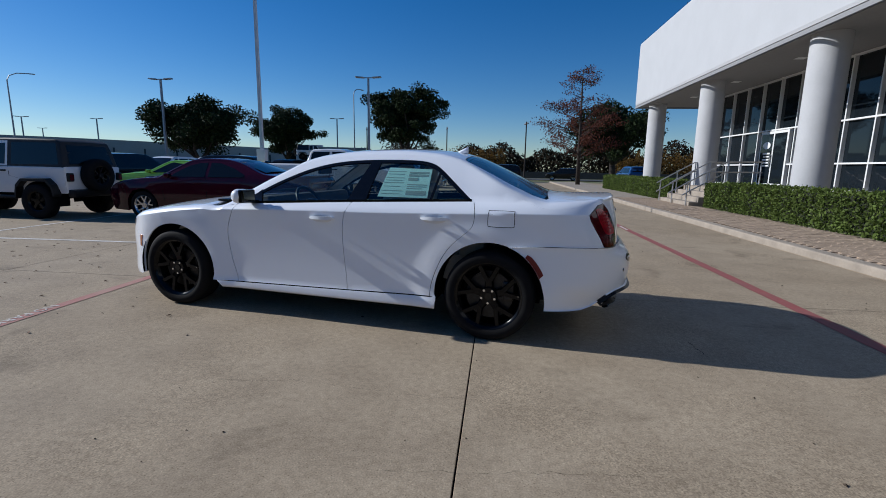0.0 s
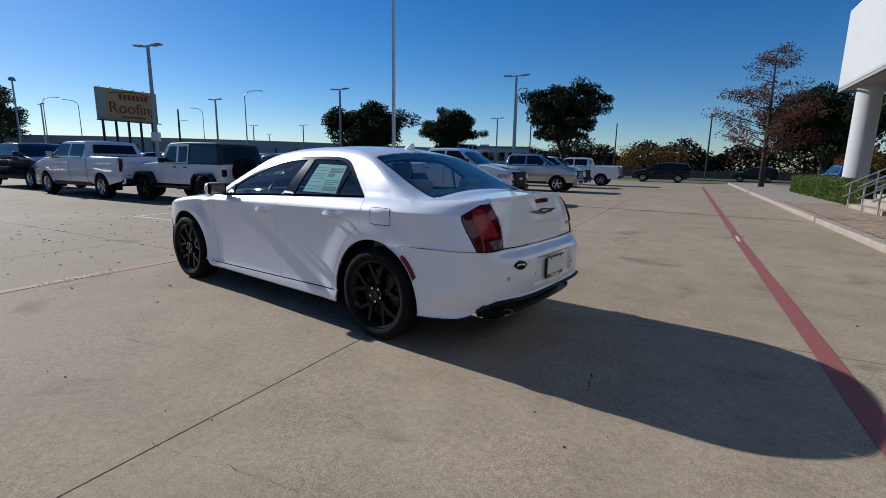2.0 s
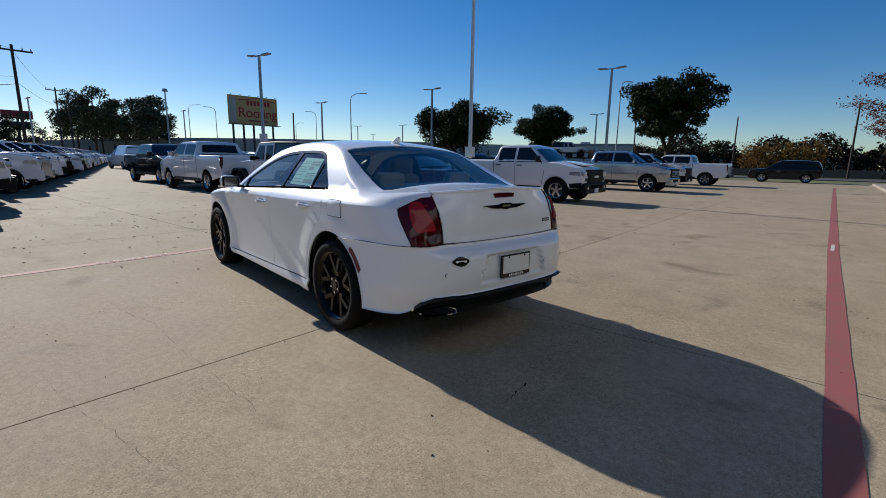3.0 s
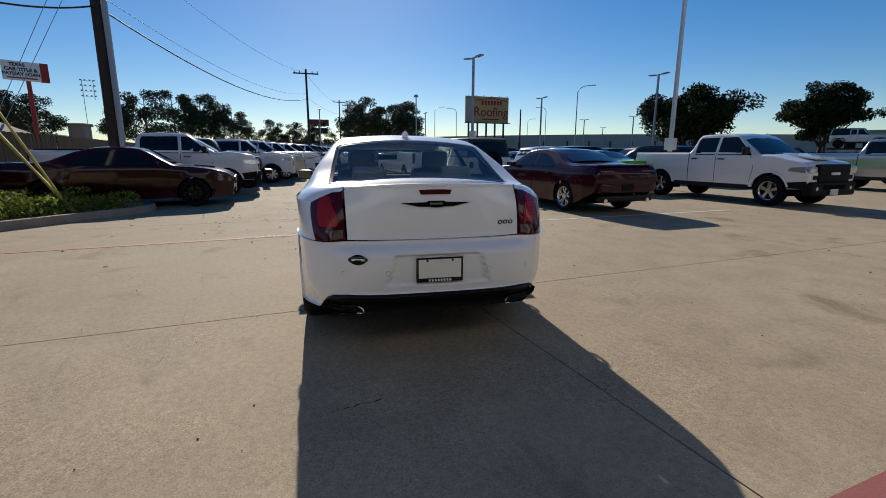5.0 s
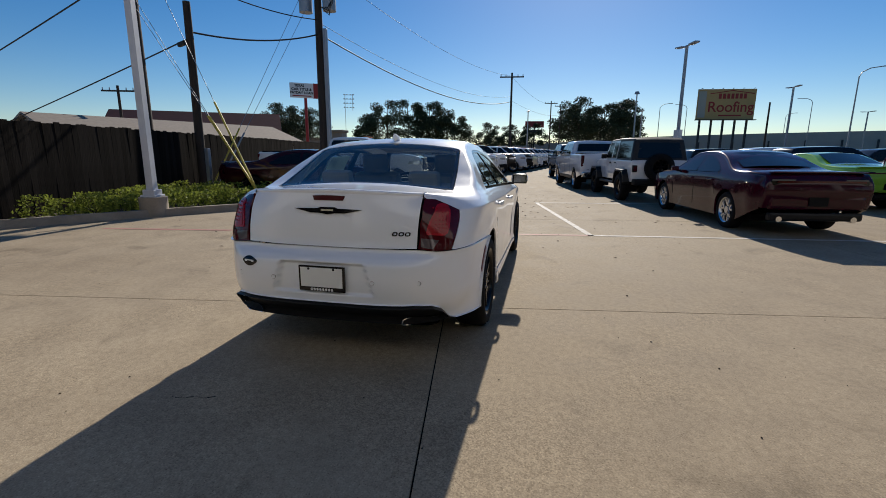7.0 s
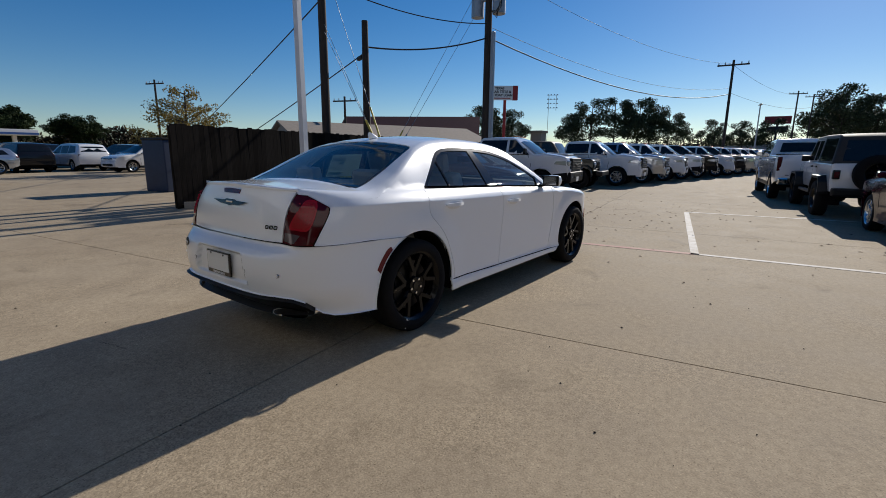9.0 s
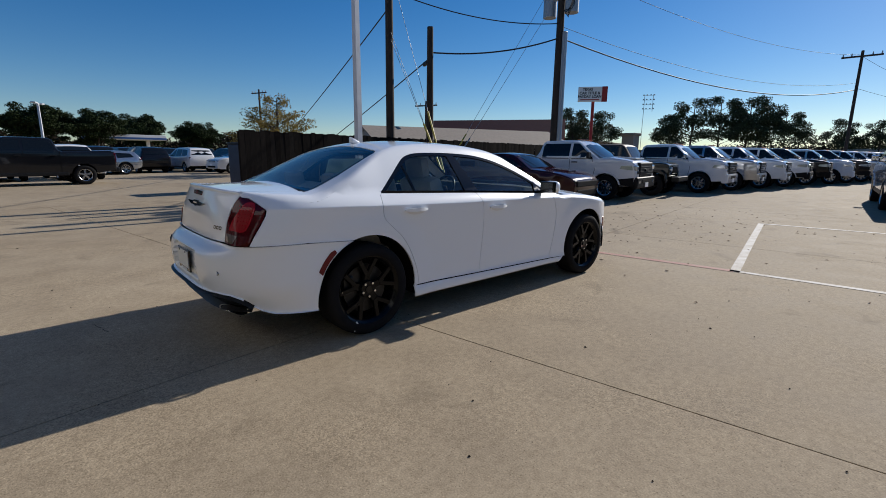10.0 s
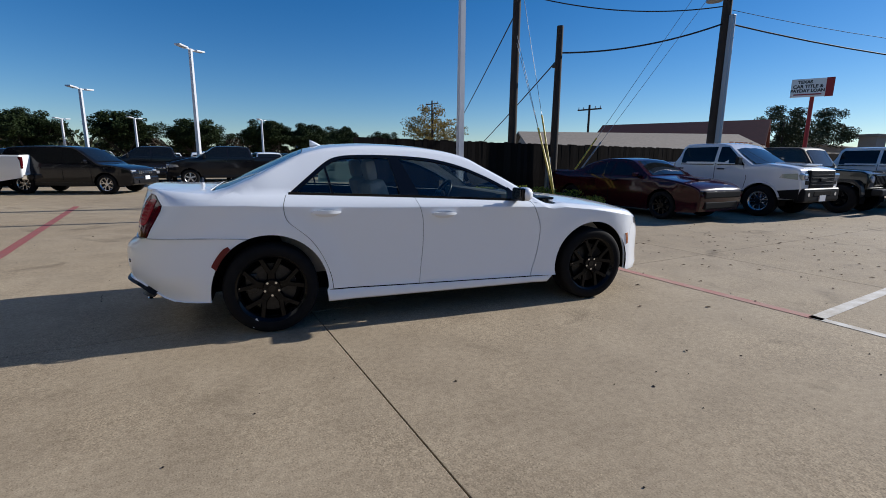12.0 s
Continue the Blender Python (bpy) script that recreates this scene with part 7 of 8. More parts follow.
def tree(label, x, y, height, spread, leaf, seed, trunk=0.22, kind="oak", leaves=5200, size=0.13, group="trees", crown_low=0.35):
    rng = np.random.default_rng(seed)
    rnd = random.Random(seed)
    t = thing("tree", label, "tree", pose(x, y, -0.05, 0, 0, rnd.uniform(0, 360)), group)
    R = spread / 2
    if kind == "oak":
        fork = height * 0.26
        bm = bmesh.new()
        tube_into(bm, (0, 0, 0), (0.1, 0.05, fork), trunk, trunk * 0.72, 12)
        tips = []
        n = 7
        for k in range(n):
            a = 2 * math.pi * k / n + rnd.uniform(-0.3, 0.3)
            q = Vector((0.1, 0.05, fork * rnd.uniform(0.82, 1.0)))
            rr = trunk * 0.5
            for s in range(3):
                o = q + Vector((math.cos(a), math.sin(a), 0)) * R * rnd.uniform(0.2, 0.3) + Vector((0, 0, (height - fork) * rnd.uniform(0.14, 0.26)))
                tube_into(bm, q, o, rr, rr * 0.65, 7)
                for _ in range(2):
                    w = o + Vector((rnd.gauss(0, 1), rnd.gauss(0, 1), abs(rnd.gauss(0, 0.8)))) * R * 0.2
                    tube_into(bm, o, w, rr * 0.45, rr * 0.2, 5)
                    tips.append(w)
                q, rr = o, rr * 0.65
                a += rnd.uniform(-0.35, 0.35)
            tips.append(q)
        part("trunk", bm, BARK, t, smooth=True)
        cz, hz = height * (1 + crown_low) / 2, height * (1 - crown_low) / 2
        blobs = [tuple(q) for q in tips]
        while len(blobs) < 120:
            d = rng.normal(size=3)
            d /= np.linalg.norm(d)
            k = rng.uniform(0.25, 1.0)
            p = d * k * np.array([R, R, hz]) * 0.88
            if p[2] < -0.72 * hz:
                continue
            blobs.append((p[0], p[1], cz + p[2]))
        br = spread * 0.095
    elif kind == "pine":
        bm = bmesh.new()
        tube_into(bm, (0, 0, 0), (0.3, 0.1, height * 0.94), trunk, trunk * 0.3, 9)
        blobs = []
        for k in range(26):
            f = rnd.uniform(0, 1)
            z = height * (crown_low + (1 - crown_low) * f)
            a, rr = rnd.uniform(0, 6.28), R * rnd.uniform(0.0, 1.0) ** 0.5 * (1.0 - 0.72 * f ** 2.2)
            w = Vector((rr * math.cos(a), rr * math.sin(a), z))
            tube_into(bm, (0.25 * z / height, 0, max(height * 0.3, z - rr * 0.5)), w, trunk * 0.2, trunk * 0.07, 5)
            blobs.append(tuple(w))
        part("trunk", bm, BARK, t, smooth=True)
        br = spread * 0.115
    else:
        # tapering, sparse, with upswept fine limbs
        bm = bmesh.new()
        tube_into(bm, (0, 0, 0), (0.15, 0, height * 0.97), trunk, 0.03, 10)
        blobs = []
        for k in range(90):
            f = rnd.uniform(0.2, 0.98)
            a = rnd.uniform(0, 6.28)
            rr = R * (1.0 - f) ** 0.75 * rnd.uniform(0.55, 1.05) * (1.0 if f > 0.3 else 0.8) + 0.15
            z = height * f
            w = Vector((rr * math.cos(a), rr * math.sin(a), z + rr * 0.35))
            tube_into(bm, (0.15 * f, 0, z), w, 0.035 * (1.1 - f) + 0.008, 0.008, 5)
            m = max(1, int(rr * 3.2))
            for g in range(m):
                blobs.append(tuple(Vector((0, 0, z)).lerp(w, 0.35 + 0.65 * (g + 1) / m)))
        part("trunk", bm, BARK, t, smooth=True)
        br = spread * 0.032
    blobs = np.array(blobs)
    pick = rng.integers(0, len(blobs), leaves)
    d = rng.normal(size=(leaves, 3))
    d /= np.linalg.norm(d, axis=1)[:, None]
    k = rng.uniform(0.2, 1.15, (leaves, 1)) ** 0.6
    pts = blobs[pick] + d * k * br * np.array([1.15, 1.15, 0.8]) * rng.uniform(0.7, 1.2, (len(blobs), 1))[pick]
    leaf_cloud("crown", pts, size, leaf, t, seed + 1)
    return t


build_fence()
build_island()

# lamp posts
lamp_post("square white lamp post on a round concrete base", -3.36, -7.12, 9.5, 8.8, heads=False, base=0.42, w=0.078, paint_mat=POLE_WHITE)
lamp_post("tall pale lamp post with a sign box", -10.0, 11.85, 10.2, 8.8, heads=True, w=0.062, box_z=1.72, paint_mat=POLE_WHITE)
post = lamp_post("grey lamp post with twin flat heads", -25.9, 8.85, 7.6, 20, w=0.082)
for x, y, t in ((-12.5, 27.5, 10), (-28.6, 25.2, 10), (-45.9, 23.2, 10), (-29.3, 54.0, 10), (-70.1, 14.4, 0), (-75.9, 46.0, 30), (-66.7, 50.0, 10), (-99, 64.4, 10), (-50, 70, 10), (-68, -2, 10)):
    copy_thing(post, pose(x, y, 0, 0, 0, t))
box("sign_box", (0.42, 0.3, 0.5), (0, 0, 2.6), POLE_WHITE, post, bevel=0.02)
white_post = lamp_post("white lamp post with twin flat heads", 4.87, -23.0, 6.75, 60, w=0.09, paint_mat=POLE_WHITE)
for x, y, z in ((11.5, -29.0, -1.5), (1.9, -45.5, -1.7), (12.7, -46, -1.9), (19.5, -50, -1.9), (25, -48, -1.9)):
    copy_thing(white_post, pose(x, y, z, 0, 0, 70))
for x, y, top, t in ((-68.7, 40.3, 12.5, 60), (-127, 28.5, 14, 70), (-128.8, 35.3, 14, 250), (-118.8, 58.6, 14, 240), (-162.8, 72.3, 14, 60), (-31.7, 64.0, 13.3, 85)):
    road_lamp(x, y, top, t)

mast = thing("light_mast", "tall slim mast with a round lamp head", "light mast", pose(-100.5, 18.4, 0))
tube("pole", (0, 0, 0), (0, 0, 13.6), 0.20, POLE_GREY, mast, r2=0.12, seg=10)
tube("lamp_head", (0, 0, 13.5), (0, 0, 14.0), 0.55, POLE_GREY, mast, r2=0.35, seg=14)
flood = thing("floodlight_mast", "distant mast with a rack of floodlights", "light mast", pose(-105.2, -47.1, 0, 0, 0, 24))
for y in (-0.9, 0.9):
    tube("upright", (0, y, 0 if y < 0 else 11.6), (0, y, 15.4), 0.05, POLE_GREY, flood, seg=8)
for z in (12.2, 13.2, 14.2, 15.2):
    box("rack_bar", (0.05, 2.6, 0.05), (0, 0, z), POLE_GREY, flood)
    for y in (-1.1, -0.4, 0.4, 1.1):
        box("floodlight", (0.2, 0.28, 0.26), (0.18, y, z + 0.1), POLE_GREY, flood, bevel=0.06)

# utility poles with their gear
big = utility_pole("thick dark utility pole with transformers and a pale riser", -13.78, -8.21, 9.2, 0.19, arm=False)
box("riser_pipe", (0.16, 0.16, 6.4), (0.02, 0.27, 3.2), POLE_GREY, big, bevel=0.03)
for y in (-0.55, 0.5):
    tube("transformer", (0.0, y, 7.05), (0.0, y, 7.95), 0.27, POLE_GREY, big, seg=20)
box("transformer_bracket", (0.12, 1.3, 0.1), (0, 0, 7.7), POLE_GREY, big)
for k in range(7):
    path_tube("jumper_wire", [(0.1, 0.2, 7.2), (0.25 + 0.08 * k, 0.5 + 0.06 * k, 6.9 + 0.2 * math.sin(k)), (0.2, 0.75, 7.3 + 0.08 * k), (0.05, 0.5, 7.95)], 0.012, WIRE, big)
stub = utility_pole("short dark utility pole with guy wires", -7.97, -9.62, 5.85, 0.15, arm=False)
tall = utility_pole("tall brown utility pole behind the fence", -6.64, -10.25, 10.5, 0.16, arm=True, turn=99)
far = utility_pole("utility pole with cross arm in the distance", -44.6, -2.7, 9.4, 0.13, turn=5)
utility_pole("weathered wooden pole near the overpass", -79.9, 34.8, 9.5, 0.17, arm=False)
for x, y, h in ((-85, 1.3, 10.8), (-95, 3.2, 11.2), (-18, -52, 8.6), (-26, -31.5, 6.4), (-6, 75, 9), (8, 82, 9), (-22, 84, 9), (-36, 78, 8.5)):
    q = copy_thing(far, pose(x, y, h - 9.4, 0, 0, 20))

T, S, B = Vector((-6.64, -10.25, 0)), Vector((-7.97, -9.62, 0)), Vector((-13.78, -8.21, 0))
up = lambda p, z: Vector((p.x, p.y, z))
cable("thick black overhead cable between poles", up(S, 5.0), up(B, 6.2), 0.25, 0.028)
cable("thick black overhead cable between poles", up(B, 6.2), (-44.6, -2.7, 6.6), 1.15, 0.028)
cable("black overhead cable between two poles", up(T, 6.9), up(B, 6.75), 0.35, 0.02)
cable("black overhead cable between two poles", up(T, 8.2), up(B, 8.5), 0.35, 0.012)
cable("thin black overhead wire between poles", up(B, 6.65), (-44.6, -2.7, 7.1), 1.0, 0.01)
cable("thin black overhead wire between poles", up(B, 8.9), (-44.6, -2.7, 9.1), 0.9, 0.01)
cable("black overhead cable running down behind the fence", up(T, 6.35), (-13.4, -34.5, 2.75), 0.1, 0.022)
cable("black overhead cable running down behind the fence", up(S, 4.82), (-12.0, -25.2, 2.1), 0.05, 0.022)
cable("thin black overhead wire between poles", (-44.6, -2.7, 9.0), (-85, 1.3, 10.3), 0.7, 0.012)
cable("thin black overhead wire between poles", (-44.6, -2.7, 6.7), (-95, 3.2, 9.2), 0.7, 0.012)
box("cable_splice", (0.34, 0.12, 0.14), (-8.12, -10.05, 4.70), WIRE, None, rot=(0, -8, 75), bevel=0.04)
tagged(bpy.context.scene.objects["cable_splice"], "black splice case hanging on the cable", "cable splice")
# guy wires with guards on the short pole and its neighbour
for top, foot, high, skin_mat in ((up(T, 5.45), (-5.83, -6.00, 0.08), 2.36, GUARD), (up(T, 5.7), (-5.80, -6.02, 0.08), 2.33, GUARD), (up(T, 7.8), (-5.80, -6.06, 0.08), 2.7, GUARD),
                                  (up(B, 8.9), (-8.05, -9.52, 0.05), 2.2, GUARD), (up(B, 8.0), (-8.15, -9.42, 0.05), 2.05, POLE_GREY)):
    foot = Vector(foot)
    g = tagged(path_tube("guy_wire", [top, foot], 0.008, POLE_GREY), "thin steel guy wire with a " + ("yellow" if skin_mat is GUARD else "grey") + " guard", "guy wire", "guy wires")
    tube("guard", foot, foot.lerp(top, (high - foot.z) / (top.z - foot.z)), 0.028, skin_mat, g, seg=8)
box("meter_post", (0.12, 0.12, 1.5), (-7.2, -8.75, 0.75), POLE_GREY, None, bevel=0.01)
tagged(bpy.context.scene.objects["meter_post"], "grey service post by the fence", "service post")

# houses behind the fence
ROOF_TAN = mat("tan_shingle", (0.30, 0.25, 0.20), 0.9, vary=0.2, scale=4, bump=0.3)
ROOF_RED = mat("red_roof", (0.15, 0.035, 0.025), 0.8, vary=0.2, scale=2)
WALL_TAN = mat("tan_siding", (0.34, 0.30, 0.26), 0.85, vary=0.1)


def house(label, x, y, turn, length, depth, eave, ridge, roof, wall):
    h = thing("house", label, "house", pose(x, y, 0, 0, 0, turn))
    L, D = length / 2, depth / 2
    raw("shell_wall", [(-L, -D, 0), (L, -D, 0), (L, D, 0), (-L, D, 0), (-L, -D, eave), (L, -D, eave), (L, D, eave), (-L, D, eave), (-L, 0, ridge - 0.1), (L, 0, ridge - 0.1)],
        [(0, 1, 5, 4), (2, 3, 7, 6), (1, 2, 6, 9, 5), (3, 0, 4, 8, 7)], wall, h)
    for s in (-1, 1):
        o = 0.4
        k = (ridge - eave) / D
        v = [(-L - o, s * (D + o), eave - o * k), (L + o, s * (D + o), eave - o * k), (L + o, 0, ridge), (-L - o, 0, ridge)]
        raw("roof_slope", v + [(a, b, c + 0.15) for a, b, c in v], [(0, 1, 2, 3), (4, 7, 6, 5), (0, 4, 5, 1), (1, 5, 6, 2), (0, 3, 7, 4)], roof, h)
        for i in range(3):
            box("window", (0.9, 0.06, 1.1), (-L * 0.6 + i * L * 0.6, s * (D + 0.03), eave * 0.55), SHADE_GLASS, h)
    return h


house("low house with a tan shingle roof behind the fence", -28.5, -29.0, -18, 19, 8, 2.4, 3.75, ROOF_TAN, WALL_TAN)
house("larger house with a dark red roof", -51.5, -45.5, -57, 20, 11, 3.6, 6.6, ROOF_RED, WALL_TAN)
house("pale flat building beyond the row", -90, -52, 15, 26, 10, 4.2, 4.6, ROOF_TAN, WALL_TAN)
tower = thing("small_tower", "pale little tower with a hipped cap", "tower", pose(-88, -42, 0))
box("tower_shaft", (2.4, 2.4, 5.6), (0, 0, 2.8), WALL_TAN, tower)
box("tower_cap", (3.0, 3.0, 0.5), (0, 0, 5.8), ROOF_TAN, tower, bevel=0.1)

# signs
SIGN_YELLOW = mat("billboard_yellow", (0.50, 0.32, 0.13), 0.7, vary=0.12, scale=0.4)
SIGN_RED = mat("sign_red", (0.30, 0.02, 0.02), 0.6)
SIGN_WHITE = mat("sign_white", (0.75, 0.75, 0.75), 0.6)
SIGN_BLACK = mat("sign_black", (0.02, 0.02, 0.025), 0.6)


def billboard():
    a, b = Vector((-103.3, 30.7, 0)), Vector((-104.5, 41.7, 0))
    d = (b - a).normalized()
    turn = math.degrees(math.atan2(d.y, d.x))
    c = (a + b) / 2
    s = thing("billboard", "weathered yellow roadside billboard on dark posts", "billboard", pose(c.x, c.y, 0, 0, 0, turn))
    box("panel", (11.2, 0.3, 6.0), (0, 0, 11.5), SIGN_YELLOW, s, bevel=0.03)
    box("side_panel", (1.5, 0.04, 5.2), (-4.7, -0.18, 11.5), mat("sign_grey", (0.33, 0.33, 0.3), 0.7), s)
    lettering("lettering", "Roofing", 2.9, pose(0.9, -0.19, 10.9, 90, 0, 0), SIGN_RED, s, bold=0.03)
    for i in range(7):
        box("letter_bar", (0.55, 0.04, 1.0), (-1.3 + i * 0.8, -0.18, 13.1), SIGN_RED, s)
    for k in (-1, 1):
        box("roof_stroke", (4.6, 0.04, 0.16), (1.0 + k * 2.0, -0.17, 13.9), SIGN_RED, s, rot=(0, k * 8, 0))
    box("letter_bar", (4.4, 0.04, 0.28), (0.9, -0.18, 9.3), SIGN_RED, s)
    box("walkway", (11.6, 1.0, 0.14), (0, -0.5, 8.4), SIGN_BLACK, s)
    for i in range(5):
        box("post", (0.34, 0.34, 9.0), (-4.6 + i * 2.3, 0.35, 4.5), SIGN_BLACK, s)
    for i in range(6):
        box("top_lamp", (0.12, 0.5, 0.1), (-5 + i * 2, -0.4, 14.6), SIGN_BLACK, s)


billboard()


def pole_sign():
    c = Vector((-58.4, -33.4, 0))
    turn = math.degrees(math.atan2(3.2, -2.4))
    s = thing("pole_sign", "white loan shop sign with red end on a red pole", "sign", pose(c.x, c.y, 0, 0, 0, turn))
    tube("pole", (0.2, 0.3, 0), (0.2, 0.3, 9.2), 0.22, SIGN_RED, s, seg=10)
    box("panel", (3.9, 0.5, 2.0), (0, 0, 10.1), SIGN_WHITE, s, bevel=0.03)
    box("red_end", (0.75, 0.54, 2.04), (1.65, 0, 10.1), SIGN_RED, s)
    for k, (w, size, z) in enumerate((("TEXAS", 0.46, 10.72), ("CAR TITLE &", 0.50, 10.22), ("PAYDAY LOAN", 0.47, 9.75))):
        lettering("lettering", w, size, pose(-0.38 - (0.3 if k == 0 else 0), -0.258, z, 90, 0, 0), SIGN_BLACK, s, bold=0.022)
    box("letter_bar", (2.6, 0.02, 0.14), (-0.35, -0.255, 9.34), SIGN_RED, s)


pole_sign()
motel = thing("roadside_sign", "small dark roadside sign on a post", "sign", pose(-154, -3.7, 0, 0, 0, 95))
box("panel", (6, 0.4, 2.0), (0, 0, 10.8), SIGN_RED, motel)
box("panel", (5, 0.4, 1.5), (0, 0, 8.4), SIGN_BLACK, motel)
tube("post", (0, 0, 0), (0, 0, 10), 0.25, SIGN_BLACK, motel, seg=8)

# trees near the lot
tree("broad dark evergreen oak", -29.15, 28.95, 6.95, 8.1, OAK_LEAF, 31, 0.28, leaves=31000, size=0.13, crown_low=0.40)
oak = tree("dark evergreen oak with uneven crown", -36.5, 52.7, 9.35, 8.5, OAK_LEAF, 32, 0.26, leaves=31000, size=0.145)
tree("tall dark evergreen oak", -17.0, 47.8, 11.4, 8.7, OAK_LEAF, 33, 0.3, leaves=32000, size=0.145, crown_low=0.3)
tree("tapering cypress with rust-red autumn needles", 2.43, 37.1, 9.8, 11.5, RUST_LEAF, 34, 0.2, kind="cypress", leaves=8500, size=0.075)
tree("dark evergreen oak beyond the building", 6.6, 56.0, 9.2, 11.5, OAK_LEAF, 35, 0.4, leaves=32500, size=0.160)
# the row to the south
for k, (x, y, h) in enumerate(((22.9, -52, 6.6), (15.5, -54, 7.0), (9.0, -55, 6.4), (1.5, -70, 7.8), (-4.0, -72, 7.6), (-11, -84, 8.2), (-20, -86, 7.5), (28, -46, 6), (34, -40, 6))):
    s = h / 9.2 * 0.88
    copy_thing(oak, pose(x, y, 0, 0, 0, 47 * k) @ Matrix.Diagonal((s * 1.26, s * 1.26, s, 1)))
tree("half-bare tree with sparse yellow leaves", -9.2, -26.5, 5.0, 8.5, OLIVE_LEAF, 36, 0.14, kind="cypress", leaves=6500, size=0.07)
pine = tree("tall distant pine with clumped crown", -119, -36, 15, 13, PINE_LEAF, 37, 0.25, kind="pine", leaves=6500, size=0.24, group="pines", crown_low=0.42)
for k, (x, y, h) in enumerate(((-116, -46, 11), (-118, -42, 14.5), (-121, -31, 14.5), (-121, -28, 13), (-123, -24, 11.5), (-138, -16, 10), (-140, -10, 9.5), (-141, -4, 10), (-144, 7, 15), (-144, 12, 13), (-143, 17, 14.5), (-142.6, 24, 15.5),
                                (-115, 8, 14), (-114.5, 13, 12.5), (-114, 17.5, 13.5), (-84, -47, 10), (-70, -44, 9.5), (-66, -41, 8))):
    s = h / 15
    copy_thing(pine, pose(x, y, 0, 0, 0, 61 * k) @ Matrix.Diagonal((s * 1.1, s * 1.1, s, 1)))

# far woods, one mass for each tint
def woods(name, label, arcs, leaf, seed, n, size):
    rng = np.random.default_rng(seed)
    w = tagged(new(name), label, "woods", kind="stuff")
    pts = []
    for (x0, y0), (x1, y1), h0, h1, depth in arcs:
        m = int(n * math.dist((x0, y0), (x1, y1)))
        t = rng.uniform(0, 1, m)
        ph = rng.uniform(0, 6, 4)
        h = h0 + (h1 - h0) * (0.5 + 0.25 * np.sin(t * 41 + ph[0]) + 0.25 * np.sin(t * 97 + ph[1])) * rng.uniform(0.75, 1.0, m)
        z = h * rng.uniform(0, 1, m) ** 0.7
        off = rng.normal(0, depth, m)
        pts.append(np.stack([x0 + (x1 - x0) * t, y0 + (y1 - y0) * t + off, z], 1))
    leaf_cloud(name + "_leaves", np.concatenate(pts), size, leaf, w, seed)


woods("far_woods", "distant band of brown winter woods", [((-60, 118), (90, 112), 3.5, 9, 3), ((-190, 60), (-60, 150), 3, 7, 3), ((-190, -60), (-165, 60), 3, 8, 4), ((-160, -110), (-60, -95), 3, 7, 3), ((-60, -100), (60, -105), 3, 6, 3), ((60, -105), (120, 0), 4, 9, 3)], BROWN_LEAF, 51, 260, 0.34)
woods("far_yellow_woods", "distant yellow autumn trees", [((-28, 108), (-14, 108), 4, 7, 1.5), ((10, 106), (26, 104), 3, 6, 1.5)], YELLOW_LEAF, 52, 200, 0.24)
woods("far_green_woods", "distant dark green trees", [((-190, -40), (-170, 10), 3, 9, 4), ((-60, 125), (60, 120), 3, 8, 3), ((-100, -70), (-60, -60), 3, 6, 3), ((20, -75), (60, -60), 3, 6, 3)], PINE_LEAF, 53, 34, 0.45)

# raised road in the distance, low wall by the street, street
OVERPASS = mat("overpass_concrete", (0.40, 0.38, 0.35), 0.85, vary=0.15, scale=0.3)


def raised_road():
    o = thing("raised_road", "long pale concrete raised road in the distance", "bridge", kind="structure")
    path = spline([(-190, -60, 1.0), (-170, -5, 2.6), (-150, 30, 4.4), (-130, 72, 5.0), (-105, 102, 4.6), (-70, 140, 3.5), (-20, 190, 1.5)], 6)
    loops = []
    for i, p in enumerate(path):
        a, b = path[max(0, i - 1)], path[min(len(path) - 1, i + 1)]
        d = Vector((b[0] - a[0], b[1] - a[1], 0)).normalized()
        n = Vector((d.y, -d.x, 0))
        q = Vector((p[0], p[1], 0))
        z = p[2]
        loops.append([q + n * 6 + Vector((0, 0, -0.3)), q + n * 6 + Vector((0, 0, z + 1.9)), q + n * 5.7 + Vector((0, 0, z + 1.9)), q + n * 5.6 + Vector((0, 0, z + 1.0)), q - n * 6 + Vector((0, 0, z + 1.0)), q - n * 6 + Vector((0, 0, -0.3))])
    rings("deck", loops, OVERPASS, o, smooth=False)
    # dark strips on the wall face, painting in the shadow of its joints
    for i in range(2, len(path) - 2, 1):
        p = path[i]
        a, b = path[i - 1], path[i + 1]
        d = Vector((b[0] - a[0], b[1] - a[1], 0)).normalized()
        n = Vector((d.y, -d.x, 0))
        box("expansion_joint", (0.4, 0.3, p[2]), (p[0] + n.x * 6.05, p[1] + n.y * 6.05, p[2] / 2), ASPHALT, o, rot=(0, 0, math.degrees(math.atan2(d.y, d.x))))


raised_road()
bm = bmesh.new()
box_into(bm, (160, 9, 0.1), pose(-25, 70, -0.26))
tagged(part("road_north", bm, ASPHALT), "asphalt street beyond the car park", "road", kind="structure")
bm = bmesh.new()
box_into(bm, (120, 0.4, 1.1), pose(-20, 79, 0.3))
tagged(part("wall_street", bm, mat("dark_barrier", (0.06, 0.06, 0.055), 0.8, vary=0.3)), "long dark low barrier beside the street", "barrier", kind="structure")
far_hall = thing("far_hall", "long pale industrial hall beyond the trees", "building", pose(-55.5, 96.4, 0, 0, 0, 31.8))
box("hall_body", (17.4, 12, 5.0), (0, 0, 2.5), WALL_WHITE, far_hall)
box("hall_roof", (18, 12.6, 0.45), (0, 0, 5.2), SOFFIT, far_hall)
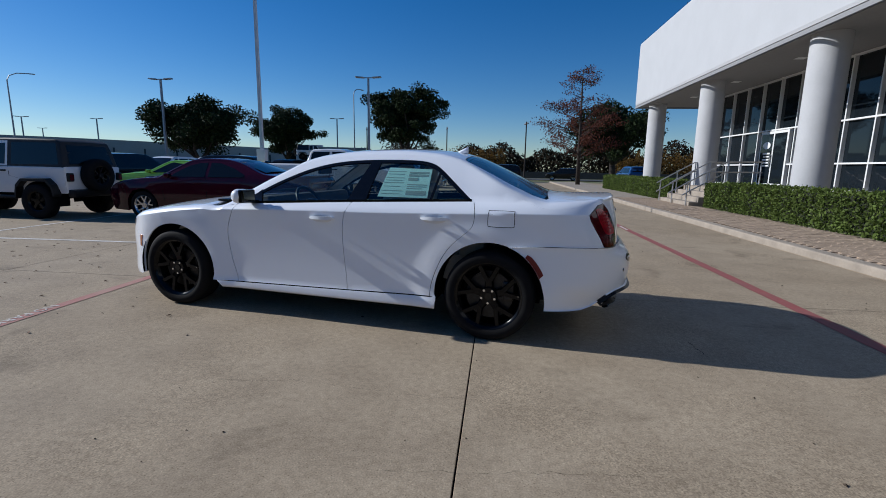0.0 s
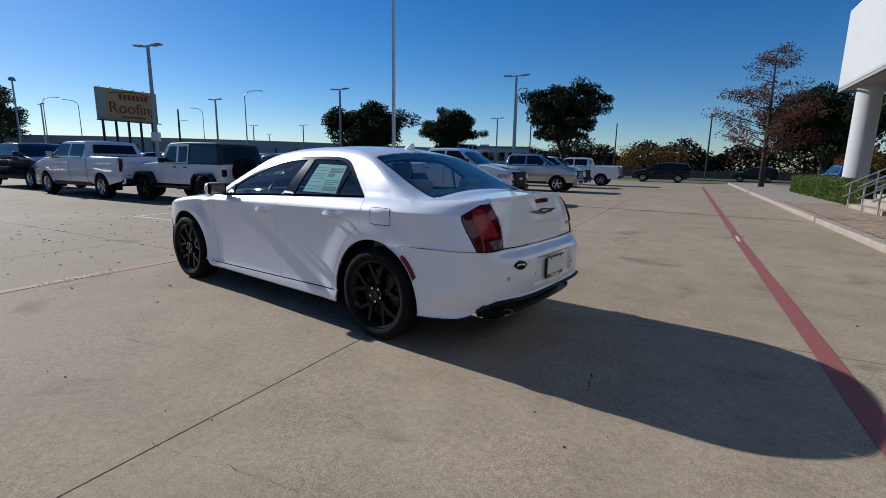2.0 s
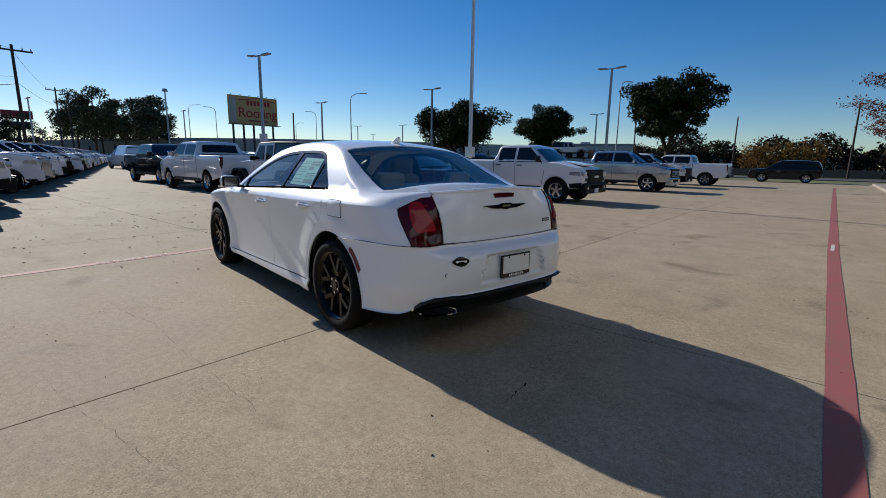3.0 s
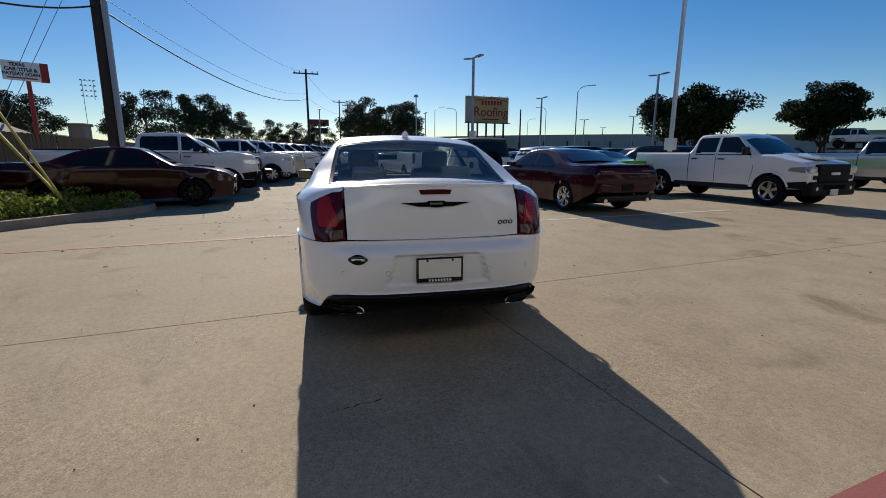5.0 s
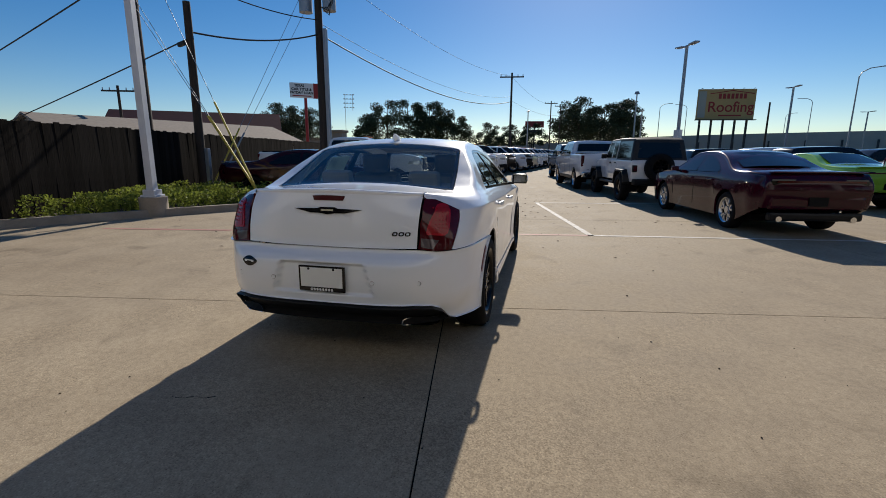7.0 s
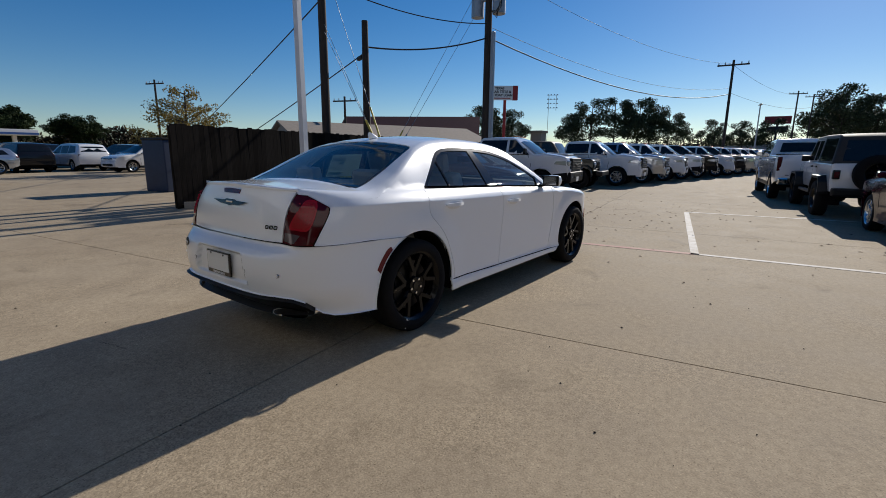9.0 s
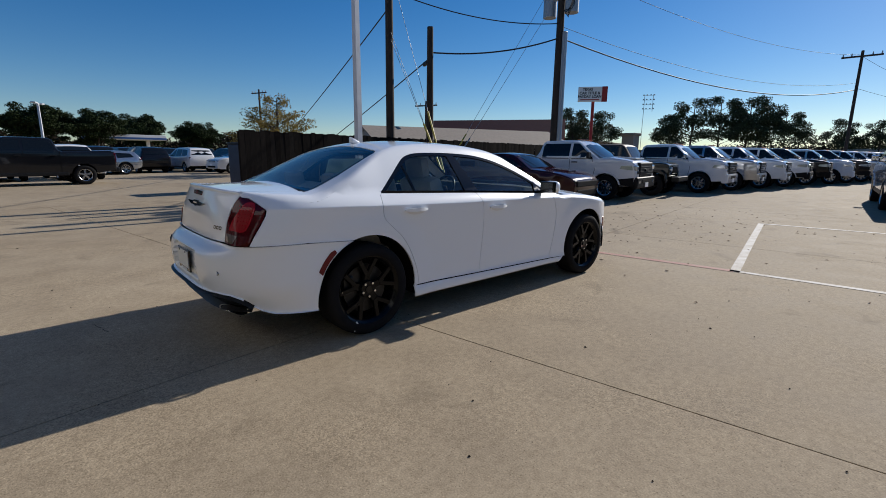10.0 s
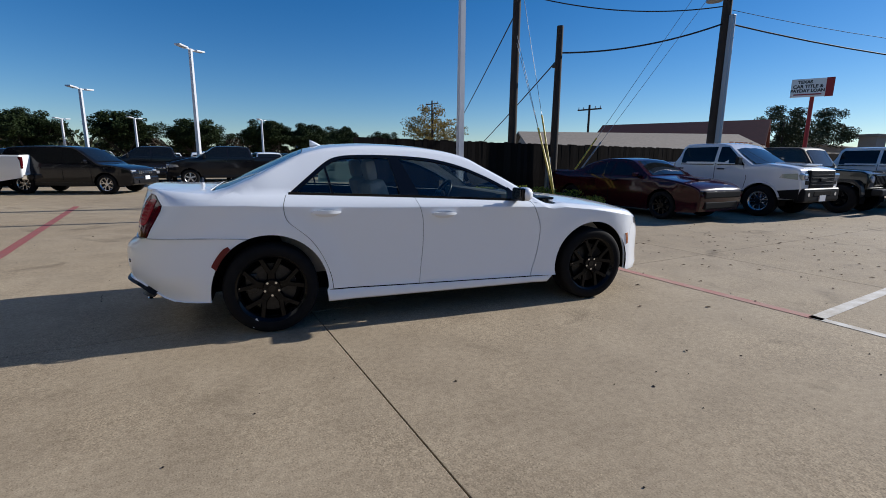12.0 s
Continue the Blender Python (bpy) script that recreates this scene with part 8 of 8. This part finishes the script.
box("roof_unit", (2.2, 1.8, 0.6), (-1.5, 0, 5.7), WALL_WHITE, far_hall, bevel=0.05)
for i in range(7):
    box("window", (1.5, 0.1, 1.9), (-7.2 + i * 2.4, -6.03, 3.1), SHADE_GLASS, far_hall)

# more cars in the rows beyond
def far_copy(ob, m):
    """A copy for the far rows, with one mesh for the body and one for each wheel."""
    if "far_" + ob.name not in FAR:
        def merged(obs, base):
            bm, mats = bmesh.new(), []
            for o in obs:
                me = o.data.copy()
                mt = o.data.materials[0]
                if mt not in mats:
                    mats.append(mt)
                me.transform(local_of(o, base))
                n = len(bm.faces)
                bm.from_mesh(me)
                bm.faces.ensure_lookup_table()
                for f in bm.faces[n:]:
                    f.material_index = mats.index(mt)
                bpy.data.meshes.remove(me)
            out = bpy.data.meshes.new("far_part")
            bm.to_mesh(out)
            bm.free()
            for mt in mats:
                out.materials.append(mt)
            return out

        wheels = [o for o in ob.children if o.name.startswith("wheel") and not o.name.startswith("wheel_housing")]
        rest = [o for o in ob.children_recursive if o not in wheels and o.parent not in wheels]
        FAR["far_" + ob.name] = (merged(rest, ob), [merged([w, *w.children], ob) for w in wheels])
    body, wheels = FAR["far_" + ob.name]
    t = thing(ob.name.split(".")[0], ob["label"], ob["category"], m, ob.get("group", ""))
    link("body", body, None, t)
    for w in wheels:
        link("wheel", w, None, t)
    return t


def local_of(o, base):
    m = o.matrix_basis.copy()
    while o.parent and o.parent != base:
        o = o.parent
        m = o.matrix_basis @ m
    return m


FAR = {}
tan_suv = park(suv("dark grey sport utility car facing the lane", GREY, "cars beyond the lane"), 8.3, -17.2, 163)
park(pickup("white pickup parked behind the dark car", WHITE, "cars beyond the lane", 3.67, black_face=False), 12.6, -17.6, -8)
copy_thing(dark_truck, pose(7.4, -25.4, 0, 0, 0, 8.8))
copy_thing(dark_truck, pose(3.4, -22.0, 0, 0, 0, 8.8))
white_suv = park(suv("white sport utility car in a row", WHITE, "cars beyond the lane"), 10.2, -22.2, 188.8)
silver_car = park(suv("silver hatchback in a row", SILVER, "cars beyond the lane", low=True), 0.2, -31.8, 8.8)
red_car = park(charger("red coupe parked far across the lot", ("bright_red", (0.20, 0.012, 0.012)), "cars beyond the lane", coupe=True), -4.0, -40.5, 188.8)
black_suv = park(suv("black sport utility car in a row", BLACK, "cars beyond the lane"), -14.5, 14.6, 188.8)
white_van = park(suv("white delivery van far down the aisle", WHITE, "parked cars", van=True), -52, 4.7, 190)
blue_suv = park(suv("dark blue sport utility car by the hedge", BLUE, "parked cars"), 7.2, 41.5, 100)
rnd = random.Random(14)
for x, y, t in ((-9.5, -47.0, 98.8), (-8.6, -30.9, 8.8), (-9.4, -34.2, 8.8), (-10.2, -37.5, 8.8)):
    copy_thing(white_suv, pose(x, y, 0, 0, 0, t))
kinds = (white_suv, silver_car, black_suv, tan_suv, white_suv)
for r, (y0, x0, x1, t) in enumerate(((-27.5, 1.5, 16, 98.8), (-34.5, -9, 18, 278.8), (-41, -9, 12, 98.8))):
    x = x0
    while x < x1:
        far_copy(kinds[rnd.randrange(5)], pose(x, y0 + 0.155 * x, 0, 0, 0, t + rnd.uniform(-1, 1)))
        x += 3.0
for u0, v, t in ((-17.5, 15.5, 90), (-17.5, 22.0, 270), (-15.5, 29.5, 90)):
    for i in range(12):
        x, y = lot(u0 - 3.0 * i, v)
        if math.dist((x, y), (-28.6, 25.2)) > 1.5 and math.dist((x, y), (-14.5, 14.6)) > 4 and math.dist((x, y), (-29.15, 28.95)) > 2.5:
            far_copy(kinds[rnd.randrange(5)], pose(x, y, 0, 0, 0, LOT + t))
for i in range(5, 32):
    far_copy((bright, first, bright, silver_heavy, bright, bright, black_heavy, silver_heavy)[i % 8], pose(-17.57 - 2.75 * i, -5.03 + 0.36 * i, 0, 0, 0, 96))
stand = thing("display_stand", "raised dark display stand under an off-roader", "display stand", pose(-30.2, 49.5, 0, 0, 0, 35))
box("deck", (4.6, 2.1, 0.16), (0, 0, 1.90), BLACK_TRIM, stand, bevel=0.02)
for i in (-1, 0, 1):
    box("support_wall", (0.25, 1.9, 1.82), (i * 1.9, 0, 0.91), KERB, stand, bevel=0.02)
copy_thing(white_jeep, pose(-30.2, 49.5, 1.98, 0, 0, 35))
copy_thing(white_truck, pose(-8.6, 30.2, 0, 0, 0, 189))
copy_thing(tan_suv, pose(-5.6, 43.5, 0, 0, 0, 189))
copy_thing(black_suv, pose(0.5, 66.0, -0.25, 0, 0, 180))

# a dark blue bin behind the fence's end, and a filling station's canopy far off
bin_box = thing("waste_bin", "dark blue steel waste bin behind the fence", "waste bin", pose(-3.3, -14.2, 0, 0, 0, 9))
box("bin_body", (1.7, 1.2, 1.7), (0, 0, 0.85), mat("bin_blue", (0.015, 0.03, 0.075), 0.5, vary=0.3, scale=3), bin_box, bevel=0.03)
box("bin_lid", (1.75, 1.25, 0.07), (0, 0, 1.74), BLACK_TRIM, bin_box, bevel=0.02)
canopy = thing("station_canopy", "pale filling station canopy with blue band", "canopy", pose(-7.9, -77, -1.2, 0, 0, 8))
box("canopy_roof", (9, 6, 0.7), (0, 0, 4.6), SIGN_WHITE, canopy, bevel=0.05)
box("band", (9.04, 6.04, 0.25), (0, 0, 4.45), mat("band_blue", (0.03, 0.10, 0.30), 0.5), canopy)
for x in (-3, 3):
    box("canopy_leg", (0.4, 0.4, 4.3), (x, 0, 2.15), SIGN_WHITE, canopy)
